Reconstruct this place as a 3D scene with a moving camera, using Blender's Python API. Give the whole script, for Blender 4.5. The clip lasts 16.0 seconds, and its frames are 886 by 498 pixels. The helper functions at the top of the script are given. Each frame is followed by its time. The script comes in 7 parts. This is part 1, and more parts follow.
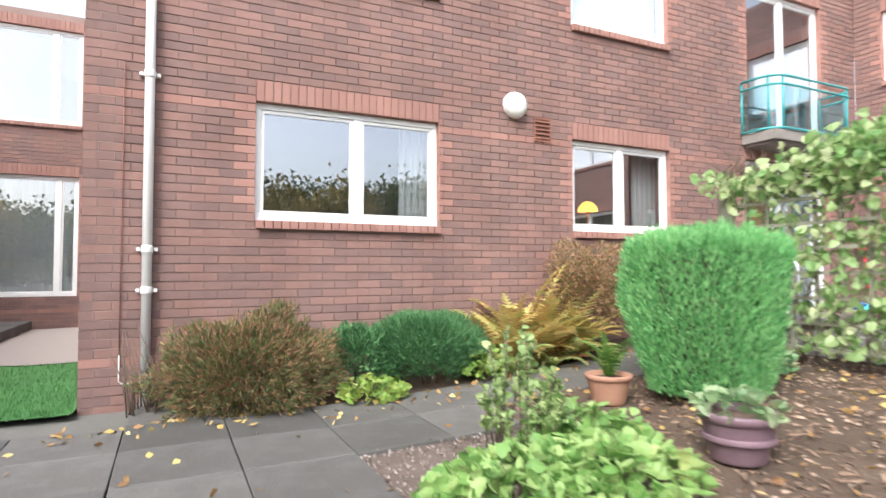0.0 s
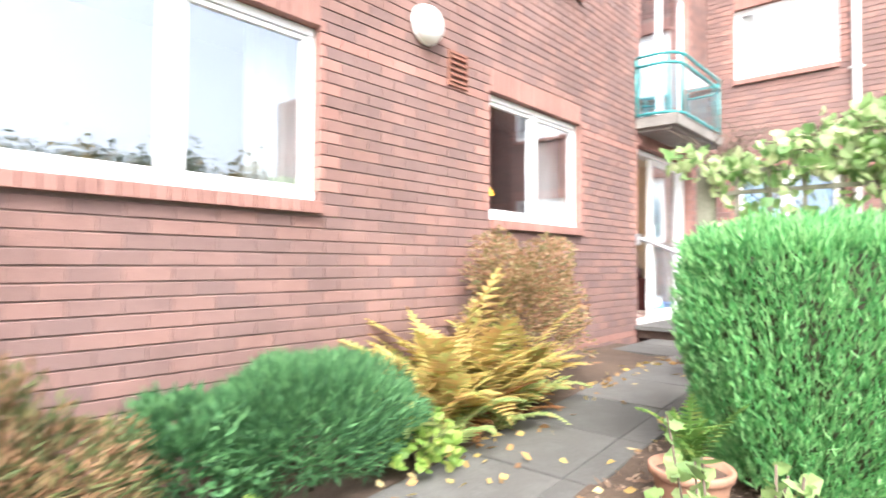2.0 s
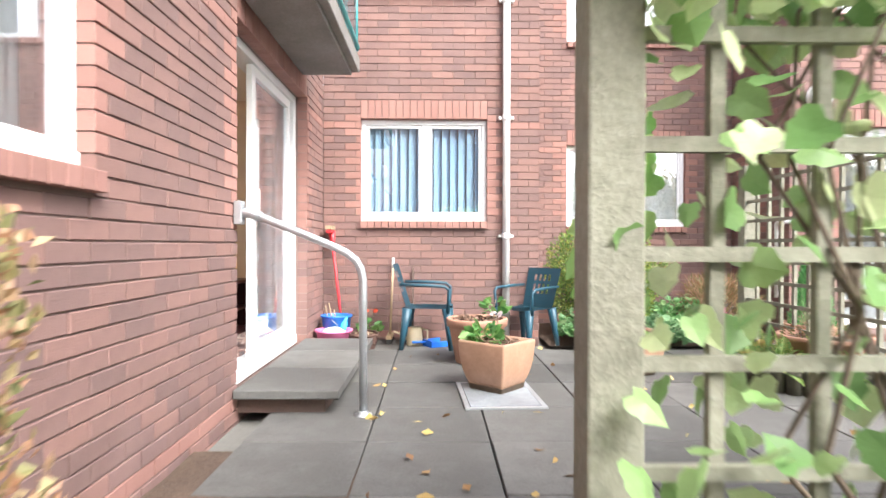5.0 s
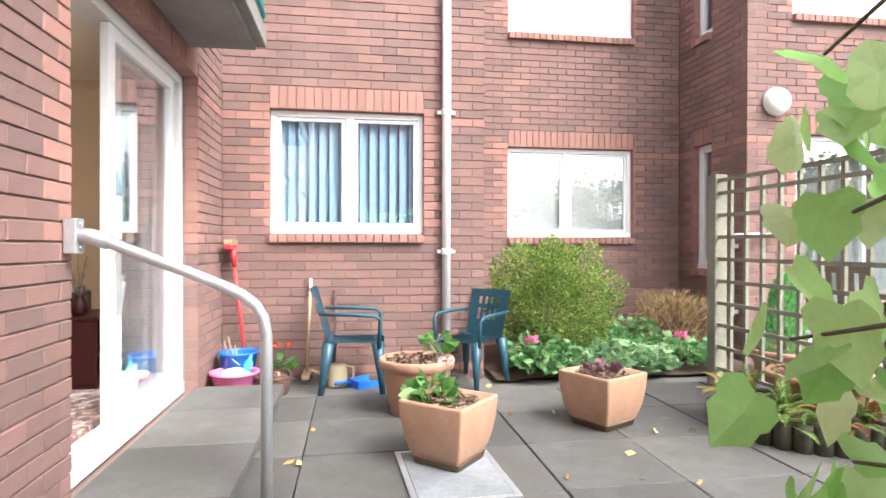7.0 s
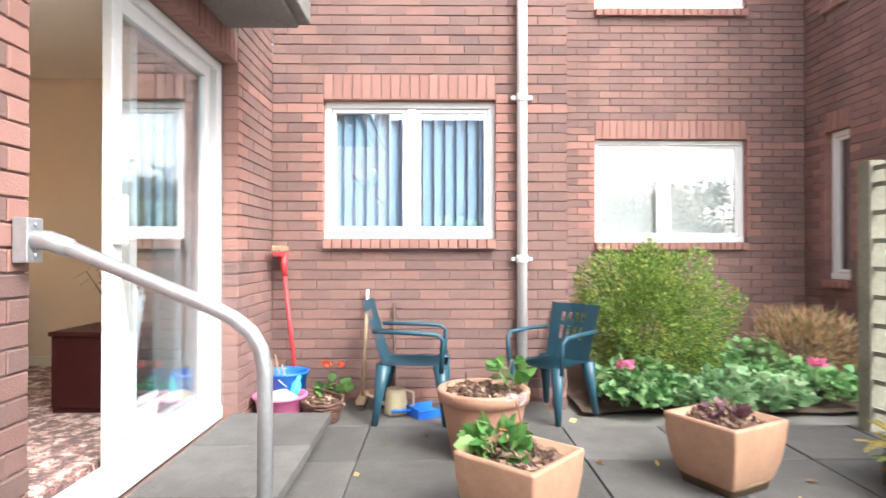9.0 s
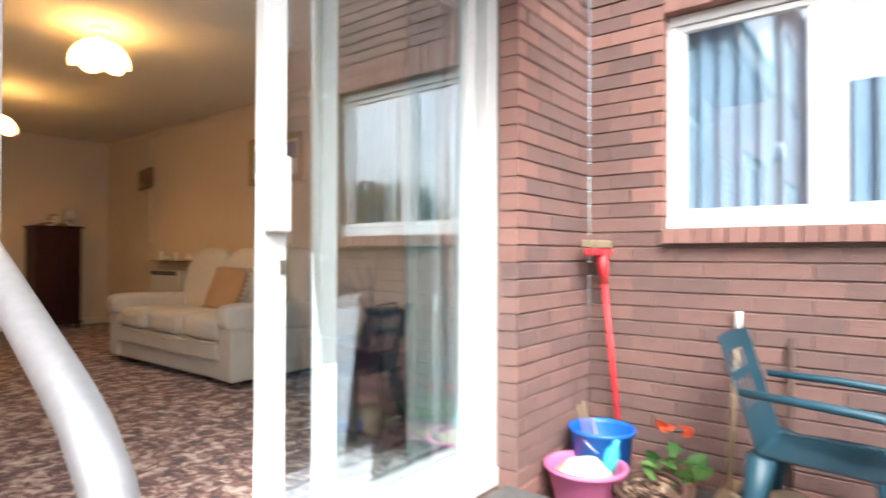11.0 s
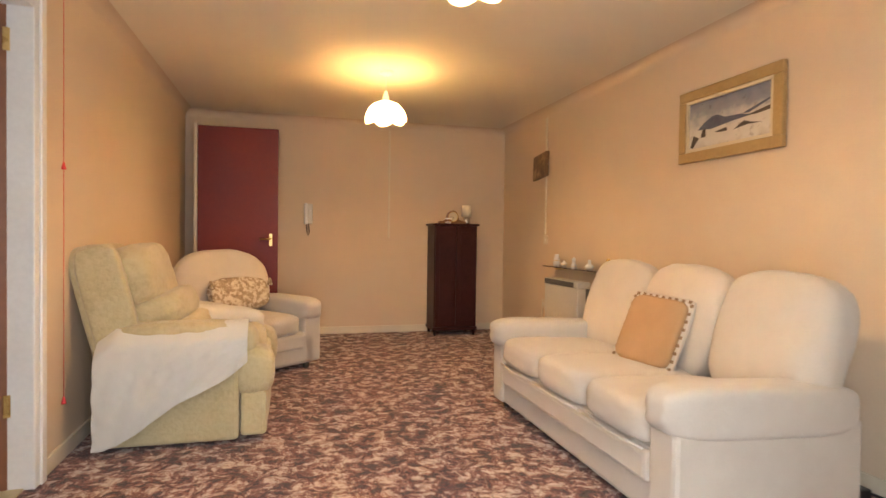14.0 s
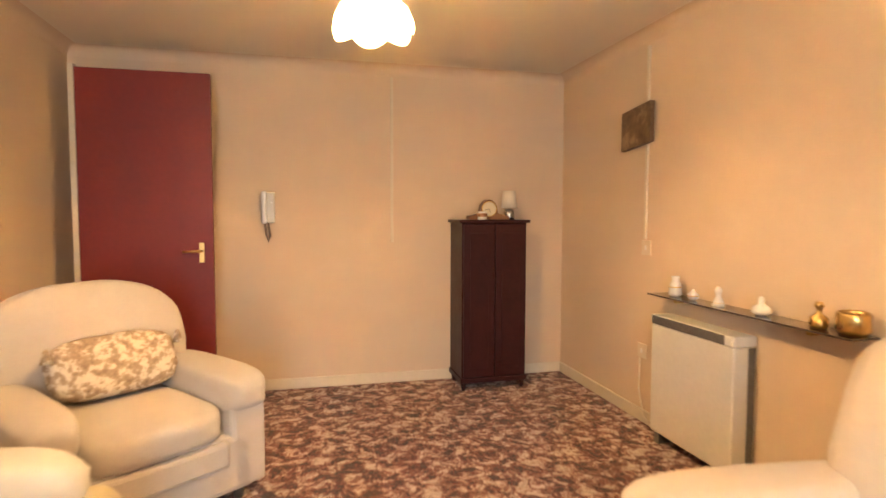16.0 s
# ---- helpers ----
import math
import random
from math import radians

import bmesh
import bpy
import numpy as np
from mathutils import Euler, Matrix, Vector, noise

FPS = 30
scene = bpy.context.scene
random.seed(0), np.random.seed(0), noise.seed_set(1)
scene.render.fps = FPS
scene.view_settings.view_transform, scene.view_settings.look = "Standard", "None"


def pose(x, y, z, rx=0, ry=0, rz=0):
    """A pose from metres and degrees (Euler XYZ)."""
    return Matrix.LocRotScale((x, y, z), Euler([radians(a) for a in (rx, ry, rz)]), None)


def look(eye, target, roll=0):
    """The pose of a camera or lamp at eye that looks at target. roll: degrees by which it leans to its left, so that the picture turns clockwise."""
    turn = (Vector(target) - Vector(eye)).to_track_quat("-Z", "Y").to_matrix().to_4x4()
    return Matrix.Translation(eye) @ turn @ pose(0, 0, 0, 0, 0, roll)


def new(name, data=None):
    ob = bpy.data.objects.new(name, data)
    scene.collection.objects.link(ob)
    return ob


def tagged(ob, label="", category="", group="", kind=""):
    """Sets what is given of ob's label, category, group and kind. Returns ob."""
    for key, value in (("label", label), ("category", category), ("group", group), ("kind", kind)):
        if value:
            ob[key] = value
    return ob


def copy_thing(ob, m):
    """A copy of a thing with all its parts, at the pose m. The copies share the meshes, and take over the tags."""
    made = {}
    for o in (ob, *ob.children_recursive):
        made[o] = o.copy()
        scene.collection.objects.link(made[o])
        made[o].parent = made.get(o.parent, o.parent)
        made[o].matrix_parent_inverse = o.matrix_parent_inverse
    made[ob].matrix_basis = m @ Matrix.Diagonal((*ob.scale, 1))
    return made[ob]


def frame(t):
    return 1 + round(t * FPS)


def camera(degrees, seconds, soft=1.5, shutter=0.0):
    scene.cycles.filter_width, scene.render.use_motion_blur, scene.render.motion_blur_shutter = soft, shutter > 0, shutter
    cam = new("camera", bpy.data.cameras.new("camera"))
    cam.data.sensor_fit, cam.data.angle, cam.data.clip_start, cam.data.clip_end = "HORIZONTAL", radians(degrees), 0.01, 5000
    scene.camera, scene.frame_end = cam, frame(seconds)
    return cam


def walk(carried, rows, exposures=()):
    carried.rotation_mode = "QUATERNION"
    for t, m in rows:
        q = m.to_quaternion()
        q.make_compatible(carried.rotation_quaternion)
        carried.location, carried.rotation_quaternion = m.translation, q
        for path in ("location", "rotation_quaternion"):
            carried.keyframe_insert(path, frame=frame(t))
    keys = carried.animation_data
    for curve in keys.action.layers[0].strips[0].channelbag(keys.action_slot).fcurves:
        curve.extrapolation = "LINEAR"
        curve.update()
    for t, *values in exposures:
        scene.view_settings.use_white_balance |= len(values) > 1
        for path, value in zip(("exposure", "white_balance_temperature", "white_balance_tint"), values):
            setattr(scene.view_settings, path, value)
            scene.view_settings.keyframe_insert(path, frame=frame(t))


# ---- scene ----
cam = camera(75.2, 16.0, shutter=0.5)
EXPOSURE = [(0, 1.65), (1.0, 2.08), (2.0, 2.38), (3.0, 2.2), (3.5, 2.2), (6.0, 2.1), (10.5, 1.9), (11.5, 1.6), (12.0, 1.6), (12.5, 1.85), (13.0, 2.3), (13.5, 2.68), (14.0, 2.88), (15.0, 3.17), (16.0, 3.52)]
PATH = [
    (0, (0.949, 0.786, 0.658), (1.811, 2.589, 0.736), -0.1),
    (0.5, (1.006, 1.461, 0.683), (1.844, 3.275, 0.762), -0.0),
    (1, (1.032, 2.119, 0.716), (1.913, 3.912, 0.793), 0.1),
    (1.5, (1.109, 2.677, 0.815), (2.279, 4.298, 0.858), 0.3),
    (2, (1.341, 3.123, 0.743), (2.832, 4.455, 0.794), 0.4),
    (2.5, (1.658, 3.681, 0.79), (3.481, 4.502, 0.817), 0.7),
    (3, (2.164, 4.231, 0.825), (4.121, 4.644, 0.828), 1.3),
    (3.5, (2.732, 4.551, 0.767), (4.727, 4.69, 0.783), 0.0),
    (3.7, (2.985, 4.643, 0.762), (4.984, 4.696, 0.782), 0.0),
    (5.8, (5.161, 4.79, 0.941), (7.159, 4.708, 0.922), 0.2),
    (6, (5.247, 4.803, 0.957), (7.243, 4.687, 0.937), 0.2),
    (6.5, (5.377, 4.821, 0.991), (7.368, 4.627, 0.971), 0.2),
    (7, (5.455, 4.831, 1.002), (7.431, 4.523, 0.99), 0.1),
    (7.5, (5.52, 4.849, 1.015), (7.482, 4.464, 1.01), -0.0),
    (8, (5.655, 4.828, 1.002), (7.617, 4.442, 1.0), -0.1),
    (8.2, (5.74, 4.791, 0.992), (7.712, 4.459, 0.993), -0.2),
    (10.3, (6.991, 4.601, 1.017), (8.865, 5.3, 1.02), 0.3),
    (10.5, (7.188, 4.598, 1.001), (8.998, 5.451, 1.004), 0.1),
    (11, (7.52, 4.666, 0.971), (9.103, 5.888, 0.991), 0.2),
    (11.5, (7.799, 4.875, 0.984), (9.06, 6.428, 0.984), -0.0),
    (12, (7.973, 5.129, 0.997), (8.991, 6.851, 1.003), 0.9),
    (12.5, (8.109, 5.464, 1.018), (8.827, 7.331, 1.013), 0.5),
    (13, (8.236, 5.82, 1.095), (8.789, 7.745, 1.078), 0.6),
    (13.5, (8.295, 6.052, 1.167), (8.822, 7.981, 1.145), 0.7),
    (14, (8.345, 6.321, 1.143), (8.86, 8.252, 1.101), 0.8),
    (14.5, (8.405, 6.704, 1.132), (8.884, 8.645, 1.074), 0.7),
    (15, (8.507, 7.228, 1.223), (8.997, 9.165, 1.124), 0.4),
    (15.5, (8.631, 7.841, 1.304), (9.121, 9.777, 1.185), -0.0),
    (16, (8.768, 8.392, 1.321), (9.236, 10.333, 1.201), 0.1),
]
walk(cam, [(t, look(eye, target, roll)) for t, eye, target, roll in PATH], EXPOSURE)

# ---- light ----
world = bpy.data.worlds.new("sky")
scene.world = world
world.use_nodes = True
wn, wl = world.node_tree.nodes, world.node_tree.links
sky = wn.new("ShaderNodeTexSky")
sky.sky_type = "NISHITA"
sky.sun_disc = False
sky.sun_elevation, sky.sun_rotation = radians(47), radians(230)
sky.dust_density, sky.ozone_density = 4.0, 1.0
overcast = wn.new("ShaderNodeHueSaturation")
overcast.inputs["Saturation"].default_value = 0.5
wl.new(sky.outputs[0], overcast.inputs["Color"])
wl.new(overcast.outputs[0], wn["Background"].inputs["Color"])
wn["Background"].inputs["Strength"].default_value = 0.15

sun = new("sun", bpy.data.lights.new("sun", "SUN"))
sun.data.energy, sun.data.angle, sun.data.color = 1.0, radians(25), (0.92, 0.97, 1.0)
sun.matrix_world = look((-4.0, -4.5, 14), (6, 4, 0))

# daylight that the patio door lets in
day = new("door_daylight", bpy.data.lights.new("door_daylight", "AREA"))
day.data.shape, day.data.size, day.data.size_y = "RECTANGLE", 0.95, 1.85
day.data.energy, day.data.color = 5.6, (0.88, 0.94, 1.0)
day.matrix_world = look((8.42, 6.128, 1.12), (8.42, 7.0, 1.0))

# ---- materials ----


def graph(name):
    m = bpy.data.materials.new(name)
    m.use_nodes = True
    return m, m.node_tree.nodes, m.node_tree.links, m.node_tree.nodes["Principled BSDF"]


def noise_tex(n, l, co, scale, detail=4.0, rough=0.6):
    t = n.new("ShaderNodeTexNoise")
    t.inputs["Scale"].default_value, t.inputs["Detail"].default_value, t.inputs["Roughness"].default_value = scale, detail, rough
    l.new(co, t.inputs["Vector"])
    return t.outputs["Fac"]


def ramp(n, l, fac, stops):
    r = n.new("ShaderNodeValToRGB")
    while len(r.color_ramp.elements) < len(stops):
        r.color_ramp.elements.new(0.5)
    for e, (p, c) in zip(r.color_ramp.elements, stops):
        e.position, e.color = p, (*c, 1)
    l.new(fac, r.inputs["Fac"])
    return r.outputs["Color"]


def mixed(n, l, a, b, fac, mode="MIX"):
    x = n.new("ShaderNodeMix")
    x.data_type, x.blend_type = "RGBA", mode
    for v, s in ((a, x.inputs[6]), (b, x.inputs[7]), (fac, x.inputs[0])):
        if isinstance(v, (int, float)):
            s.default_value = v
        elif isinstance(v, tuple):
            s.default_value = (*v, 1)
        else:
            l.new(v, s)
    return x.outputs[2]


def randomness(n, l):
    info, geo = n.new("ShaderNodeObjectInfo"), n.new("ShaderNodeNewGeometry")
    add = n.new("ShaderNodeMath")
    l.new(info.outputs["Random"], add.inputs[0])
    l.new(geo.outputs["Random Per Island"], add.inputs[1])
    fr = n.new("ShaderNodeMath")
    fr.operation = "FRACT"
    l.new(add.outputs[0], fr.inputs[0])
    return fr.outputs[0]


def surface(name, stops, rough=0.8, grain=60.0, blotch=2.0, bump=0.15, metal=0.0, per_piece=0.0, stain=0.0, sheen=0.0, coat=0.0, spec=0.5, dist=0.01):
    """A surface with grain and blotches: stops from dark to light; per_piece shifts each island or piece along them."""
    m, n, l, p = graph(name)
    co = n.new("ShaderNodeTexCoord").outputs["Object"]
    g, b = noise_tex(n, l, co, grain, 6), noise_tex(n, l, co, blotch, 3)
    avg = n.new("ShaderNodeMath")
    avg.operation = "MULTIPLY_ADD"
    l.new(g, avg.inputs[0])
    avg.inputs[1].default_value = 0.5
    half = n.new("ShaderNodeMath")
    half.operation = "MULTIPLY"
    l.new(b, half.inputs[0])
    half.inputs[1].default_value = 0.5
    l.new(half.outputs[0], avg.inputs[2])
    fac = avg.outputs[0]
    if per_piece:
        mx = n.new("ShaderNodeMix")
        mx.inputs[0].default_value = per_piece
        l.new(fac, mx.inputs[2])
        l.new(randomness(n, l), mx.inputs[3])
        fac = mx.outputs[0]
    color = ramp(n, l, fac, stops)
    if stain:
        dark = ramp(n, l, noise_tex(n, l, co, 0.9, 5, 0.7), [(0.42, (0.45, 0.42, 0.4)), (0.62, (1, 1, 1))])
        color = mixed(n, l, color, dark, stain, "MULTIPLY")
    l.new(color, p.inputs["Base Color"])
    rr = n.new("ShaderNodeMapRange")
    rr.inputs[3].default_value, rr.inputs[4].default_value = max(0.03, rough - 0.12), min(1, rough + 0.1)
    l.new(b, rr.inputs[0])
    l.new(rr.outputs[0], p.inputs["Roughness"])
    p.inputs["Metallic"].default_value = metal
    p.inputs["Specular IOR Level"].default_value = spec
    p.inputs["Sheen Weight"].default_value = sheen
    p.inputs["Coat Weight"].default_value = coat
    if bump:
        bp = n.new("ShaderNodeBump")
        bp.inputs["Strength"].default_value, bp.inputs["Distance"].default_value = bump, dist
        l.new(g, bp.inputs["Height"])
        l.new(bp.outputs[0], p.inputs["Normal"])
    return m


def leafy(name, stops, rough=0.5, translucent=0.35):
    """Leaves: colour by leaf, light through them."""
    m, n, l, p = graph(name)
    co = n.new("ShaderNodeTexCoord").outputs["Object"]
    mx = n.new("ShaderNodeMix")
    mx.inputs[0].default_value = 0.7
    l.new(noise_tex(n, l, co, 3.0, 3), mx.inputs[2])
    l.new(randomness(n, l), mx.inputs[3])
    color = ramp(n, l, mx.outputs[0], stops)
    vein = noise_tex(n, l, co, 90.0, 3)
    color = mixed(n, l, color, ramp(n, l, vein, [(0.3, (0.8, 0.8, 0.75)), (0.7, (1, 1, 1))]), 0.5, "MULTIPLY")
    l.new(color, p.inputs["Base Color"])
    p.inputs["Roughness"].default_value = rough
    tr = n.new("ShaderNodeBsdfTranslucent")
    l.new(color, tr.inputs["Color"])
    ms = n.new("ShaderNodeMixShader")
    ms.inputs[0].default_value = translucent
    l.new(p.outputs[0], ms.inputs[1])
    l.new(tr.outputs[0], ms.inputs[2])
    l.new(ms.outputs[0], n["Material Output"].inputs["Surface"])
    return m


def glass(name, tint=(0.97, 0.99, 0.985), gloss=0.0):
    """A thin pane: clear, with the reflection that its angle gives."""
    m, n, l, p = graph(name)
    tr, gl, lw, ms = n.new("ShaderNodeBsdfTransparent"), n.new("ShaderNodeBsdfGlossy"), n.new("ShaderNodeLayerWeight"), n.new("ShaderNodeMixShader")
    tr.inputs["Color"].default_value = (*tint, 1)
    gl.inputs["Color"].default_value = (0.92, 0.94, 1.0, 1)
    gl.inputs["Roughness"].default_value = 0.004
    lw.inputs["Blend"].default_value = 0.5
    pw, sc = n.new("ShaderNodeMath"), n.new("ShaderNodeMath")
    pw.operation, sc.operation = "POWER", "MULTIPLY_ADD"
    pw.inputs[1].default_value = 3.5
    sc.inputs[1].default_value, sc.inputs[2].default_value = 0.9, 0.03 + gloss
    sc.use_clamp = True
    l.new(lw.outputs["Facing"], pw.inputs[0])
    l.new(pw.outputs[0], sc.inputs[0])
    l.new(sc.outputs[0], ms.inputs[0])
    l.new(tr.outputs[0], ms.inputs[1])
    l.new(gl.outputs[0], ms.inputs[2])
    l.new(ms.outputs[0], n["Material Output"].inputs["Surface"])
    n.remove(p)
    return m


BRICK = surface("red brick", [(0.0, (0.17, 0.117, 0.111)), (0.25, (0.215, 0.139, 0.127)), (0.5, (0.255, 0.157, 0.139)), (0.75, (0.3, 0.175, 0.15)), (1.0, (0.365, 0.2, 0.163))], 0.88, 130, 3, 0.5, per_piece=0.5, stain=0.35, spec=0.25)
ORANGE = surface("orange brick", [(0.0, (0.285, 0.155, 0.131)), (0.5, (0.345, 0.185, 0.155)), (1.0, (0.4, 0.225, 0.19))], 0.86, 130, 3, 0.4, per_piece=0.6, stain=0.2, spec=0.25)
MORTAR = surface("mortar", [(0.3, (0.22, 0.155, 0.139)), (0.7, (0.32, 0.235, 0.208))], 0.95, 160, 2, 0.4, spec=0.2)
UPVC = surface("white window plastic", [(0.3, (0.76, 0.77, 0.77)), (0.7, (0.84, 0.84, 0.83))], 0.32, 40, 1.5, 0.02)
WHITEPAINT = surface("white gloss paint", [(0.3, (0.72, 0.71, 0.69)), (0.7, (0.82, 0.81, 0.79))], 0.35, 50, 3, 0.05)
PANE = glass("window glass", gloss=0.2)
DOORPANE = glass("door glass", (0.9, 0.945, 0.94), gloss=0.11)
SLAB = surface("grey paving slab", [(0.2, (0.075, 0.075, 0.07)), (0.5, (0.14, 0.139, 0.132)), (0.8, (0.225, 0.22, 0.205))], 0.72, 55, 2.6, 0.5, per_piece=0.3, stain=0.7)
SOIL = surface("bark soil", [(0.25, (0.045, 0.03, 0.022)), (0.6, (0.12, 0.08, 0.055)), (0.8, (0.26, 0.2, 0.15))], 0.95, 45, 3, 0.9, dist=0.03)
GRAVEL = surface("pinkish gravel", [(0.25, (0.16, 0.12, 0.1)), (0.5, (0.33, 0.27, 0.24)), (0.75, (0.5, 0.44, 0.4))], 0.92, 70, 3, 1.0, per_piece=0.6, dist=0.03)
LAWN = surface("green turf", [(0.2, (0.035, 0.12, 0.035)), (0.5, (0.07, 0.21, 0.06)), (0.85, (0.12, 0.3, 0.09))], 0.9, 120, 2, 0.8)
EARTH = surface("ground", [(0.2, (0.1, 0.1, 0.09)), (0.8, (0.2, 0.19, 0.17))], 0.95, 40, 0.7, 0.4)
PLASTER = surface("magnolia wall paint", [(0.3, (0.66, 0.52, 0.38)), (0.7, (0.72, 0.58, 0.43))], 0.75, 140, 1.2, 0.12)
CEILING = surface("ceiling paint", [(0.3, (0.78, 0.7, 0.57)), (0.7, (0.83, 0.76, 0.63))], 0.85, 160, 1.0, 0.15)
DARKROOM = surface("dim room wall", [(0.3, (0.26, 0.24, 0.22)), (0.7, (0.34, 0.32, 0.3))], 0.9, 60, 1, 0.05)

# ---- building helpers ----


def box(bm, x0, x1, y0, y1, z0, z1, bevel=0.0):
    r = bmesh.ops.create_cube(bm, size=1)
    bmesh.ops.scale(bm, vec=(x1 - x0, y1 - y0, z1 - z0), verts=r["verts"])
    bmesh.ops.translate(bm, vec=((x0 + x1) / 2, (y0 + y1) / 2, (z0 + z1) / 2), verts=r["verts"])
    if bevel:
        edges = list({e for v in r["verts"] for e in v.link_edges})
        bmesh.ops.bevel(bm, geom=edges, offset=bevel, segments=2, affect="EDGES", profile=0.5)
    return bm


def boxes(*specs, bevel=0.0):
    bm = bmesh.new()
    for s in specs:
        box(bm, *s, bevel=bevel)
    return bm


def tube(points, radius, sides=10, closed=False):
    """A round bar along points; radius may be one number or one per point."""
    pts = [Vector(p) for p in points]
    rad = radius if isinstance(radius, (list, tuple)) else [radius] * len(pts)
    bm, rings = bmesh.new(), []
    side = None
    for i, p in enumerate(pts):
        a, b = (pts[i - 1], pts[(i + 1) % len(pts)]) if closed else (pts[max(i - 1, 0)], pts[min(i + 1, len(pts) - 1)])
        d = (b - a).normalized()
        if side is None:
            side = d.orthogonal().normalized()
        side = (side - d * side.dot(d)).normalized()
        up = d.cross(side)
        rings.append([bm.verts.new(p + rad[i] * (math.cos(2 * math.pi * k / sides) * side + math.sin(2 * math.pi * k / sides) * up)) for k in range(sides)])
    n = len(rings)
    for i in range(n if closed else n - 1):
        for k in range(sides):
            bm.faces.new((rings[i][k], rings[i][(k + 1) % sides], rings[(i + 1) % n][(k + 1) % sides], rings[(i + 1) % n][k]))
    if not closed:
        bm.faces.new(rings[0][::-1])
        bm.faces.new(rings[-1])
    for f in bm.faces:
        f.smooth = True
    return bm


def lathe(profile, sides=28, wave=None):
    """A turned body from (radius, z) pairs; wave(angle, i) scales the radius."""
    bm, rings = bmesh.new(), []
    for i, (r, z) in enumerate(profile):
        ring = []
        for k in range(sides):
            a = 2 * math.pi * k / sides
            q = r * (wave(a, i) if wave else 1)
            ring.append(bm.verts.new((q * math.cos(a), q * math.sin(a), z)))
        rings.append(ring)
    for a, b in zip(rings, rings[1:]):
        for k in range(sides):
            bm.faces.new((a[k], a[(k + 1) % sides], b[(k + 1) % sides], b[k]))
    bm.faces.new(rings[0][::-1])
    bm.faces.new(rings[-1])
    for f in bm.faces:
        f.smooth = len(f.verts) == 4
    return bm


def part(name, bm, material, parent=None, label="", m=None):
    """Links a bmesh as one mesh object, under a thing or a part."""
    me = bpy.data.meshes.new(name)
    bmesh.ops.recalc_face_normals(bm, faces=bm.faces)
    bm.to_mesh(me)
    bm.free()
    me.materials.append(material)
    ob = new(name, me)
    if m is not None:
        ob.matrix_basis = m
    if parent is not None:
        ob.parent = parent
    if label:
        tagged(ob, label)
    return ob


def thing(name, m, label, category, group="", kind=""):
    ob = new(name)
    ob.empty_display_size = 0.1
    ob.matrix_basis = m
    return tagged(ob, label, category, group, kind)


def cloud(name, verts, faces, material, parent=None, kind="", smooth=False):
    me = bpy.data.meshes.new(name)
    me.from_pydata(verts, [], faces)
    me.materials.append(material)
    if smooth:
        me.polygons.foreach_set("use_smooth", [True] * len(me.polygons))
    ob = new(name, me)
    if parent is not None:
        ob.parent = parent
    if kind:
        tagged(ob, kind=kind)
    return ob


def ground_z(x):
    """The paving rises gently towards the patio."""
    s = min(max((x - 1.8) / 4.4, 0), 1)
    return -0.345 + 0.255 * s * s * (3 - 2 * s)


FLOOR, HEAD, SILL, CEIL = 0.10, 2.125, 1.10, 2.37

# ---- large structure ----
WALLS = []


def facade(name, x, y, rz, length, z0, z1, openings, label, near=None, leaf=0.1):
    """A cavity wall in local axes: along it, into it, up. Its bricks are laid at the end of the file."""
    m = pose(x, y, 0, 0, 0, rz)
    bm = bmesh.new()
    for w0, w1, grow in ((0.009, leaf, 0.006), (leaf, 0.25, 0.0)):
        us = sorted({0.004, length - 0.004, *[v for o in openings for v in (o[0] - grow, o[1] + grow)]})
        zs = sorted({z0, z1, *[v for o in openings for v in (o[2] - grow, o[3] + grow)]})
        for u0, u1 in zip(us, us[1:]):
            run = None
            for a, b in zip(zs, zs[1:]):
                cu, cz = (u0 + u1) / 2, (a + b) / 2
                if any(o[0] - grow < cu < o[1] + grow and o[2] - grow < cz < o[3] + grow for o in openings):
                    if run:
                        box(bm, u0, u1, w0, w1, *run)
                    run = None
                else:
                    run = (run[0] if run else a, b)
            if run:
                box(bm, u0, u1, w0, w1, *run)
    ob = part(name, bm, MORTAR, m=m)
    tagged(ob, label, "wall", kind="structure")
    WALLS.append((ob, length, z0, z1, openings, near))
    return ob


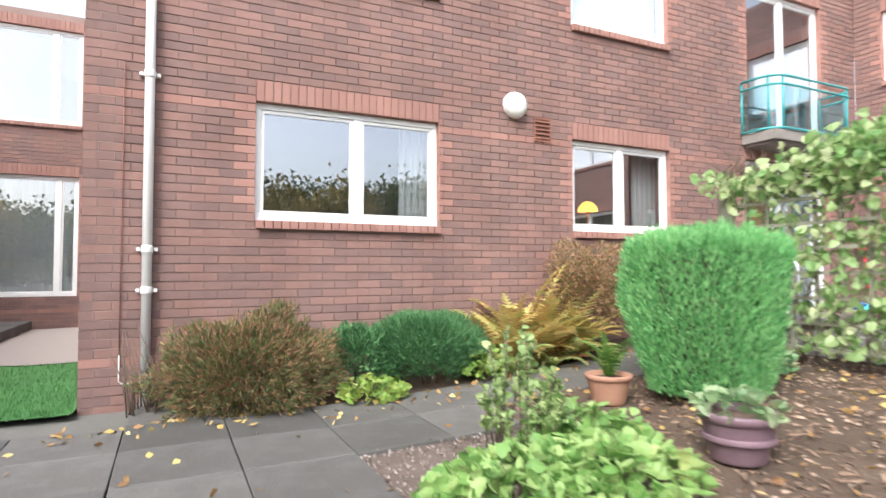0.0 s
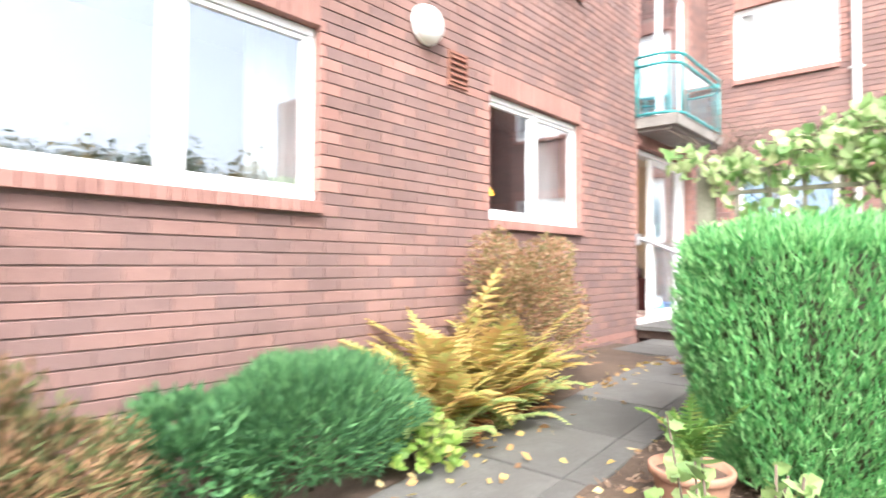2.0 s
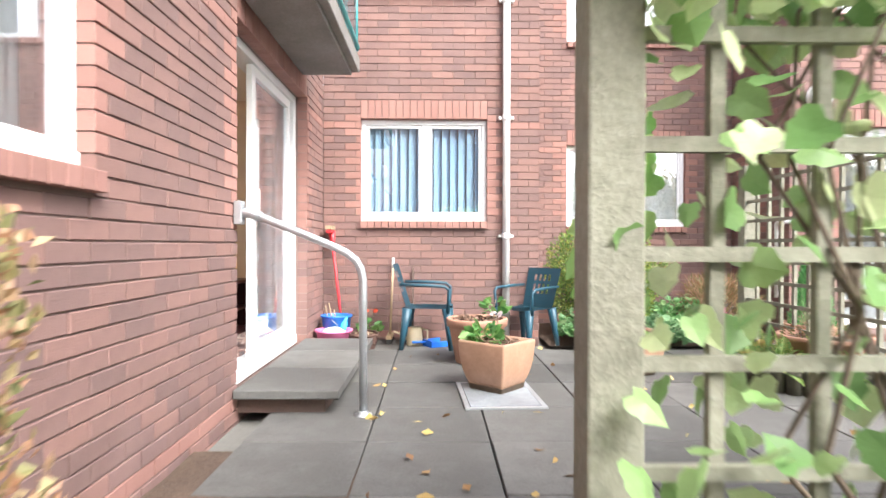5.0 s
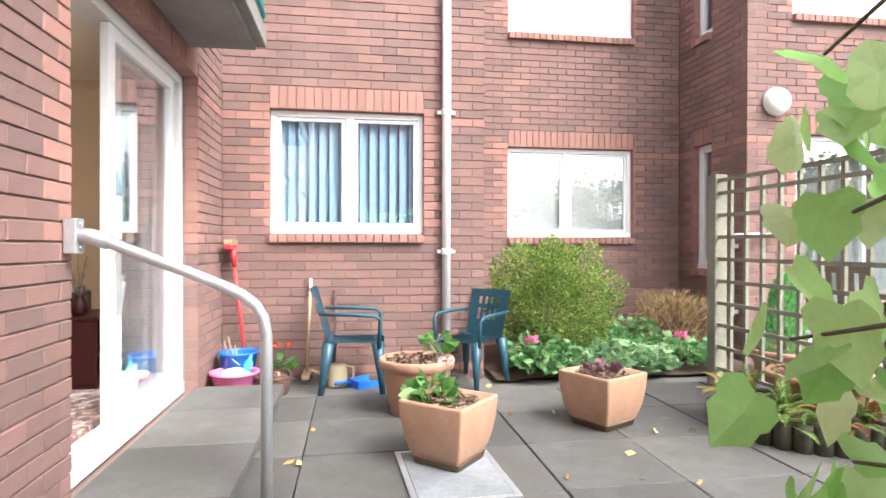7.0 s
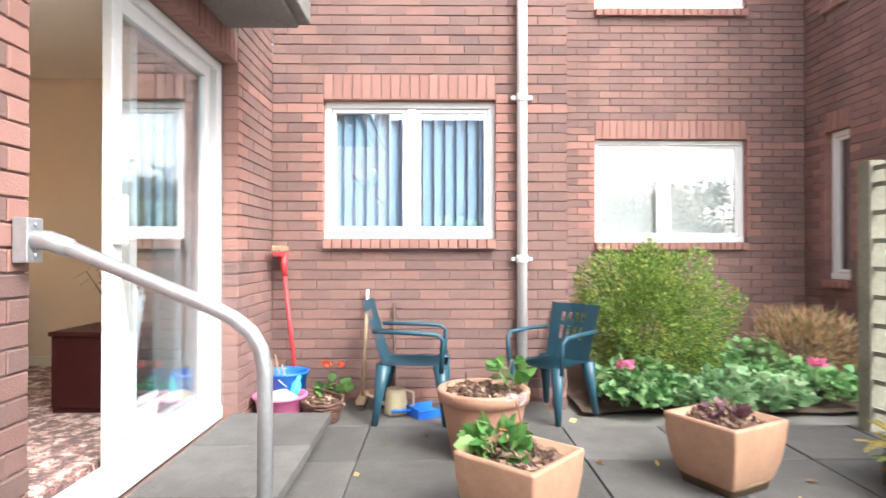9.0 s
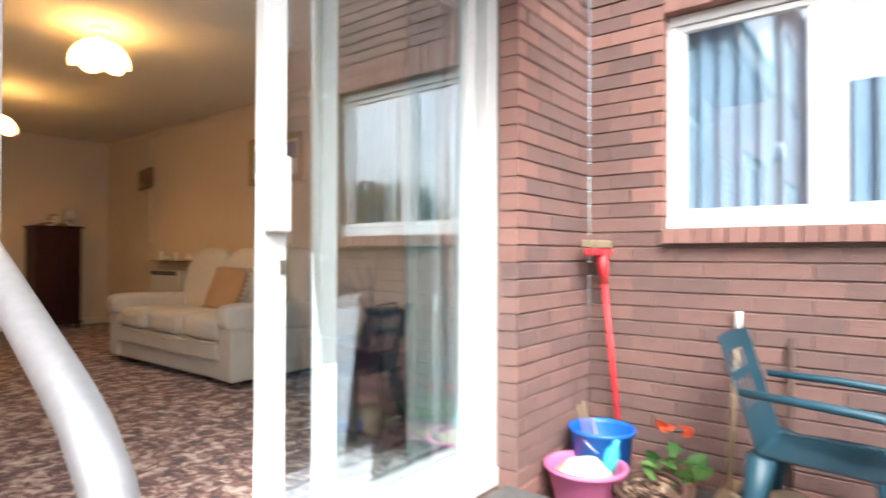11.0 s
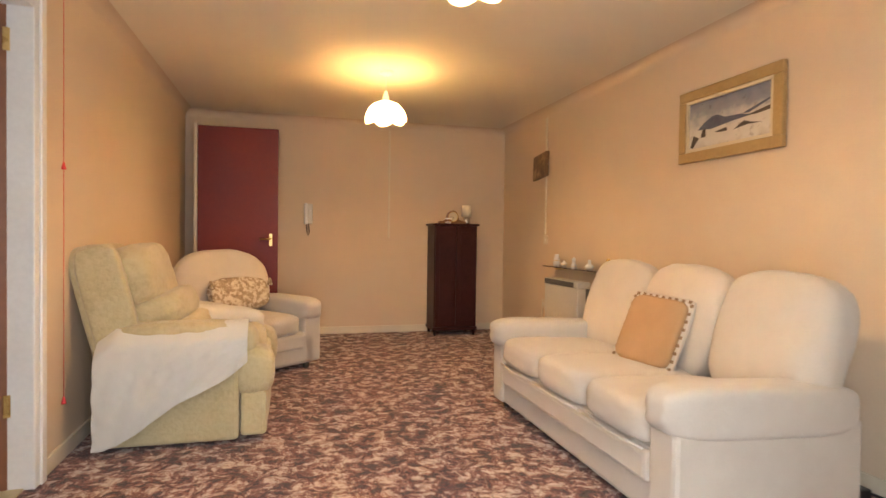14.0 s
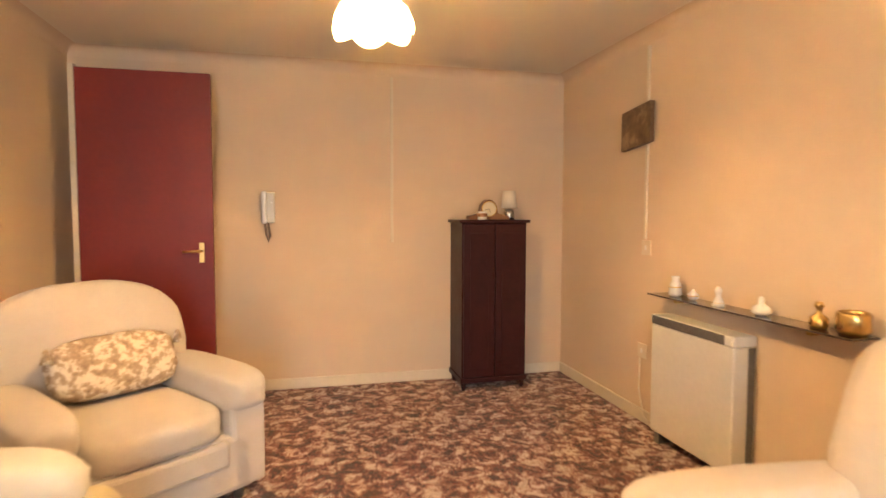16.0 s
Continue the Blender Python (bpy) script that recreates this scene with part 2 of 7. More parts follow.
def window(name, wall, u0, u1, z0, z1, split=0.5, label="white plastic two-light window in the brick wall", handle=True):
    """A framed two-light window set back in its opening."""
    top = thing(name, wall.matrix_basis.copy(), label, "window", kind="structure")
    a, b, f = 0.062, 0.125, 0.05
    fr = part("window_frame", boxes((u0, u1, a, b, z1 - f, z1), (u0, u1, a - 0.012, b, z0, z0 + f + 0.01), (u0, u0 + f, a, b, z0 + f + 0.01, z1 - f), (u1 - f, u1, a, b, z0 + f + 0.01, z1 - f), bevel=0.004), UPVC, top)
    cuts = [u0 + f]
    if split:
        c = u0 + (u1 - u0) * split
        part("mullion", boxes((c - 0.038, c + 0.038, a - 0.002, b - 0.002, z0 + f + 0.012, z1 - f - 0.002), bevel=0.004), UPVC, top)
        cuts += [c - 0.038, c + 0.038]
    cuts.append(u1 - f)
    for i in range(0, len(cuts), 2):
        p0, p1, q0, q1, s = cuts[i] + 0.002, cuts[i + 1] - 0.002, z0 + f + 0.014, z1 - f - 0.004, 0.028
        sash = part("sash", boxes((p0, p1, a + 0.012, b - 0.012, q1 - s, q1), (p0, p1, a + 0.012, b - 0.012, q0, q0 + s), (p0, p0 + s, a + 0.012, b - 0.012, q0 + s, q1 - s), (p1 - s, p1, a + 0.012, b - 0.012, q0 + s, q1 - s), bevel=0.003), UPVC, top)
        pane = part("pane", boxes((p0 + s - 0.004, p1 - s + 0.004, 0.09, 0.094, q0 + s - 0.004, q1 - s + 0.004)), PANE, sash)
        pane.visible_shadow = False
    return top


MW, W3X, W4X, WX = 5.88, 10.33, 11.79, 10.60
X0 = 0.35
DL, DR = 7.812 - X0, 9.60 - X0
TOP = 5.4
main_open = [(1.61 - X0, 3.345 - X0, SILL, HEAD), (4.98 - X0, 6.455 - X0, SILL, HEAD), (DL, DR, -0.02, HEAD + 0.02), (1.61 - X0, 3.345 - X0, 3.42, 4.45), (4.98 - X0, 6.455 - X0, 3.42, 4.45), (7.9 - X0, 9.5 - X0, 2.45, 4.5)]
wall_main = facade("wall_north", X0, MW, 0, W3X - X0 + 0.0, -0.5, TOP, main_open, "red brick outer wall with orange soldier courses and recessed joints", near=(4.7, 7.58, 0.2, 2.0))
y3, y4 = 3.71, 1.0
w3_open = [(MW - 5.508, MW - 4.238, SILL, HEAD), (MW - 5.508, MW - 4.238, 3.42, 4.45)]
wall_w3 = facade("wall_east", W3X, MW, -90, MW - y3, -0.3, TOP, w3_open, "red brick gable wall beside the patio", near=(0, 2.17, -0.1, 1.9))
facade("wall_return", W3X + 0.1, y3, 0, W4X - W3X + 0.2, -0.3, TOP, [], "short red brick return wall")
w4_open = [(y3 - 3.10, y3 - 1.585, SILL, HEAD), (y3 - 3.10, y3 - 1.585, 3.42, 4.45)]
wall_w4 = facade("wall_east_far", W4X, y3, -90, y3 - y4, -0.3, TOP, w4_open, "set-back red brick wall behind the shrubs")
ws_open = [(0.3, 0.62, 0.75, HEAD), (0.3, 0.62, 3.32, 4.45)]
wall_ws = facade("wall_wing_side", W4X, y4, 180, W4X - WX, -0.3, TOP, ws_open, "red brick side wall of a projecting wing")
wf_open = [(0.55, 2.35, -0.02, HEAD), (0.5, 2.3, 3.32, 4.45)]
wall_wf = facade("wall_wing_front", WX, y4, -90, 7.0, -0.3, TOP, wf_open, "red brick front of a projecting wing")
lw_open = [(0.6, 3.87, 3.35, 5.1), (0.6, 3.85, 0.22, 2.40)]
wall_lw = facade("wall_north_far", -4.4, 13.2, 0, 4.75, -0.5, TOP, lw_open, "far red brick wall of the recess with glazed doors")
facade("wall_recess_side", X0, 13.2, -90, 13.2 - MW, -0.5, TOP, [], "red brick side wall of the recess")
tagged(part("wall_recess_end", boxes((-4.6, -4.4, 2.0, 13.4, -0.5, TOP)), MORTAR), "brick wall closing the recess", "wall", kind="structure")

window("window_1", wall_main, *main_open[0], split=0.53)
window("window_2", wall_main, *main_open[1], split=0.5)
window("window_3", wall_w3, *w3_open[0], split=0.51)
window("window_4", wall_w4, *w4_open[0], split=0.47)
window("window_5", wall_main, *main_open[3], split=0.53, label="white plastic upper window reflecting the sky")
window("window_6", wall_main, *main_open[4], split=0, label="white plastic upper window reflecting the sky")
window("window_7", wall_w3, *w3_open[1], split=0, label="white plastic upper window with a sky-white sheet behind")
window("window_8", wall_w4, *w4_open[1], split=0.62, label="white plastic upper window with a sky-white sheet behind")
window("window_9", wall_ws, *ws_open[0], split=0, label="narrow white plastic window")
window("window_10", wall_ws, *ws_open[1], split=0, label="narrow white plastic upper window")
window("window_11", wall_wf, *wf_open[0], split=0.5, label="white plastic glazed patio doors")
window("window_12", wall_wf, *wf_open[1], split=0.5, label="white plastic upper window with a sky-white sheet behind")
window("window_13", wall_lw, *lw_open[0], split=0.87, label="wide white upper window of the far wall")
window("window_14", wall_lw, *lw_open[1], split=0.905, label="white framed sliding glass doors of the far wall")
window("window_15", wall_main, *main_open[5], split=0.5, label="white balcony doors above the patio")

# flat roofs that close the building behind the facades
tagged(part("roof", boxes((X0, 14.5, 6.13, 13.2, TOP - 0.15, TOP), (W3X + 0.25, 14.5, y3 + 0.0, 6.13, TOP - 0.15, TOP), (W4X + 0.25, 14.5, -6, y3, TOP - 0.15, TOP), (WX + 0.25, W4X + 0.25, -6, y4 - 0.25, TOP - 0.15, TOP), (-4.4, X0, 13.45, 16, TOP - 0.15, TOP)), DARKROOM), "flat roof over the flats", "roof", kind="structure")

# plain rooms added behind the other windows, most dimmed by their dark wall colour
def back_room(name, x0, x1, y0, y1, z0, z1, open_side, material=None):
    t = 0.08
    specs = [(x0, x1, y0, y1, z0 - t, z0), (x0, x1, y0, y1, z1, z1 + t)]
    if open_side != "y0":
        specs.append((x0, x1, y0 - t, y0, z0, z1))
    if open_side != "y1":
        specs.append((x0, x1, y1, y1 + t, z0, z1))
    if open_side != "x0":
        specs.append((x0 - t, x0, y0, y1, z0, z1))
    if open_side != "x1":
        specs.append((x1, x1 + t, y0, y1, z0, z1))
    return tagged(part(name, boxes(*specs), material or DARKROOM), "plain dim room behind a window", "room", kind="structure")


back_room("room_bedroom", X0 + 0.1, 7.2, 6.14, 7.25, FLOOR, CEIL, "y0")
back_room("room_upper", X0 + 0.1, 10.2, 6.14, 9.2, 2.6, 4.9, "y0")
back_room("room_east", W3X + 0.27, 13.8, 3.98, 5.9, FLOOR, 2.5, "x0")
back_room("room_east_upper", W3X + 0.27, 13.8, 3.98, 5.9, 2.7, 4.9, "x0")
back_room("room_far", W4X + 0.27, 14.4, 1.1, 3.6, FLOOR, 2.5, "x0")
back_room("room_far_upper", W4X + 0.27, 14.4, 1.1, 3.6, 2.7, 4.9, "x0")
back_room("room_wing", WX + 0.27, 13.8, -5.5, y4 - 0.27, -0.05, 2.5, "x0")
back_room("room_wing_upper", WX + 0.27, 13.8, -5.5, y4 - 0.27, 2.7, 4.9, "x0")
back_room("room_recess", -4.3, 0.3, 13.46, 16, 0.05, 2.6, "y0", PLASTER)
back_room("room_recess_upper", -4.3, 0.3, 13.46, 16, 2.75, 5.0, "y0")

# ---- living room shell ----
RX0, RX1, RY0, RY1 = 7.34, 10.705, 6.13, 12.5


def room_wall(name, *specs, label="cream painted plaster wall"):
    return tagged(part(name, boxes(*specs), PLASTER), label, "wall", kind="structure")


KY0, KY1, KZ = 8.12, 8.995, 2.06
room_wall("wall_back", (RX0 - 0.1, RX1 + 0.1, RY1, RY1 + 0.1, FLOOR - 0.1, CEIL + 0.1))
room_wall("wall_right", (RX1, RX1 + 0.1, RY0, RY1, FLOOR - 0.1, CEIL + 0.1))
room_wall("wall_left", (RX0 - 0.1, RX0, RY0, KY0, FLOOR - 0.1, CEIL + 0.1), (RX0 - 0.1, RX0, KY1, RY1, FLOOR - 0.1, CEIL + 0.1), (RX0 - 0.1, RX0, KY0, KY1, KZ, CEIL + 0.1))
room_wall("wall_door_lining", (RX0, 7.812, RY0, RY0 + 0.02, FLOOR, CEIL), (9.60, RX1, RY0, RY0 + 0.02, FLOOR, CEIL), (7.812, 9.60, RY0, RY0 + 0.02, HEAD + 0.02, CEIL), label="cream plaster round the glazed door")
tagged(part("ceiling", boxes((RX0 - 0.1, RX1 + 0.1, RY0, RY1 + 0.1, CEIL, CEIL + 0.1)), CEILING), "cream painted ceiling with fine texture", "ceiling", kind="structure")


def cove(name, pts, m):
    bm = bmesh.new()
    r, k = 0.07, 6
    arc = [(r - r * math.sin(a), -(r - r * math.cos(a))) for a in [math.pi / 2 * i / k for i in range(k + 1)]]
    a = [bm.verts.new((0, u, v)) for u, v in arc]
    b = [bm.verts.new((pts, u, v)) for u, v in arc]
    for i in range(k):
        bm.faces.new((a[i], a[i + 1], b[i + 1], b[i]))
    for f in bm.faces:
        f.smooth = True
    return tagged(part(name, bm, PLASTER, m=m), "plain curved plaster coving", "coving", kind="structure")


cove("trim", RY1 - RY0, pose(RX0, RY1, CEIL, 0, 0, -90))
cove("trim", RY1 - RY0, pose(RX1, RY0, CEIL, 0, 0, 90))
cove("trim", RX1 - RX0, pose(RX1, RY1, CEIL, 0, 0, 180))

# kitchen behind the side door
back_room("room_kitchen", 5.4, RX0 - 0.11, 7.4, 9.9, FLOOR, CEIL, "x1", PLASTER)

# ---- ground ----


def sheet(name, x0, x1, y0, y1, lift, material, label, category, cell=0.25, rough=0.0, kind="structure"):
    """A strip of ground that follows the rise of the paving."""
    nx, ny = max(1, round((x1 - x0) / cell)), max(1, round((y1 - y0) / cell))
    v, f = [], []
    for j in range(ny + 1):
        for i in range(nx + 1):
            x, y = x0 + (x1 - x0) * i / nx, y0 + (y1 - y0) * j / ny
            v.append((x, y, ground_z(x) + lift + rough * noise.noise((x * 3, y * 3, 0.5))))
    for j in range(ny):
        for i in range(nx):
            a = j * (nx + 1) + i
            f.append((a, a + 1, a + nx + 2, a + nx + 1))
    return tagged(cloud(name, v, f, material, kind=kind, smooth=True), label, category)


v, f = [], []
xs = [-400, -60, -5] + [0.2 * i for i in range(0, 70)] + [40, 400]
ys = [-400, -60, -8, -2, 3, 8, 14, 60, 400]
for y in ys:
    for x in xs:
        v.append((x, y, ground_z(x) - 0.07))
for j in range(len(ys) - 1):
    for i in range(len(xs) - 1):
        a = j * len(xs) + i
        f.append((a, a + 1, a + len(xs) + 1, a + len(xs)))
tagged(cloud("ground", v, f, EARTH, kind="structure", smooth=True), "level earth ground round the flats", "ground")
sheet("ground_bed_wall", 0.9, 7.2, 5.085, 5.87, -0.012, SOIL, "planting bed of dark soil along the wall", "soil", 0.08, 0.03)
sheet("ground_bed_hedge", 3.0, 6.4, 0.5, 4.36, -0.015, SOIL, "planting bed covered in bark chips", "soil", 0.1, 0.03)
sheet("ground_gravel", 1.85, 3.2, 2.2, 4.0, -0.02, GRAVEL, "pinkish gravel patch beside the paving", "gravel", 0.08, 0.015)
sheet("ground_bed_shrubs", 10.12, 11.75, 1.05, 3.65, -0.03, SOIL, "planting bed of dark soil under shrubs", "soil", 0.1, 0.03)
sheet("ground_lawn", -4.3, X0 - 0.005, 5.68, 8.6, -0.012, LAWN, "bright green mown lawn strip", "lawn", 0.1, 0.02)
sheet("ground_gravel_recess", -4.3, X0 + 0.1, 8.4, 13.1, 0.0, GRAVEL, "pinkish gravel in the recess", "gravel", 0.15, 0.02)
tagged(part("pavement_recess", boxes((-4.3, -1.2, 9.6, 13.1, -0.5, -0.2), bevel=0.01), SLAB), "grey concrete ramp before the glazed doors", "pavement", kind="structure")

# ---- sliding door ----
door = thing("door_1", pose(0, MW, 0), "white plastic sliding patio door standing partly open", "door", kind="structure")
x0, x1, zb, zt = 7.812, 9.60, 0.0, HEAD + 0.02
part("door_frame", boxes((x0, x1, 0.1, 0.245, zt - 0.06, zt), (x0, x1, 0.09, 0.245, zb, zb + 0.075), (x0, x0 + 0.055, 0.1, 0.245, zb + 0.075, zt - 0.06), (x1 - 0.075, x1, 0.1, 0.245, zb + 0.075, zt - 0.06), bevel=0.004), UPVC, door)
for nm, a, b, w0, w1, sw in (("sliding_leaf", 8.452, 9.46, 0.116, 0.16, 0.075), ("fixed_leaf", 8.71, 9.525, 0.18, 0.232, 0.062)):
    z0, z1 = zb + 0.08, zt - 0.064
    leaf = part(nm, boxes((a, a + sw, w0, w1, z0, z1), (b - 0.06, b, w0, w1, z0, z1), (a + sw, b - 0.06, w0, w1, z0, z0 + 0.09), (a + sw, b - 0.06, w0, w1, z1 - 0.07, z1), bevel=0.004), UPVC, door)
    pane = part("pane", boxes((a + sw - 0.005, b - 0.055, (w0 + w1) / 2 - 0.003, (w0 + w1) / 2 + 0.003, z0 + 0.085, z1 - 0.065)), DOORPANE, leaf)
    pane.visible_shadow = False
    if nm == "sliding_leaf":
        part("pull_handle", boxes((a - 0.002, a + 0.068, w0 - 0.034, w0 - 0.001, 1.03, 1.24), bevel=0.008), WHITEPAINT, leaf, "white pull handle")
        part("lock", boxes((a + 0.05, a + 0.068, w0 - 0.006, w0 + 0.001, 0.915, 0.955), bevel=0.002), surface("lock steel", [(0.3, (0.4, 0.38, 0.34)), (0.7, (0.6, 0.57, 0.5))], 0.35, 80, 3, 0.05, metal=0.9), leaf, "small steel key lock")

# ---- step and handrail ----
STEEL = surface("galvanised steel", [(0.25, (0.42, 0.44, 0.46)), (0.75, (0.6, 0.62, 0.64))], 0.45, 60, 6, 0.08, metal=0.75)
step = thing("doorstep", pose(0, 0, 0), "grey concrete slab step over a shade-dark block", "step")
for a, b in ((7.715, 8.325), (8.332, 8.925), (8.932, 9.5)):
    part("slab", boxes((a, b, 5.29 + 0.004 * (a > 8.5), 5.873, 0.005, 0.055), bevel=0.006), SLAB, step)
# dark block coloured as the shaded hollow under the slabs
part("riser", boxes((7.80, 9.45, 5.38, 5.872, -0.09, 0.003)), surface("shade-dark step base", [(0.3, (0.1, 0.07, 0.06)), (0.7, (0.2, 0.13, 0.1))], 0.9, 90, 3, 0.4), step)
rail = thing("handrail", pose(0, 0, 0), "bent galvanised steel handrail fixed to the wall", "handrail")
pts = [(7.765, 5.84, 1.036), (7.765, 5.79, 1.034), (7.760, 5.7, 1.0), (7.750, 5.5, 0.92), (7.742, 5.31, 0.842), (7.740, 5.25, 0.812), (7.738, 5.2, 0.772), (7.737, 5.172, 0.725), (7.736, 5.16, 0.66), (7.736, 5.158, -0.085)]
part("bar", tube(pts, 0.0225, 16), STEEL, rail)
part("socket", tube([(7.765, 5.845, 1.036), (7.765, 5.79, 1.034), (7.761, 5.73, 1.012)], 0.029, 16), STEEL, rail)
part("wall_flange", boxes((7.732, 7.800, 5.83, 5.874, 0.97, 1.10), bevel=0.004), STEEL, rail)
part("floor_flange", lathe([(0.045, 0), (0.05, 0.004), (0.05, 0.012), (0.028, 0.014), (0.026, 0.03)], 20), STEEL, rail, m=pose(7.736, 5.158, -0.092))
for dz in (0.99, 1.08):
    part("bolt", lathe([(0.008, 0), (0.008, 0.005)], 8), STEEL, rail, m=pose(7.766, 5.829, dz, 90, 0, 0))

# ---- balcony ----
TEAL = surface("teal paint", [(0.3, (0.03, 0.26, 0.27)), (0.7, (0.05, 0.36, 0.36))], 0.4, 60, 5, 0.08)
CONCRETE = surface("weathered concrete", [(0.2, (0.16, 0.145, 0.13)), (0.55, (0.3, 0.28, 0.26)), (0.85, (0.42, 0.4, 0.37))], 0.9, 70, 2.2, 0.35, stain=0.5)
balcony = thing("balcony", pose(0, 0, 0), "concrete balcony with curved teal metal railing", "balcony")
bx0, bx1, by = 7.75, 9.42, 5.40
part("deck", boxes((bx0, bx1, by, MW - 0.004, 2.31, 2.44), bevel=0.01), CONCRETE, balcony, "stained concrete deck")
part("soffit_beam", boxes((bx0 + 0.05, bx1 - 0.05, by + 0.06, MW - 0.01, 2.275, 2.312), bevel=0.006), CONCRETE, balcony)


def rail_path(z, out=0.0):
    r, pts = 0.22, [(bx0 - out, MW - 0.02, z)]
    for cx, a0 in ((bx0 + r, 180), (bx1 - r, 270)):
        for i in range(7):
            a = radians(a0 + 15 * i)
            pts.append((cx + (r + out) * math.cos(a), by + r + (r + out) * math.sin(a), z))
    pts.append((bx1 + out, MW - 0.02, z))
    return pts


for z in (2.46, 3.02, 3.13):
    part("rail", tube(rail_path(z, 0.01), 0.017, 8), TEAL, balcony)
path = rail_path(2.5)
for i in list(range(0, len(path), 3)) + [len(path) - 1]:
    p = path[i]
    part("post", tube([(p[0], p[1], 2.44), (p[0], p[1], 3.13)], 0.015, 8), TEAL, balcony)
screen = bmesh.new()
lo, hi = [screen.verts.new((p[0], p[1], 2.5)) for p in path], [screen.verts.new((p[0], p[1], 3.0)) for p in path]
for i in range(len(path) - 1):
    screen.faces.new((lo[i], lo[i + 1], hi[i + 1], hi[i]))
part("screen", screen, glass("balcony glazing", (0.55, 0.85, 0.9), 0.05), balcony, "pale blue glazed screen")

# ---- pipes, lamps, vent ----
def downpipe(x, y, z0, z1, clips, name="downpipe"):
    ob = thing(name, pose(x, y, 0), "white plastic rainwater pipe clipped to the brick wall", "pipe")
    part("pipe", tube([(0, 0, z0), (0, 0, z1)], 0.037, 16), WHITEPAINT, ob)
    for z in clips:
        part("collar", lathe([(0.042, z - 0.028), (0.044, z - 0.02), (0.044, z + 0.02), (0.042, z + 0.028)], 16), WHITEPAINT, ob)
        for s in (-1, 1):
            part("clip", boxes((s * 0.062 - 0.014, s * 0.062 + 0.014, 0.0, 0.044, z - 0.014, z + 0.014), bevel=0.003), WHITEPAINT, ob)
    return ob


downpipe(0.80, MW - 0.047, -0.38, TOP, (2.22, 0.835, 0.515))
p3 = downpipe(0, 0, -0.12, TOP, (2.13, 0.95, 0.0 + 3.3))
p3.matrix_basis = pose(W3X - 0.047, 4.05, 0, 0, 0, -90)
p4 = downpipe(0, 0, -0.12, TOP, (3.3,))
p4.matrix_basis = pose(W4X - 0.047, 3.55, 0, 0, 0, -90)
LAMPGLASS = surface("opal lamp glass", [(0.3, (0.8, 0.8, 0.76)), (0.7, (0.86, 0.86, 0.83))], 0.3, 30, 2, 0.03)


def bulkhead(m, r=0.14):
    ob = thing("wall_lamp", m, "round opal bulkhead lamp, unlit, on the brick wall", "wall lamp")
    part("base", lathe([(r * 0.9, 0), (r, 0.01), (r, 0.03)], 32), WHITEPAINT, ob)
    part("diffuser", lathe([(r * 0.97, 0.03), (r * 0.95, 0.05), (r * 0.82, 0.085), (r * 0.5, 0.108), (r * 0.1, 0.115)], 32), LAMPGLASS, ob)


bulkhead(pose(4.21, MW - 0.004, 2.40, 90, 0, 0))
bulkhead(pose(WX - 0.004, 0.70, 2.43, 90, 0, -90))
vent = thing("air_vent", pose(4.57, MW - 0.004, 2.18), "terracotta louvred air brick in the wall", "air vent")
CLAY = surface("fired clay", [(0.3, (0.2, 0.085, 0.06)), (0.7, (0.3, 0.13, 0.09))], 0.85, 80, 4, 0.3)
part("frame", boxes((-0.11, 0.11, -0.012, 0.002, -0.13, -0.112), (-0.11, 0.11, -0.012, 0.002, 0.112, 0.13), (-0.11, -0.092, -0.012, 0.002, -0.112, 0.112), (0.092, 0.11, -0.012, 0.002, -0.112, 0.112)), CLAY, vent)
for i in range(5):
    part("slat", boxes((-0.09, 0.09, -0.02, 0.0, -0.1 + i * 0.044, -0.082 + i * 0.044)), CLAY, vent)

# ---- plants ----


def basis(d, rng):
    """Side and face vectors for blades that point along d."""
    d = d / np.linalg.norm(d, axis=1, keepdims=True)
    r = rng.normal(size=d.shape)
    s = np.cross(d, r)
    s /= np.linalg.norm(s, axis=1, keepdims=True) + 1e-9
    return d, s, np.cross(d, s)


def blades(points, dirs, length, width, rng, fold=0.25, curl=0.0):
    """Folded pointed leaves: one per point, along dirs."""
    d, s, f = basis(dirs, rng)
    n = len(points)
    ln = length * rng.uniform(0.6, 1.25, (n, 1))
    wd = width * rng.uniform(0.7, 1.2, (n, 1))
    v = np.empty((n, 4, 3))
    v[:, 0] = points
    v[:, 1] = points + d * ln * 0.45 + s * wd * 0.5 + f * wd * fold
    v[:, 2] = points + d * ln - f * ln * curl
    v[:, 3] = points + d * ln * 0.45 - s * wd * 0.5 + f * wd * fold
    i = np.arange(n)[:, None] * 4
    faces = np.concatenate([i + [0, 1, 2], i + [0, 2, 3]]).tolist()
    return v.reshape(-1, 3).tolist(), faces


LOBED = [(0.0, 0.0), (0.28, -0.11), (0.47, 0.05), (0.47, 0.26), (0.4, 0.36), (0.42, 0.56), (0.24, 0.74), (0.0, 1.0), (-0.24, 0.74), (-0.42, 0.56), (-0.4, 0.36), (-0.47, 0.26), (-0.47, 0.05), (-0.28, -0.11)]


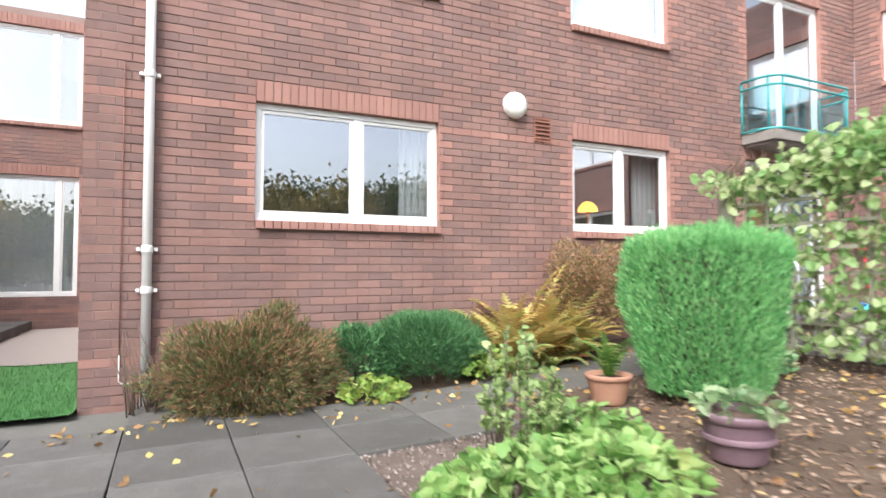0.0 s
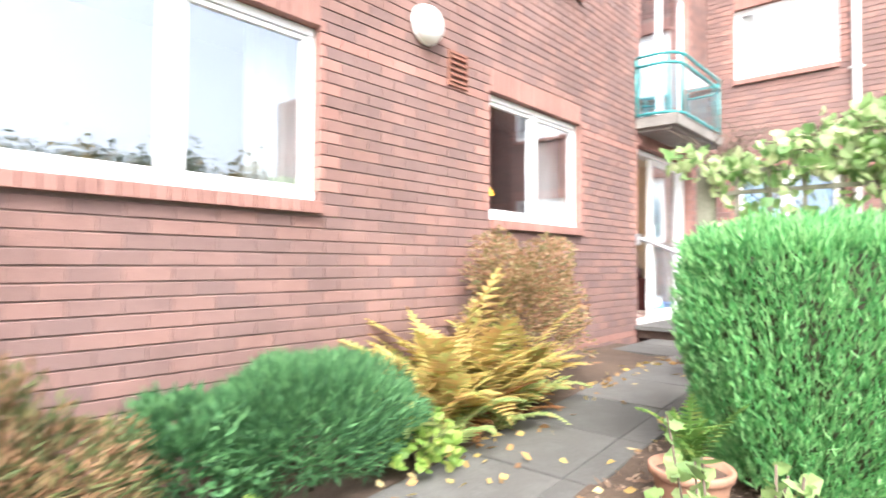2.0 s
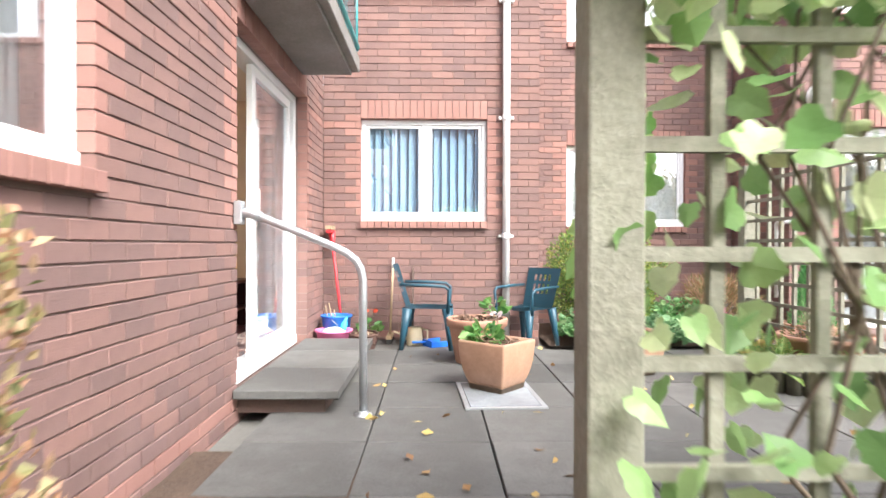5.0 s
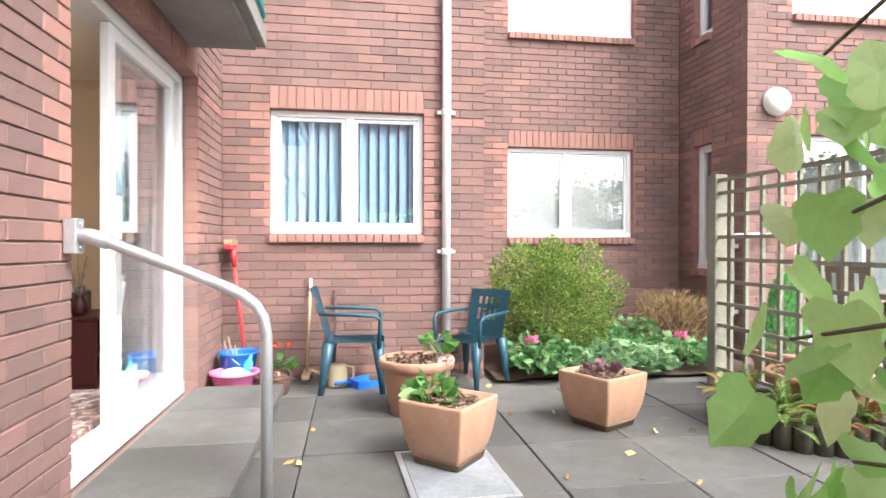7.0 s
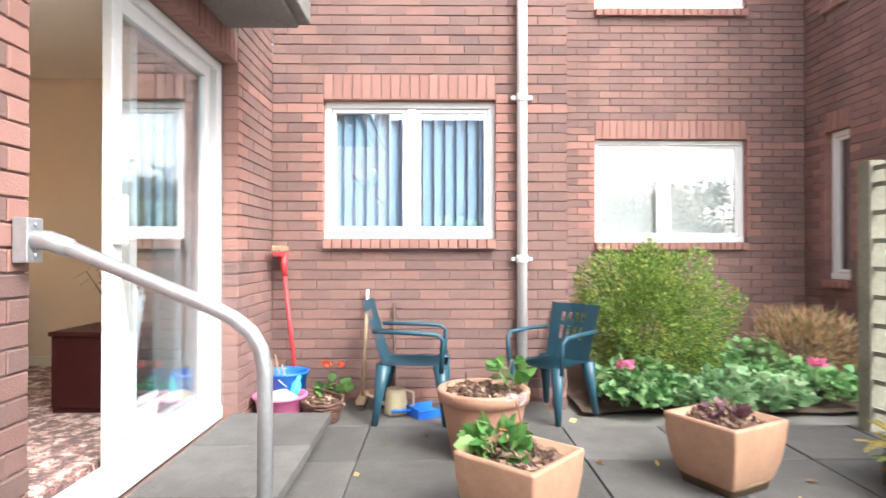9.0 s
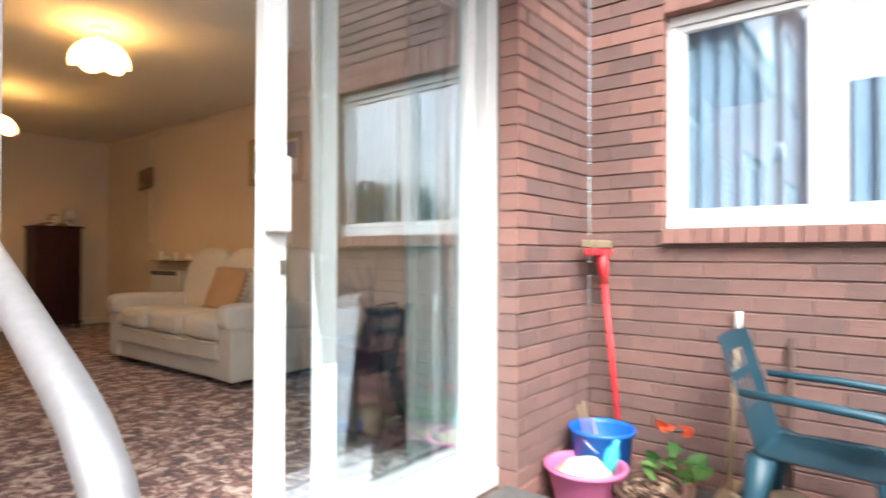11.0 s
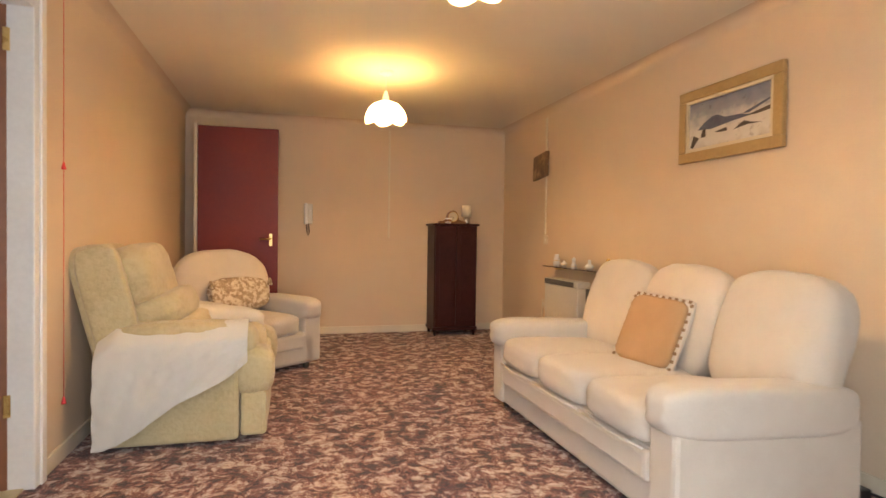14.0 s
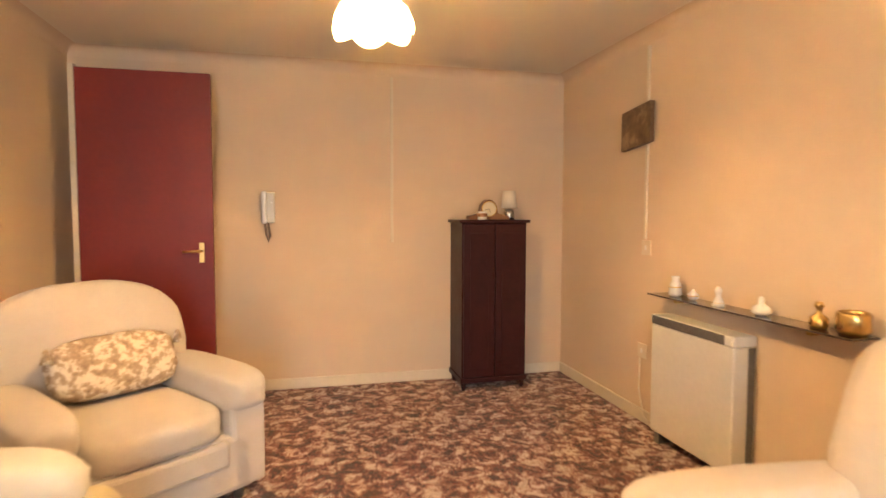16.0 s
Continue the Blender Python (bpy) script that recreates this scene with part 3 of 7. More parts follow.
def lobed(points, dirs, size, rng, droop=0.15):
    """Broad vine leaves with lobes and a raised middle."""
    d, s, f = basis(dirs, rng)
    n, k = len(points), len(LOBED)
    sz = size * rng.uniform(0.55, 1.2, (n, 1))
    v = np.empty((n, k + 1, 3))
    v[:, k] = points + d * sz * 0.35 + f * sz * 0.06
    for j, (a, b) in enumerate(LOBED):
        v[:, j] = points + s * sz * a + d * sz * b - f * sz * (droop * (abs(a) + b * b * 0.6))
    i = np.arange(n) * (k + 1)
    faces = [(int(q) + k, int(q) + j, int(q) + (j + 1) % k) for q in i for j in range(k)]
    return v.reshape(-1, 3).tolist(), faces


def shell(n, radii, rng, inner=0.7, bumps=0.18, flat=0.0, up=None):
    """Points and outward directions in the skin of an uneven ellipsoid."""
    d = rng.normal(size=(n, 3))
    d /= np.linalg.norm(d, axis=1, keepdims=True)
    if flat:
        d[:, 2] = np.where(d[:, 2] < -flat, -d[:, 2], d[:, 2])
    lump = np.array([noise.noise((q[0] * 2.2 + radii[0] * 9, q[1] * 2.2, q[2] * 2.2 + radii[2] * 5)) for q in d])
    r = (inner + (1 - inner) * rng.uniform(0, 1, n) ** 0.5) * (1 + bumps * 2 * lump)
    return d * r[:, None] * np.array(radii), d


GREEN = leafy("bright conifer green", [(0.1, (0.08, 0.28, 0.09)), (0.45, (0.19, 0.51, 0.19)), (0.8, (0.37, 0.68, 0.3))], 0.6, 0.35)
DEEP = leafy("deep green needles", [(0.1, (0.03, 0.1, 0.04)), (0.5, (0.07, 0.2, 0.075)), (0.9, (0.15, 0.33, 0.13))], 0.6, 0.2)
HEATH = leafy("heath foliage", [(0.05, (0.05, 0.07, 0.03)), (0.35, (0.13, 0.17, 0.055)), (0.6, (0.24, 0.15, 0.075)), (0.8, (0.36, 0.2, 0.11)), (1.0, (0.42, 0.42, 0.18))], 0.7, 0.25)
RUSSET = leafy("russet leaves", [(0.05, (0.1, 0.13, 0.05)), (0.3, (0.24, 0.22, 0.09)), (0.5, (0.34, 0.17, 0.09)), (0.72, (0.5, 0.3, 0.2)), (0.95, (0.4, 0.42, 0.2))], 0.6, 0.3)
FERNY = leafy("autumn fern", [(0.05, (0.3, 0.42, 0.14)), (0.25, (0.5, 0.5, 0.17)), (0.5, (0.62, 0.5, 0.19)), (0.75, (0.6, 0.42, 0.17)), (0.95, (0.44, 0.23, 0.1))], 0.65, 0.4)
VINE = leafy("vine leaves", [(0.05, (0.12, 0.28, 0.09)), (0.3, (0.3, 0.49, 0.19)), (0.6, (0.5, 0.64, 0.32)), (0.85, (0.68, 0.72, 0.46)), (1.0, (0.62, 0.45, 0.18))], 0.4, 0.55)
LIME = leafy("lime foliage", [(0.05, (0.12, 0.24, 0.05)), (0.45, (0.27, 0.42, 0.09)), (0.8, (0.42, 0.5, 0.14)), (1.0, (0.5, 0.3, 0.15))], 0.5, 0.4)
GOLDEN = leafy("yellow-green shrub leaves", [(0.05, (0.06, 0.14, 0.03)), (0.4, (0.15, 0.28, 0.06)), (0.72, (0.33, 0.42, 0.1)), (1.0, (0.7, 0.6, 0.12))], 0.5, 0.35)
IVY = leafy("variegated ivy", [(0.05, (0.07, 0.2, 0.09)), (0.45, (0.18, 0.36, 0.16)), (0.7, (0.4, 0.5, 0.3)), (0.92, (0.6, 0.6, 0.42)), (1.0, (0.4, 0.16, 0.08))], 0.5, 0.3)
BARK = surface("brown bark", [(0.25, (0.07, 0.05, 0.04)), (0.75, (0.2, 0.15, 0.11))], 0.9, 60, 8, 0.5)
SHADE = surface("shade-dark bush core", [(0.3, (0.03, 0.036, 0.018)), (0.7, (0.075, 0.07, 0.035))], 0.95, 50, 6, 0.5)


def stems(parent, n, spread, height, radius, rng, name="stem"):
    bmj = bmesh.new()
    for i in range(n):
        a, q = rng.uniform(0, 6.28), rng.uniform(0.2, 1)
        pts = [(0.25 * spread * q * math.cos(a), 0.25 * spread * q * math.sin(a), 0), (0.55 * spread * q * math.cos(a), 0.55 * spread * q * math.sin(a), height * 0.5), (spread * q * math.cos(a + 0.2), spread * q * math.sin(a + 0.2), height * rng.uniform(0.75, 1))]
        t = tube(pts, [radius, radius * 0.7, radius * 0.3], 5)
        me = bpy.data.meshes.new("tmp")
        t.to_mesh(me)
        t.free()
        bmj.from_mesh(me)
        bpy.data.meshes.remove(me)
    return tagged(part(name, bmj, BARK, parent), kind="stuff")


def shrub(name, x, y, radii, n, leaf, width, material, label, up=0.3, hold=0.86, lift=0.0, seed=1, flat=0.5, bumps=0.18, category="shrub"):
    rng = np.random.default_rng(seed)
    z = ground_z(x) - 0.012
    ob = thing(name, pose(x, y, z), label, category)
    c = Vector((0, 0, radii[2] * hold + lift))
    stems(ob, 9, radii[0] * 0.7, radii[2] * 1.2, 0.012, random.Random(seed))
    p, d = shell(n, radii, rng, 0.74, bumps, flat)
    p[:, 2] = np.maximum(p[:, 2], -c.z + 0.015)
    d = d + rng.normal(scale=0.45, size=d.shape) + np.array((0, 0, up))
    deep = rng.uniform(0.35, 0.85, (n // 2, 1)) * p[: n // 2]
    p, d = np.concatenate([p, deep]), np.concatenate([d, d[: n // 2]])
    v, f = blades(p, d, leaf, width, rng)
    lf = cloud("foliage", v, f, material, ob, "stuff")
    lf.location = c
    return ob


shrub("heath_shrub", 1.52, 5.32, (0.66, 0.42, 0.4), 12000, 0.055, 0.014, HEATH, "low bronze and dark green heath bush against the wall", 0.5, hold=0.7, seed=3, flat=0.9, bumps=0.26)
shrub("dwarf_conifer", 3.0, 5.42, (0.54, 0.42, 0.27), 10000, 0.075, 0.01, DEEP, "dense dark green dwarf conifer, flat-topped, by the wall", 0.9, hold=1.16, seed=4, flat=0.8, bumps=0.1)
shrub("grey_green_shrub", 2.42, 5.48, (0.3, 0.28, 0.3), 1700, 0.06, 0.022, DEEP, "small grey-green bush beside the dark conifer", 0.4, seed=5)
shrub("russet_azalea", 4.92, 5.5, (0.6, 0.36, 0.5), 6500, 0.034, 0.02, RUSSET, "russet and olive azalea bush under the window", 0.3, hold=1.02, seed=7, bumps=0.32)
shrub("golden_shrub", 10.78, 2.95, (0.55, 0.58, 0.58), 15000, 0.034, 0.02, GOLDEN, "yellow-green speckled rounded shrub against the far wall", 0.3, hold=0.9, seed=8, flat=0.9, bumps=0.2)
shrub("dry_perennial", 10.9, 1.6, (0.4, 0.4, 0.33), 1500, 0.09, 0.012, RUSSET, "dry brownish perennial stalks by the wall", 0.8, seed=12)

def leaf_mound(name, x, y, radii, n, size, material, label, seed, category="perennial"):
    """A low clump of broad lobed leaves on thin stalks."""
    rng = np.random.default_rng(seed)
    ob = thing(name, pose(x, y, ground_z(x) - 0.012), label, category)
    stems(ob, 14, radii[0] * 0.8, radii[2] * 0.9, 0.005, random.Random(seed))
    a, q = rng.uniform(0, 6.283, n), rng.uniform(0, 1, n) ** 0.5
    lump = np.array([0.75 + 0.5 * noise.noise((3 * k * math.cos(t), 3 * k * math.sin(t), seed)) for t, k in zip(a, q)])
    z = radii[2] * np.sqrt(1 - 0.85 * q * q) * lump * rng.uniform(0.35, 1.1, n) + 0.02
    p = np.stack([radii[0] * q * np.cos(a), radii[1] * q * np.sin(a), z], 1)
    d = np.stack([np.cos(a) + rng.normal(scale=0.6, size=n), np.sin(a) + rng.normal(scale=0.6, size=n), rng.normal(scale=0.35, size=n) + 0.15], 1)
    v, f = lobed(p, d, size, rng, 0.2)
    cloud("leaves", v, f, material, ob, "stuff")
    return ob


PALE = leafy("pale green leaves", [(0.1, (0.12, 0.27, 0.12)), (0.5, (0.28, 0.47, 0.24)), (0.9, (0.5, 0.63, 0.4))], 0.5, 0.4)
MIDGREEN = leafy("mid green leaves", [(0.1, (0.08, 0.22, 0.08)), (0.5, (0.19, 0.39, 0.15)), (0.9, (0.36, 0.52, 0.25))], 0.5, 0.4)
for x, y, rad, n, sz, mt, sd in ((10.3, 3.2, (0.34, 0.32, 0.34), 620, 0.07, MIDGREEN, 9), (10.2, 2.75, (0.32, 0.3, 0.26), 520, 0.075, PALE, 10), (10.35, 2.3, (0.34, 0.34, 0.22), 560, 0.075, PALE, 11), (10.55, 1.75, (0.36, 0.34, 0.24), 480, 0.07, MIDGREEN, 13), (10.95, 2.1, (0.36, 0.4, 0.42), 600, 0.07, MIDGREEN, 14)):
    leaf_mound("leafy_perennial", x, y, rad, n, sz, mt, "leafy pale green perennial in the bed under the shrub", sd)
leaf_mound("lime_perennial", 2.4, 5.08, (0.27, 0.2, 0.2), 330, 0.06, LIME, "loose lime-green and yellowing perennial at the bed edge", 6)
leaf_mound("lime_perennial", 3.42, 5.1, (0.2, 0.18, 0.3), 190, 0.06, LIME, "loose lime-green and yellowing perennial at the bed edge", 16)

# clipped bright hedge bush, wider above
hz = ground_z(4.35) - 0.012
hedge = thing("hedge_bush", pose(4.3, 3.62, hz), "clipped bright green conifer bush, broad and flat-topped", "bush")
hr = np.random.default_rng(21)


def hedge_radius(z, a):
    t = min(max(z / 1.08, 0), 1)
    r = 0.35 + 0.16 * math.sin(min(t * 1.9, 1.57)) - 0.22 * max(0, t - 0.86) ** 2 * 30 * 0.14
    return r * (1 + 0.1 * noise.noise((2 * math.cos(a), 2 * math.sin(a), z * 2.5)))


hp, hd = [], []
for i in range(40000):
    a = hr.uniform(0, 6.283)
    if hr.uniform() < 0.26:
        q = hr.uniform() ** 0.5
        r = hedge_radius(1.0, a) * q * 0.97
        z = 0.98 + 0.09 * (1 - q * q) + 0.1 * noise.noise((r * 11 * math.cos(a), r * 11 * math.sin(a), 3)) + 0.07 * hr.uniform() ** 3
        hd.append((0.35 * q * math.cos(a), 0.35 * q * math.sin(a), 1))
    else:
        z = hr.uniform(0.03, 1.04)
        r = hedge_radius(z, a) * (hr.uniform(0.82, 1.03) + 0.09 * noise.noise((9 * a, z * 2.2, 7.0)))
        hd.append((0.5 * math.cos(a), 0.5 * math.sin(a), 0.95))
    hp.append((r * math.cos(a), r * math.sin(a), z))
hp, hd = np.array(hp), np.array(hd) + hr.normal(scale=0.28, size=(len(hd), 3))
v, f = blades(hp, hd, 0.058, 0.0115, hr)
cloud("foliage", v, f, GREEN, hedge, "stuff")
# solid core, the shade between the leaves put into its dark colour
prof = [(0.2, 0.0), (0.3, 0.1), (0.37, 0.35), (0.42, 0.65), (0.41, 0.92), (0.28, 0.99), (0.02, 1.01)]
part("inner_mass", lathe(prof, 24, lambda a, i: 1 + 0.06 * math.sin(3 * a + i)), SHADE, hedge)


def frond(length, rng, arch=0.5, pinnae=17, width=0.2):
    """One fern frond as vertices and faces: a stalk with leaflets on both sides."""
    v, f = [], []
    pts = []
    for i in range(pinnae + 1):
        t = i / pinnae
        pts.append((length * t * (1 - 0.25 * arch * t), 0.0, length * (0.75 * t - arch * t * t)))
    for i in range(1, pinnae + 1):
        t = i / pinnae
        w = width * length * (math.sin(math.pi * min(1, 0.14 + 0.86 * t)) ** 0.8) * (1 - 0.35 * t)
        x, _, z = pts[i]
        for s in (-1, 1):
            n = len(v)
            h = length / pinnae * 0.52
            dz = rng.uniform(-0.12, 0.05) * w
            v += [(x - h, 0, z), (x + h * 0.4, s * w * 0.5, z + dz * 0.4 + 0.01), (x + h * 1.4, s * w, z + dz), (x + h, 0, z)]
            f += [(n, n + 1, n + 2), (n, n + 2, n + 3), (n, n + 3, n + 1)][:2]
    n = len(v)
    for x, _, z in pts:
        v += [(x, -0.004, z - 0.004), (x, 0.004, z - 0.004)]
    for i in range(pinnae):
        q = n + 2 * i
        f.append((q, q + 1, q + 3, q + 2))
    return v, f


def fern(name, x, y, z, count, length, material, label, seed, category="fern", spread=6.283, a0=0.0, parent=None, steep=(0.0, 40)):
    rng = random.Random(seed)
    ob = thing(name, pose(x, y, z), label, category) if parent is None else parent
    for i in range(count):
        v, f = frond(length * rng.uniform(0.6, 1.1), rng, rng.uniform(0.35, 0.75))
        fr = cloud("frond", v, f, material, ob)
        fr.matrix_basis = pose(rng.uniform(-0.08, 0.08) if parent is None else x, rng.uniform(-0.06, 0.06) if parent is None else y, 0.0 if parent is None else z, rng.uniform(-12, 12), -rng.uniform(*steep), math.degrees(a0 + spread * (i + rng.uniform(0, 0.8)) / count))
    return ob


for i, (x, y, c, ln) in enumerate(((3.9, 5.36, 24, 0.72), (4.2, 5.28, 26, 0.72), (3.68, 5.5, 20, 0.75), (4.5, 5.34, 20, 0.6), (4.2, 5.55, 20, 0.92), (4.45, 5.42, 18, 0.85), (3.95, 5.5, 20, 0.85), (4.62, 5.42, 14, 0.5))):
    fern("golden_fern", x, y, ground_z(x) - 0.012, c, ln, FERNY, "golden and green autumn fern in the bed", 30 + i, steep=(5, 48) if y < 5.3 else (12, 50))

PALEFERN = leafy("pale green fern", [(0.1, (0.3, 0.44, 0.16)), (0.5, (0.46, 0.56, 0.24)), (0.9, (0.64, 0.62, 0.28))], 0.65, 0.45)
BROWNFERN = leafy("brown fern", [(0.1, (0.2, 0.09, 0.04)), (0.5, (0.36, 0.17, 0.07)), (0.9, (0.5, 0.28, 0.12))], 0.75, 0.3)
for x, y, c, ln, mt, sd, st in ((3.75, 5.2, 9, 0.55, PALEFERN, 50, (0, 25)), (4.1, 5.14, 8, 0.5, PALEFERN, 51, (0, 22)), (4.45, 5.22, 7, 0.5, PALEFERN, 52, (5, 30)), (4.0, 5.3, 12, 0.5, BROWNFERN, 53, (-10, 20)), (4.4, 5.35, 10, 0.5, BROWNFERN, 54, (-10, 25))):
    fern("autumn_fern", x, y, ground_z(x) - 0.012, c, ln, mt, "pale green fern fronds at the bed edge" if mt == PALEFERN else "withered brown fern fronds in the bed", sd, steep=st)

# dry upright stalks beside the heath bush
stalks = thing("dry_stalks", pose(0.8, 5.5, ground_z(0.8) - 0.012), "bare brown dry stalks by the downpipe", "stalks")
qr = random.Random(64)
for i in range(34):
    bx, by_ = qr.uniform(-0.12, 0.3), qr.uniform(-0.14, 0.16)
    h = qr.uniform(0.3, 0.66)
    part("stalk", tube([(bx, by_, 0), (bx + qr.uniform(-0.05, 0.05), by_ + qr.uniform(-0.05, 0.05), h * 0.5), (bx + qr.uniform(-0.16, 0.12), by_ + qr.uniform(-0.1, 0.1), h)], [0.006, 0.005, 0.002], 5), BARK, stalks)

# pink-tipped spurge clump in the gravel bed
spurge = thing("spurge_clump", pose(2.55, 3.3, ground_z(2.55) - 0.02), "sprawling lime-green clump with pinkish stem tips", "perennial")
sr = np.random.default_rng(40)
TIPS = leafy("green leaves with pinkish tips", [(0.05, (0.14, 0.25, 0.08)), (0.5, (0.28, 0.42, 0.15)), (0.8, (0.42, 0.52, 0.24)), (1.0, (0.5, 0.26, 0.18))], 0.5, 0.4)
for i in range(34):
    a, q = sr.uniform(0, 6.283), sr.uniform(0, 1) ** 0.5
    bx, by_ = 0.3 * q * math.cos(a) + 0.16, 0.26 * q * math.sin(a) + 0.12
    h = sr.uniform(0.2, 0.42) if i < 22 else sr.uniform(0.45, 0.72)
    tip = (bx + sr.normal(scale=0.08), by_ + sr.normal(scale=0.08), h)
    part("stem", tube([(bx * 0.8, by_ * 0.8, 0), tip], [0.005, 0.003], 5), BARK, spurge)
    k = 26
    tt = sr.uniform(0.45, 1.0, (k, 1))
    pp = np.array([[bx * 0.8, by_ * 0.8, 0.0]]) * (1 - tt) + np.array([tip]) * tt
    ang = sr.uniform(0, 6.283, k)
    dd = np.stack([np.cos(ang), np.sin(ang), sr.uniform(-0.1, 0.6, k)], 1)
    v, f = lobed(pp, dd, 0.042, sr, 0.1)
    cloud("leaves", v, f, TIPS, spurge, "stuff")
FRESHLEAF = leafy("soft green leaves", [(0.05, (0.12, 0.28, 0.07)), (0.45, (0.27, 0.46, 0.14)), (0.8, (0.44, 0.58, 0.24)), (1.0, (0.6, 0.54, 0.2))], 0.5, 0.45)
for x, y, rad, n, sd in ((2.35, 2.95, (0.42, 0.34, 0.2), 520, 17), (2.8, 2.85, (0.4, 0.36, 0.22), 520, 18), (3.0, 3.25, (0.34, 0.34, 0.24), 420, 19)):
    leaf_mound("ground_cover", x, y, rad, n, 0.07, FRESHLEAF, "low spreading soft green leaves over the gravel", sd)

# vine-covered trellis beside the path
GREYWOOD = surface("weathered grey timber", [(0.2, (0.17, 0.17, 0.125)), (0.55, (0.31, 0.305, 0.24)), (0.85, (0.46, 0.45, 0.37))], 0.9, 50, 4, 0.5, stain=0.5)
tz = ground_z(5.72)


def trellis(name, x, y, rz, length, z0, height, label, posts, pitch=0.15):
    ob = thing(name, pose(x, y, z0, 0, 0, rz), label, "trellis")
    for u in posts:
        part("post", boxes((u - 0.052, u + 0.052, -0.052, 0.052, -0.06, height + 0.03), bevel=0.006), GREYWOOD, ob)
    n = round(length / pitch)
    for i in range(1, n):
        if min(abs(i * pitch - u) for u in posts) > 0.07:
            part("slat", boxes((i * pitch - 0.014, i * pitch + 0.014, -0.012, 0.012, 0.12, height)), GREYWOOD, ob)
    for j in range(round((height - 0.1) / pitch) + 1):
        z = min(0.14 + j * pitch, height - 0.02)
        part("batten", boxes((0.046, length, -0.03, -0.0125, z - 0.014, z + 0.014)), GREYWOOD, ob)
    return ob


trellis("trellis", 5.61, 4.44, -90, 2.1, tz, 1.5, "grey timber trellis overgrown by a climbing vine", (0.0, 2.1), 0.2)
trellis("trellis", 9.6, 2.0, 180, 1.9, ground_z(9), 1.62, "bare grey timber trellis at the patio edge", (0.0, 1.9), 0.17)
vine = thing("climbing_vine", pose(5.61, 4.44, tz), "climbing vine with lime and yellowing leaves on the trellis", "vine")
vr = np.random.default_rng(50)
for i in range(16):
    y0 = -vr.uniform(0.1, 2.0)
    pts = [(0.02, y0, 0.0)]
    for k in range(1, 7):
        pts.append((vr.normal(scale=0.05), y0 + vr.normal(scale=0.12), 0.28 * k))
    part("stem", tube(pts, [0.009 - 0.001 * k for k in range(7)], 5), BARK, vine)
for i in range(110):
    y0 = -vr.uniform(0.0, 2.1) * vr.uniform(0.3, 1)
    b = Vector((vr.normal(scale=0.08), y0, 1.5 + vr.uniform(0, 0.15)))
    e = b + Vector((vr.normal(scale=0.1), vr.normal(scale=0.2), vr.uniform(0.05, 0.28)))
    part("twig", tube([b, (b + e) / 2 + Vector((0, 0, 0.03)), e], [0.004, 0.003, 0.0015], 4), BARK, vine)
n = 3800
py = -vr.uniform(0.0, 2.25, n) ** 1.0
dens = np.clip(-py / 1.0, 0.32, 1)
keep = vr.uniform(size=n) < dens
top = vr.uniform(size=n) < 0.5
pz = np.where(top, 1.42 + vr.uniform(0, 0.42, n) * (0.25 + 0.75 * dens) + 0.08 * np.clip(-py - 0.9, 0, 1.2), vr.uniform(0.1, 1.5, n))
px = vr.normal(scale=0.11, size=n) + np.where(top, vr.normal(scale=0.1, size=n), 0)
pp = np.stack([px, py, pz], 1)[keep]
side = np.where(vr.uniform(size=len(pp)) < 0.6, -1.0, 1.0)
dd = np.stack([side * 0.5, vr.normal(scale=0.5, size=len(pp)), -0.6 + vr.normal(scale=0.5, size=len(pp))], 1)
v, f = lobed(pp, dd, 0.08, vr)
cloud("leaves", v, f, VINE, vine, "stuff")
# shoots that hang out over the path by the post
SPRAY = leafy("bright young vine leaves", [(0.05, (0.2, 0.46, 0.12)), (0.3, (0.36, 0.64, 0.2)), (0.6, (0.54, 0.76, 0.32)), (0.85, (0.72, 0.8, 0.46)), (1.0, (0.72, 0.54, 0.12))], 0.3, 0.7)
vine_b = thing("climbing_vine", pose(5.79, 4.265, tz), "vine shoots with large bright green leaves over the path", "vine")
pts0 = [(0.2, 0.08, 1.3), (0.24, 0.05, 1.12), (0.22, 0.1, 1.0), (0.18, 0.06, 0.88), (0.2, 0.02, 0.78), (0.12, 0.06, 1.45), (0.06, 0.2, 1.52), (0.02, 0.3, 1.5)]
for i, q in enumerate(pts0):
    part("shoot", tube([(-0.08, 0.12, q[2] - 0.05), ((q[0] - 0.08) / 2, q[1] / 2 + 0.06, q[2] + 0.04), q], [0.004, 0.003, 0.002], 5), BARK, vine_b)
n = 50
pp = np.stack([vr.uniform(0.13, 0.29, n), vr.uniform(-0.06, 0.115, n), vr.uniform(0.7, 1.34, n)], 1)
dd = np.stack([vr.normal(scale=0.35, size=n) - 0.35, vr.normal(scale=0.4, size=n) + 0.4, -0.75 + vr.normal(scale=0.3, size=n)], 1)
v, f = lobed(pp, dd, 0.074, vr)
cloud("leaf_spray", v, f, SPRAY, vine_b, "stuff")
n = 40
pp = np.stack([vr.uniform(-0.15, 0.1, n), vr.uniform(-0.1, 0.28, n), vr.uniform(1.45, 1.68, n)], 1)
v, f = lobed(pp, vr.normal(size=(n, 3)) + np.array((-0.5, 0, -0.4)), 0.085, vr)
cloud("leaf_spray", v, f, VINE, vine, "stuff")
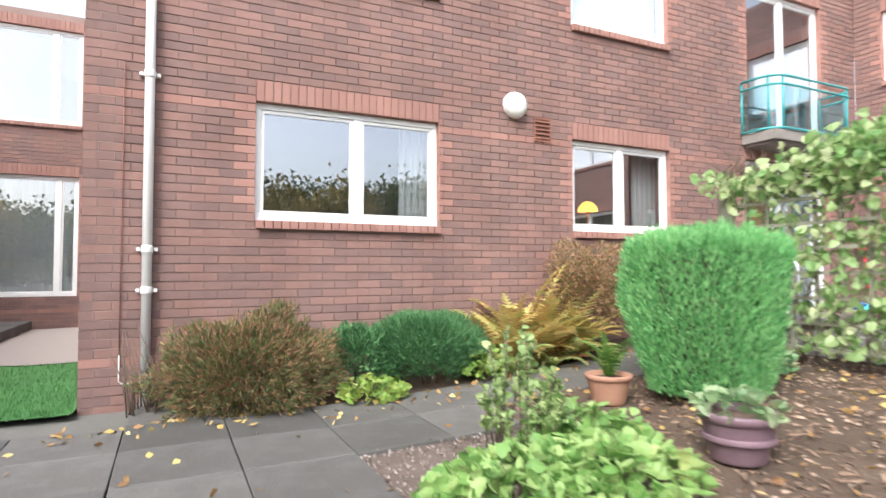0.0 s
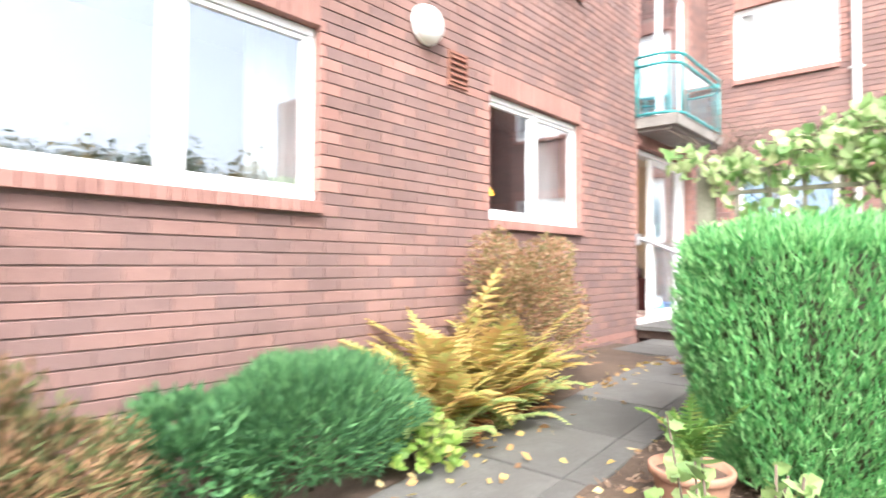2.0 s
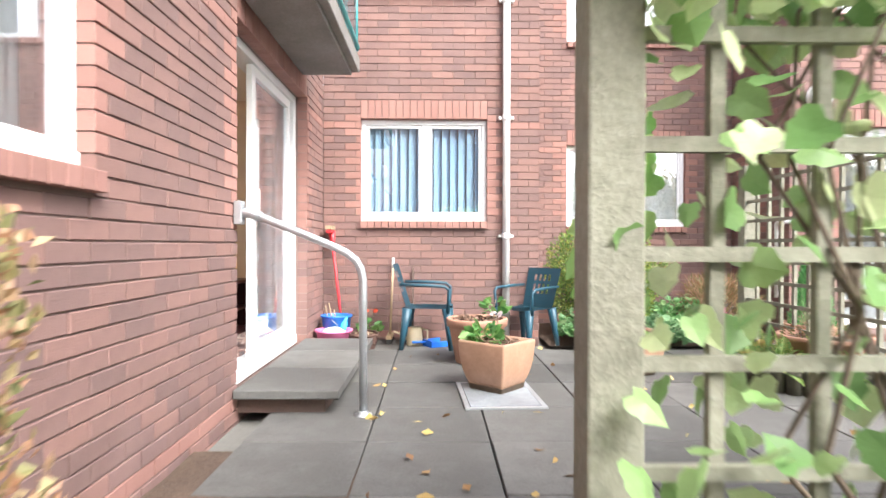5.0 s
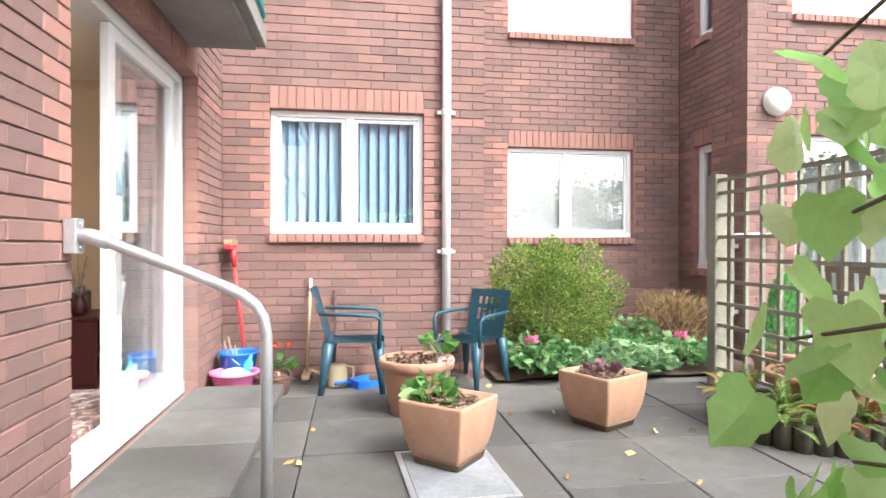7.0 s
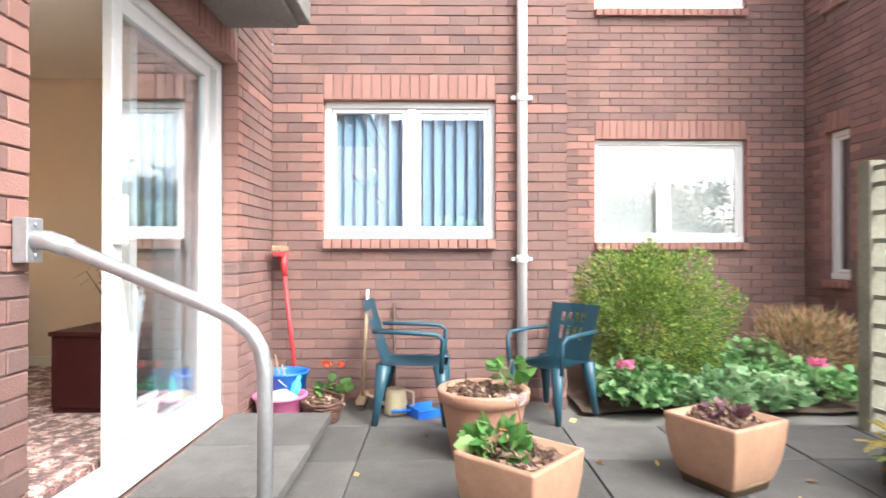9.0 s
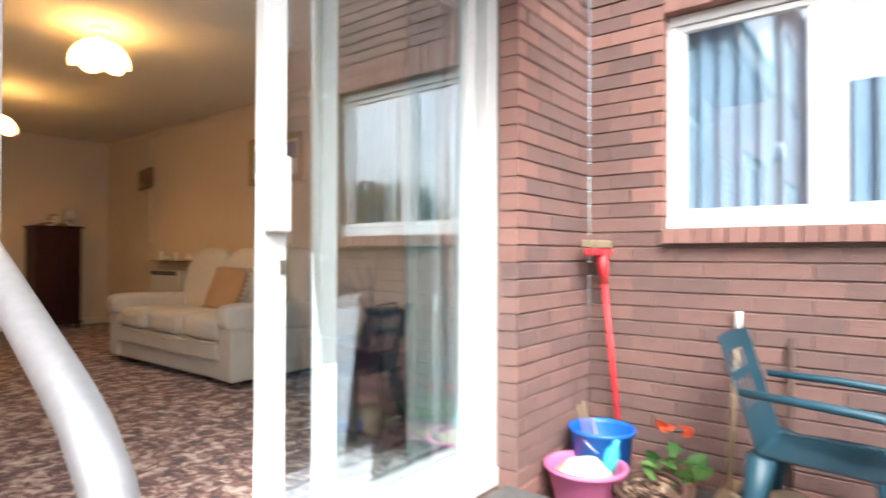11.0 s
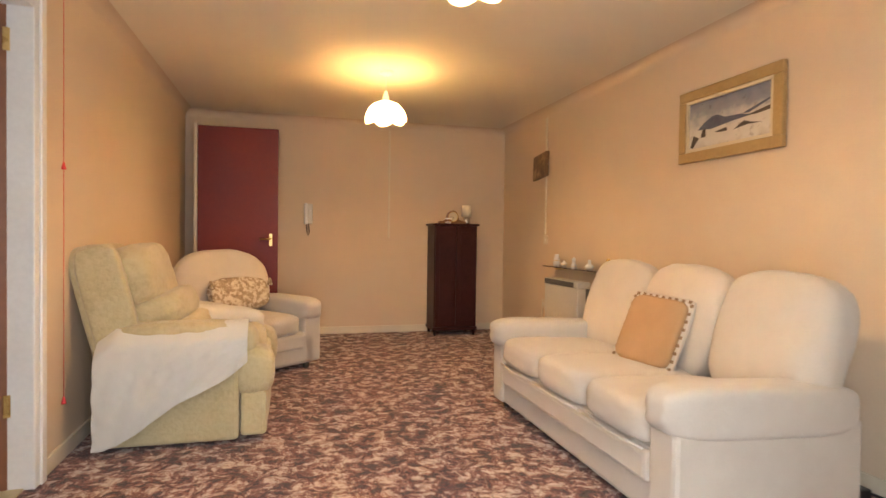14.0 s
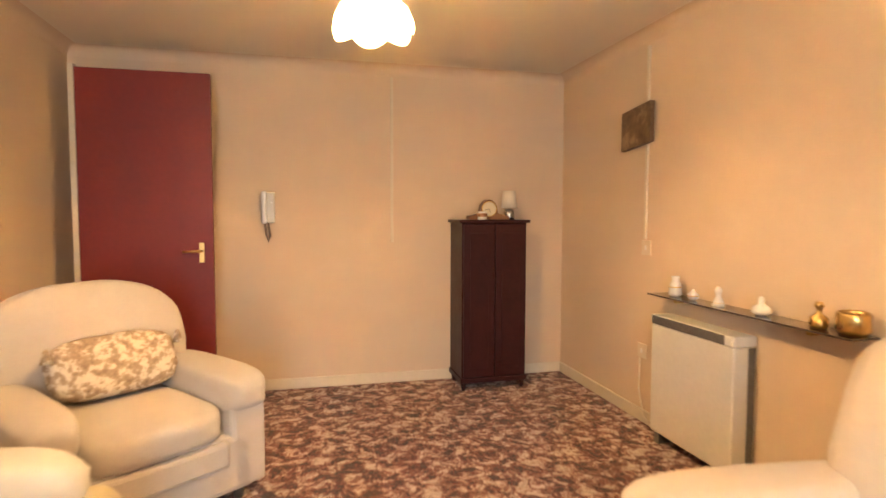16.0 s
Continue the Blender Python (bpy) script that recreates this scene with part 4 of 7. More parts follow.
for x, y, rad, n, sd in ((5.2, 4.14, (0.3, 0.24, 0.26), 420, 61), (4.8, 4.05, (0.3, 0.24, 0.2), 380, 62), (5.1, 3.85, (0.3, 0.26, 0.3), 380, 63)):
    leaf_mound("ivy_mound", x, y, rad, n, 0.06, IVY, "low variegated ivy mound at the trellis foot", sd, "ivy")

# short grass standing on the lawn
gr = np.random.default_rng(77)
n = 9000
gx, gy = gr.uniform(-3.2, X0 - 0.02, n), 5.72 + 2.6 * gr.uniform(0, 1, n) ** 1.6 - 0.1 * gr.uniform(0, 1, n) ** 4
pp = np.stack([gx, gy, np.array([ground_z(q) for q in gx]) - 0.02], 1)
dd = np.stack([gr.normal(scale=0.35, size=n), gr.normal(scale=0.35, size=n), np.ones(n)], 1)
v, f = blades(pp, dd, 0.05, 0.008, gr)
tagged(cloud("grass", v, f, leafy("turf blades", [(0.1, (0.04, 0.15, 0.04)), (0.5, (0.09, 0.26, 0.08)), (0.9, (0.17, 0.37, 0.13))], 0.6, 0.3), kind="stuff"), "bright green mown grass on the lawn strip", "grass")

# ---- trees beyond, as the windows mirror them ----
def tree(x, y, h, spread, material, seed):
    rng = np.random.default_rng(seed)
    ob = thing("tree", pose(x, y, ground_z(x) - 0.1), "broadleaf tree in thinning autumn leaf across the garden", "tree", "trees across the garden")
    r = random.Random(seed)
    part("trunk", tube([(0, 0, 0), (0.1, 0.05, h * 0.3), (0, 0.1, h * 0.6), (0.1, 0, h * 0.9)], [0.2, 0.16, 0.1, 0.03], 10), BARK, ob)
    pts = []
    for i in range(14):
        a, z = r.uniform(0, 6.28), h * r.uniform(0.3, 0.8)
        e = Vector((spread * r.uniform(0.5, 1) * math.cos(a), spread * r.uniform(0.5, 1) * math.sin(a), z + h * r.uniform(0.05, 0.25)))
        part("limb", tube([(0.05, 0.05, z * 0.85), e * 0.5 + Vector((0, 0, z * 0.5)), e], [0.06, 0.04, 0.012], 6), BARK, ob)
        pts.append(e)
    allp = np.concatenate([np.array(e) + rng.normal(scale=(0.55, 0.55, 0.45), size=(330, 3)) * spread / 2.2 for e in pts])
    v, f = blades(allp, rng.normal(size=allp.shape), 0.3, 0.2, rng)
    cloud("crown", v, f, material, ob, "stuff")


AUTUMN = leafy("autumn tree leaves", [(0.05, (0.1, 0.09, 0.03)), (0.5, (0.25, 0.2, 0.05)), (0.95, (0.36, 0.24, 0.06))], 0.6, 0.35)
TREEGREEN = leafy("dark tree leaves", [(0.05, (0.03, 0.05, 0.02)), (0.5, (0.06, 0.1, 0.03)), (0.95, (0.12, 0.16, 0.05))], 0.6, 0.3)
for i, (x, y, h, s) in enumerate(((-9, -13, 6.5, 2.6), (-5, -16, 7.5, 3), (-1, -14, 5.5, 2.5), (3, -17, 8, 3), (7, -15, 6, 2.6), (11, -18, 8, 3), (-13, -6, 7, 2.8), (-14, 1, 6.5, 2.6), (15, -13, 6.5, 2.6), (-12, 7, 7, 2.6), (-16, -22, 8, 3.2), (-11, -24, 9, 3.4), (-6, -23, 8, 3.2), (0, -25, 9, 3.4), (5, -23, 8, 3.2), (10, -26, 9, 3.4), (16, -22, 8, 3.2), (-20, -12, 8, 3.2), (-18, -3, 8, 3))):
    tree(x, y, h * 0.66, s * 0.85, (AUTUMN, TREEGREEN)[i % 2], 70 + i)
shrub("garden_hedge", 1.0, -10.5, (9.0, 0.9, 0.9), 9000, 0.16, 0.09, TREEGREEN, "long dark green garden hedge across the lawn", 0.3, seed=90, category="hedge")

# ---- patio things ----
PZ = ground_z(9)
BUFF = surface("buff glazed terracotta", [(0.2, (0.38, 0.215, 0.14)), (0.5, (0.5, 0.3, 0.2)), (0.85, (0.6, 0.385, 0.275))], 0.36, 40, 6, 0.08, stain=0.4)
TERRA = surface("terracotta", [(0.2, (0.36, 0.17, 0.11)), (0.5, (0.46, 0.25, 0.17)), (0.85, (0.55, 0.34, 0.25))], 0.8, 70, 3, 0.2, stain=0.3)
PURPLE = surface("dusty purple glaze", [(0.2, (0.13, 0.08, 0.1)), (0.8, (0.24, 0.16, 0.19))], 0.5, 60, 4, 0.1)
COMPOST = surface("leafy compost", [(0.25, (0.05, 0.035, 0.03)), (0.55, (0.16, 0.1, 0.075)), (0.8, (0.34, 0.26, 0.2))], 0.95, 35, 6, 1.0, dist=0.03)
PLASTIC = surface("dark teal plastic", [(0.3, (0.012, 0.058, 0.088)), (0.7, (0.022, 0.085, 0.122))], 0.45, 60, 3, 0.04)
GERANIUM = leafy("geranium leaves", [(0.1, (0.06, 0.19, 0.05)), (0.5, (0.13, 0.33, 0.08)), (0.9, (0.26, 0.42, 0.14))], 0.5, 0.35)
PETAL = leafy("pale petals", [(0.2, (0.75, 0.6, 0.62)), (0.8, (0.85, 0.78, 0.78))], 0.6, 0.4)
PINKPETAL = leafy("pink petals", [(0.2, (0.7, 0.12, 0.28)), (0.8, (0.8, 0.25, 0.42))], 0.6, 0.4)


def tapered_square(levels, wall=0.025, rnd=0.03):
    """A square vessel from (half width, z) levels, with rounded corners and an open, thick rim."""
    bm = bmesh.new()

    def ring(h, z):
        out = []
        r = min(rnd, h * 0.4)
        for cx, cy, a0 in ((1, 1, 0), (-1, 1, 90), (-1, -1, 180), (1, -1, 270)):
            for i in range(4):
                a = radians(a0 + 30 * i)
                out.append(bm.verts.new((cx * (h - r) + r * math.cos(a), cy * (h - r) + r * math.sin(a), z)))
        return out

    rings = [ring(h, z) for h, z in levels]
    top = levels[-1]
    rings.append(ring(top[0] - wall, top[1]))
    rings.append(ring(top[0] - wall - 0.01, top[1] - 0.05))
    for a, b in zip(rings, rings[1:]):
        for k in range(len(a)):
            bm.faces.new((a[k], a[(k + 1) % len(a)], b[(k + 1) % len(a)], b[k]))
    bm.faces.new(rings[0][::-1])
    bm.faces.new(rings[-1])
    for f in bm.faces:
        f.smooth = True
    return bm


def clumps(parent, n, r, h, z, size, material, seed, lob=True, name="leaves"):
    rng = np.random.default_rng(seed)
    q, a = r * rng.uniform(0, 1, n) ** 0.5, rng.uniform(0, 6.283, n)
    p = np.stack([q * np.cos(a), q * np.sin(a), z + h * rng.uniform(0.1, 1, n) * (1.15 - q / r * 0.6)], 1)
    d = np.stack([np.cos(a) * 0.8, np.sin(a) * 0.8, rng.uniform(-0.2, 0.9, n)], 1)
    v, f = lobed(p, d, size, rng, 0.08) if lob else blades(p, d, size, size * 0.35, rng)
    return cloud(name, v, f, material, parent, "stuff")


def soil_top(parent, r, z, seed, square=False):
    bm = bmesh.new()
    bmesh.ops.create_grid(bm, x_segments=16, y_segments=16, size=r) if square else bmesh.ops.create_circle(bm, cap_ends=True, segments=24, radius=r)
    if not square:
        bmesh.ops.subdivide_edges(bm, edges=bm.edges, cuts=2)
    for q in bm.verts:
        q.co.z = z + 0.012 * noise.noise(q.co * 22 + Vector((seed, 0, 0)))
    return part("compost", bm, COMPOST, parent)


def bark_bits(parent, n, r, z, seed):
    rng = np.random.default_rng(seed)
    q, a = r * rng.uniform(0, 1, n) ** 0.5, rng.uniform(0, 6.283, n)
    p = np.stack([q * np.cos(a), q * np.sin(a), np.full(n, z) + rng.uniform(0, 0.02, n)], 1)
    v, f = blades(p, rng.normal(size=(n, 3)) * (1, 1, 0.35), 0.045, 0.025, rng, 0.2)
    return cloud("dead_leaves", v, f, leafy("dead leaves", [(0.1, (0.08, 0.05, 0.035)), (0.5, (0.22, 0.13, 0.09)), (0.9, (0.42, 0.3, 0.22))], 0.8, 0.1), parent, "stuff")


def square_planter(x, y, rz, s, h, lift, label, seed, leaves):
    ob = thing("planter", pose(x, y, PZ + lift, 0, 0, rz), label, "planter", "square planters")
    part("pot", tapered_square([(s * 0.58, 0), (s * 0.7, h * 0.09), (s * 0.8, h * 0.22), (s * 0.9, h * 0.42), (s * 0.97, h * 0.7), (s, h - 0.012), (s * 0.995, h)], 0.022, 0.014), BUFF, ob)
    part("foot", tapered_square([(s * 0.5, -lift), (s * 0.5, 0.002)], 0.02, 0.02), CONCRETE, ob) if lift > 0.01 else None
    soil_top(ob, s - 0.03, h - 0.03, seed, True)
    bark_bits(ob, 160, s * 0.85, h - 0.025, seed)
    return ob


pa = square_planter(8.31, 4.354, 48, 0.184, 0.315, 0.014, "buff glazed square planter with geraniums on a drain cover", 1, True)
clumps(pa, 60, 0.11, 0.13, 0.28, 0.07, GERANIUM, 2).location = (0.09, 0.02, 0)
clumps(pa, 7, 0.04, 0.03, 0.36, 0.035, leafy("orange bloom", [(0.2, (0.7, 0.2, 0.05)), (0.8, (0.8, 0.35, 0.1))], 0.6, 0.3), 3, name="flower").location = (0.06, -0.06, 0)
part("flower_stalk", tube([(0.05, -0.12, 0.28), (0.1, -0.15, 0.4), (0.13, -0.17, 0.45)], 0.003, 5), BARK, pa)
clumps(pa, 14, 0.03, 0.03, 0.44, 0.035, PETAL, 4, name="flower").location = (0.13, -0.17, 0)
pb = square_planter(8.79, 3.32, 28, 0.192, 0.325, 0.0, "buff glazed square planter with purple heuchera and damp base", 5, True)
clumps(pb, 40, 0.1, 0.05, 0.32, 0.05, leafy("dark purple leaves", [(0.1, (0.06, 0.025, 0.04)), (0.5, (0.14, 0.06, 0.08)), (0.9, (0.26, 0.14, 0.13))], 0.5, 0.2), 6)
clumps(pb, 12, 0.06, 0.1, 0.32, 0.04, GOLDEN, 7, lob=False)
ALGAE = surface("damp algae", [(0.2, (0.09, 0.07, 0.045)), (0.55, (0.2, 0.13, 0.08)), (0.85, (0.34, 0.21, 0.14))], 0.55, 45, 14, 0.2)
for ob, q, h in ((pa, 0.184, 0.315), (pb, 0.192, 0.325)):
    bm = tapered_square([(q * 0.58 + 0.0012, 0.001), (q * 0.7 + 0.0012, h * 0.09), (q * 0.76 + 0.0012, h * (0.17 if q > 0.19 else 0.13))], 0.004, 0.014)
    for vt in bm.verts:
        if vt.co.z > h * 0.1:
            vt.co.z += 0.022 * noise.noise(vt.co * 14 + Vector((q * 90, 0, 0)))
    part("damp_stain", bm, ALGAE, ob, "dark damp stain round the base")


def round_pot(name, x, y, r, h, material, label, z=None, category="plant pot", parts=True):
    ob = thing(name, pose(x, y, PZ if z is None else z), label, category)
    part("pot", lathe([(r * 0.66, 0), (r * 0.7, 0.01), (r * 0.92, h * 0.8), (r * 0.93, h * 0.82), (r, h * 0.83), (r * 1.02, h * 0.97), (r, h), (r * 0.9, h), (r * 0.86, h - 0.05)], 32), material, ob)
    soil_top(ob, r * 0.88, h - 0.035, r * 50)
    return ob


pc = round_pot("flower_pot", 9.2, 4.42, 0.245, 0.36, TERRA, "large round terracotta pot with dead leaves and a geranium")
bark_bits(pc, 260, 0.21, 0.34, 9)
part("flower_stalk", tube([(0.06, -0.12, 0.32), (0.07, -0.16, 0.5)], 0.006, 5), BARK, pc)
clumps(pc, 26, 0.09, 0.2, 0.36, 0.08, GERANIUM, 10).location = (0.05, -0.15, 0)
pt = round_pot("flower_pot", 3.72, 3.92, 0.16, 0.2, TERRA, "small terracotta pot holding a green fern", ground_z(3.72) - 0.01)
fern("fern", 0, 0, 0.17, 13, 0.34, leafy("fresh fern", [(0.1, (0.1, 0.24, 0.05)), (0.6, (0.22, 0.4, 0.1)), (0.9, (0.4, 0.45, 0.14))], 0.6, 0.4), "", 44, parent=pt, steep=(20, 60))
pp_ = round_pot("flower_pot", 3.5, 2.75, 0.185, 0.24, PURPLE, "dusty purple glazed pot with trailing leaves", ground_z(3.5) - 0.01)
part("band", lathe([(0.169, 0.1), (0.172, 0.108), (0.172, 0.125), (0.17, 0.13)], 28), PURPLE, pp_)
clumps(pp_, 90, 0.2, 0.14, 0.21, 0.06, leafy("silvery leaves", [(0.1, (0.12, 0.22, 0.1)), (0.6, (0.28, 0.4, 0.2)), (0.9, (0.45, 0.52, 0.34))], 0.5, 0.35), 12)
for x, y in ((10.15, 3.35), (10.2, 1.95)):
    fl = thing("rose_bloom", pose(x, y, PZ), "single pink bloom on a thin stalk", "flower")
    part("flower_stalk", tube([(0, 0, 0), (0.02, 0, 0.28)], 0.004, 5), BARK, fl)
    clumps(fl, 18, 0.045, 0.05, 0.27, 0.05, PINKPETAL, 14, name="bloom")

cover = thing("drain_cover", pose(8.16, 4.36, PZ + 0.002, 0, 0, 3), "pale grey metal drain cover in the paving", "drain cover")
part("plate", boxes((-0.29, 0.29, -0.21, 0.21, 0.002, 0.012), bevel=0.003), surface("worn pale steel", [(0.25, (0.13, 0.14, 0.15)), (0.55, (0.26, 0.28, 0.3)), (0.85, (0.4, 0.42, 0.45))], 0.55, 45, 3, 0.3, stain=0.4), cover)
part("frame", boxes((-0.32, 0.32, -0.24, -0.212, 0, 0.01), (-0.32, 0.32, 0.212, 0.24, 0, 0.01), (-0.32, -0.292, -0.212, 0.212, 0, 0.01), (0.292, 0.32, -0.212, 0.212, 0, 0.01)), STEEL, cover)


def plastic_chair():
    ob = thing("garden_chair", pose(0, 0, 0), "dark teal moulded plastic garden armchair", "chair", "patio chairs")
    bm = bmesh.new()
    n = 8
    for j in range(n + 1):
        for i in range(n + 1):
            u, w = i / n * 2 - 1, j / n * 2 - 1
            bm.verts.new((0.235 * u * (1 - 0.06 * (w + 1)), 0.235 * w, 0.40 - 0.018 * (1 - u * u) * (1 - w * w) + (0.012 if w < -0.9 else 0) - 0.02 * max(0, -w) ** 4))
    bm.verts.ensure_lookup_table()
    for j in range(n):
        for i in range(n):
            a = j * (n + 1) + i
            bm.faces.new((bm.verts[a], bm.verts[a + 1], bm.verts[a + n + 2], bm.verts[a + n + 1]))
    bmesh.ops.solidify(bm, geom=bm.faces[:], thickness=-0.012)
    for f in bm.faces:
        f.smooth = True
    part("seat", bm, PLASTIC, ob)
    # backrest with a slotted panel
    def back_at(u, t):
        return (u * (0.2 + 0.02 * t), 0.2 + 0.13 * t + 0.02 * (1 - u * u), 0.4 + 0.42 * t)
    bm = bmesh.new()
    cols, rows_ = 14, 12
    grid = [[bm.verts.new(back_at(i / cols * 2 - 1, j / rows_)) for i in range(cols + 1)] for j in range(rows_ + 1)]
    for j in range(rows_):
        for i in range(cols):
            slot = 3 <= i <= cols - 4 and 4 <= j <= rows_ - 3 and (i % 2 == 1) and j != 7
            if not slot:
                bm.faces.new((grid[j][i], grid[j][i + 1], grid[j + 1][i + 1], grid[j + 1][i]))
    bmesh.ops.solidify(bm, geom=bm.faces[:], thickness=0.014)
    part("backrest", bm, PLASTIC, ob)
    for s in (-1, 1):
        part("arm", tube([(s * 0.24, -0.2, 0.36), (s * 0.255, -0.21, 0.58), (s * 0.26, -0.17, 0.615), (s * 0.255, 0.0, 0.625), (s * 0.235, 0.26, 0.63)], [0.018, 0.015, 0.016, 0.016, 0.014], 8), PLASTIC, ob)
        for y0, y1 in ((-0.19, -0.23), (0.19, 0.25)):
            part("leg", tube([(s * 0.2, y0, 0.4), (s * 0.215, (y0 + y1) / 2, 0.2), (s * 0.235, y1, 0.0)], [0.05, 0.034, 0.022], 8), PLASTIC, ob)
    return ob


chair = plastic_chair()
SMALL = Matrix.Diagonal((0.94, 0.94, 0.94, 1))
chair.matrix_basis = pose(9.92, 4.82, PZ, 0, 0, -3) @ SMALL
copy_thing(chair, pose(9.98, 3.9, PZ, 0, 0, -138) @ SMALL)

RED = surface("red plastic", [(0.3, (0.6, 0.03, 0.04)), (0.7, (0.72, 0.06, 0.07))], 0.4, 60, 3, 0.04)
BLUE = surface("blue plastic", [(0.3, (0.01, 0.12, 0.55)), (0.7, (0.02, 0.18, 0.7))], 0.35, 60, 3, 0.04)
PINK = surface("pink plastic", [(0.3, (0.72, 0.16, 0.36)), (0.7, (0.8, 0.24, 0.44))], 0.4, 60, 3, 0.04)
BRISTLE = surface("pale bristles", [(0.3, (0.28, 0.2, 0.12)), (0.7, (0.45, 0.36, 0.24))], 0.95, 120, 8, 0.8)
WOOD = surface("pale broom wood", [(0.3, (0.4, 0.28, 0.16)), (0.7, (0.55, 0.42, 0.27))], 0.6, 60, 5, 0.2)
broom = thing("broom", pose(10.22, 5.66, PZ), "red broom leaning head-up in the brick corner", "broom")
part("handle", tube([(0, 0, 0.0), (0.03, 0.12, 1.02)], [0.014, 0.014], 10), RED, broom)
part("collar", tube([(0.026, 0.105, 0.92), (0.032, 0.125, 1.08)], [0.017, 0.036], 10), RED, broom)
part("head", boxes((-0.11, 0.17, 0.1, 0.155, 1.06, 1.095), bevel=0.008), RED, broom)
part("bristles", boxes((-0.11, 0.17, 0.1, 0.165, 1.0955, 1.135), bevel=0.006), BRISTLE, broom)


def bucket(name, x, y, r, h, material, label, bail=True):
    ob = thing(name, pose(x, y, PZ), label, "bucket")
    part("body", lathe([(r * 0.75, 0), (r * 0.77, 0.008), (r * 0.98, h - 0.02), (r * 1.06, h - 0.016), (r * 1.06, h), (r * 0.98, h), (r * 0.94, h - 0.02), (r * 0.74, 0.02)], 28), material, ob)
    if bail:
        part("bail", tube([(r * 1.04 * math.cos(a), 0.02 + 0.1 * math.sin(a) * -1, h - 0.03 - 0.1 * abs(math.sin(a))) for a in [math.pi * i / 10 for i in range(11)]], 0.004, 6), STEEL, ob)
    return ob


bk = bucket("bucket", 10.05, 5.7, 0.142, 0.28, BLUE, "blue plastic bucket with wire handle beside the wall")
for k, (dx, dy) in enumerate(((-0.07, 0.05), (-0.03, 0.09), (-0.09, 0.0))):
    part("stick", tube([(dx + 0.05, dy - 0.04, 0.05), (dx, dy + 0.01, 0.40 - 0.03 * k)], 0.006, 6), BRISTLE, bk, "thin pale cane")
tub = bucket("bucket", 9.85, 5.69, 0.165, 0.17, PINK, "low pink plastic tub holding cleaning cloths", bail=False)
part("cloth", lathe([(0.1, 0.12), (0.11, 0.15), (0.06, 0.185), (0.01, 0.19)], 14, lambda a, i: 1 + 0.2 * math.sin(3 * a + i)), surface("pale cloth", [(0.3, (0.6, 0.52, 0.34)), (0.7, (0.72, 0.66, 0.5))], 0.95, 120, 6, 0.5), tub)
part("bottle", lathe([(0.03, 0.1), (0.032, 0.22), (0.014, 0.25), (0.014, 0.28)], 14), surface("turquoise plastic", [(0.3, (0.05, 0.5, 0.5)), (0.7, (0.08, 0.6, 0.6))], 0.4, 50, 3, 0.03), tub, m=pose(0.06, -0.03, 0, 14, 10, 0))
trug = thing("basket", pose(9.86, 5.42, PZ, 0, 0, 15), "dark woven willow basket full of dead stems", "basket")
WICKER = surface("dark wicker", [(0.25, (0.06, 0.03, 0.025)), (0.75, (0.17, 0.09, 0.065))], 0.8, 60, 10, 0.8)
for i in range(7):
    z = 0.012 + i * 0.02
    part("weave", tube([((0.16 + 0.006 * i) * math.cos(a), (0.1 + 0.005 * i) * math.sin(a), z + 0.003 * math.sin(9 * a + i * 3.14)) for a in [6.2832 * k / 36 for k in range(36)]], 0.011, 5, closed=True), WICKER, trug)
part("bottom", boxes((-0.13, 0.13, -0.07, 0.07, 0, 0.012)), WICKER, trug)
bark_bits(trug, 120, 0.13, 0.1, 33)
sp = round_pot("flower_pot", 10.1, 5.38, 0.085, 0.12, TERRA, "small terracotta pot with a drooping plant")
clumps(sp, 26, 0.1, 0.1, 0.1, 0.07, GERANIUM, 35)
part("flower_stalk", tube([(0, 0, 0.1), (0.0, -0.02, 0.3)], 0.004, 5), BARK, sp)
clumps(sp, 8, 0.05, 0.03, 0.3, 0.05, leafy("scarlet bloom", [(0.2, (0.65, 0.06, 0.03)), (0.8, (0.75, 0.15, 0.06))], 0.6, 0.3), 36, name="flower")
b2 = thing("broom", pose(10.19, 5.2, PZ), "pale wooden broom leaning on the brick wall", "broom")
part("handle", tube([(0, 0, 0.05), (0.095, -0.02, 0.72)], 0.011, 8), WOOD, b2)
part("grip", tube([(0.0945, -0.02, 0.715), (0.108, -0.023, 0.82)], 0.012, 8), WHITEPAINT, b2, "white plastic grip")
part("head", boxes((-0.14, 0.14, -0.03, 0.03, 0.04, 0.075), bevel=0.006), WOOD, b2)
part("bristles", boxes((-0.14, 0.14, -0.028, 0.028, 0.0, 0.0395)), surface("dark bristles", [(0.3, (0.03, 0.03, 0.03)), (0.7, (0.08, 0.075, 0.07))], 0.95, 120, 8, 0.8), b2)
st = thing("garden_stake", pose(10.22, 4.98, PZ), "thin dark iron stake leaning on the wall", "stake")
part("rod", tube([(0, 0, 0), (0.09, 0, 0.72)], 0.011, 8), surface("dark rusted iron", [(0.3, (0.05, 0.035, 0.03)), (0.7, (0.13, 0.08, 0.06))], 0.8, 60, 6, 0.3), st)
jug = thing("watering_can", pose(10.0, 4.95, PZ), "beige plastic watering jug standing on the paving", "watering can")
BEIGE = surface("beige plastic", [(0.3, (0.5, 0.42, 0.26)), (0.7, (0.6, 0.52, 0.36))], 0.5, 60, 3, 0.05)
part("body", lathe([(0.075, 0), (0.08, 0.01), (0.07, 0.14), (0.062, 0.17)], 20), BEIGE, jug)
part("handle", tube([(0, -0.06, 0.16), (0, -0.12, 0.14), (0, -0.12, 0.06), (0, -0.075, 0.03)], 0.009, 7), BEIGE, jug)
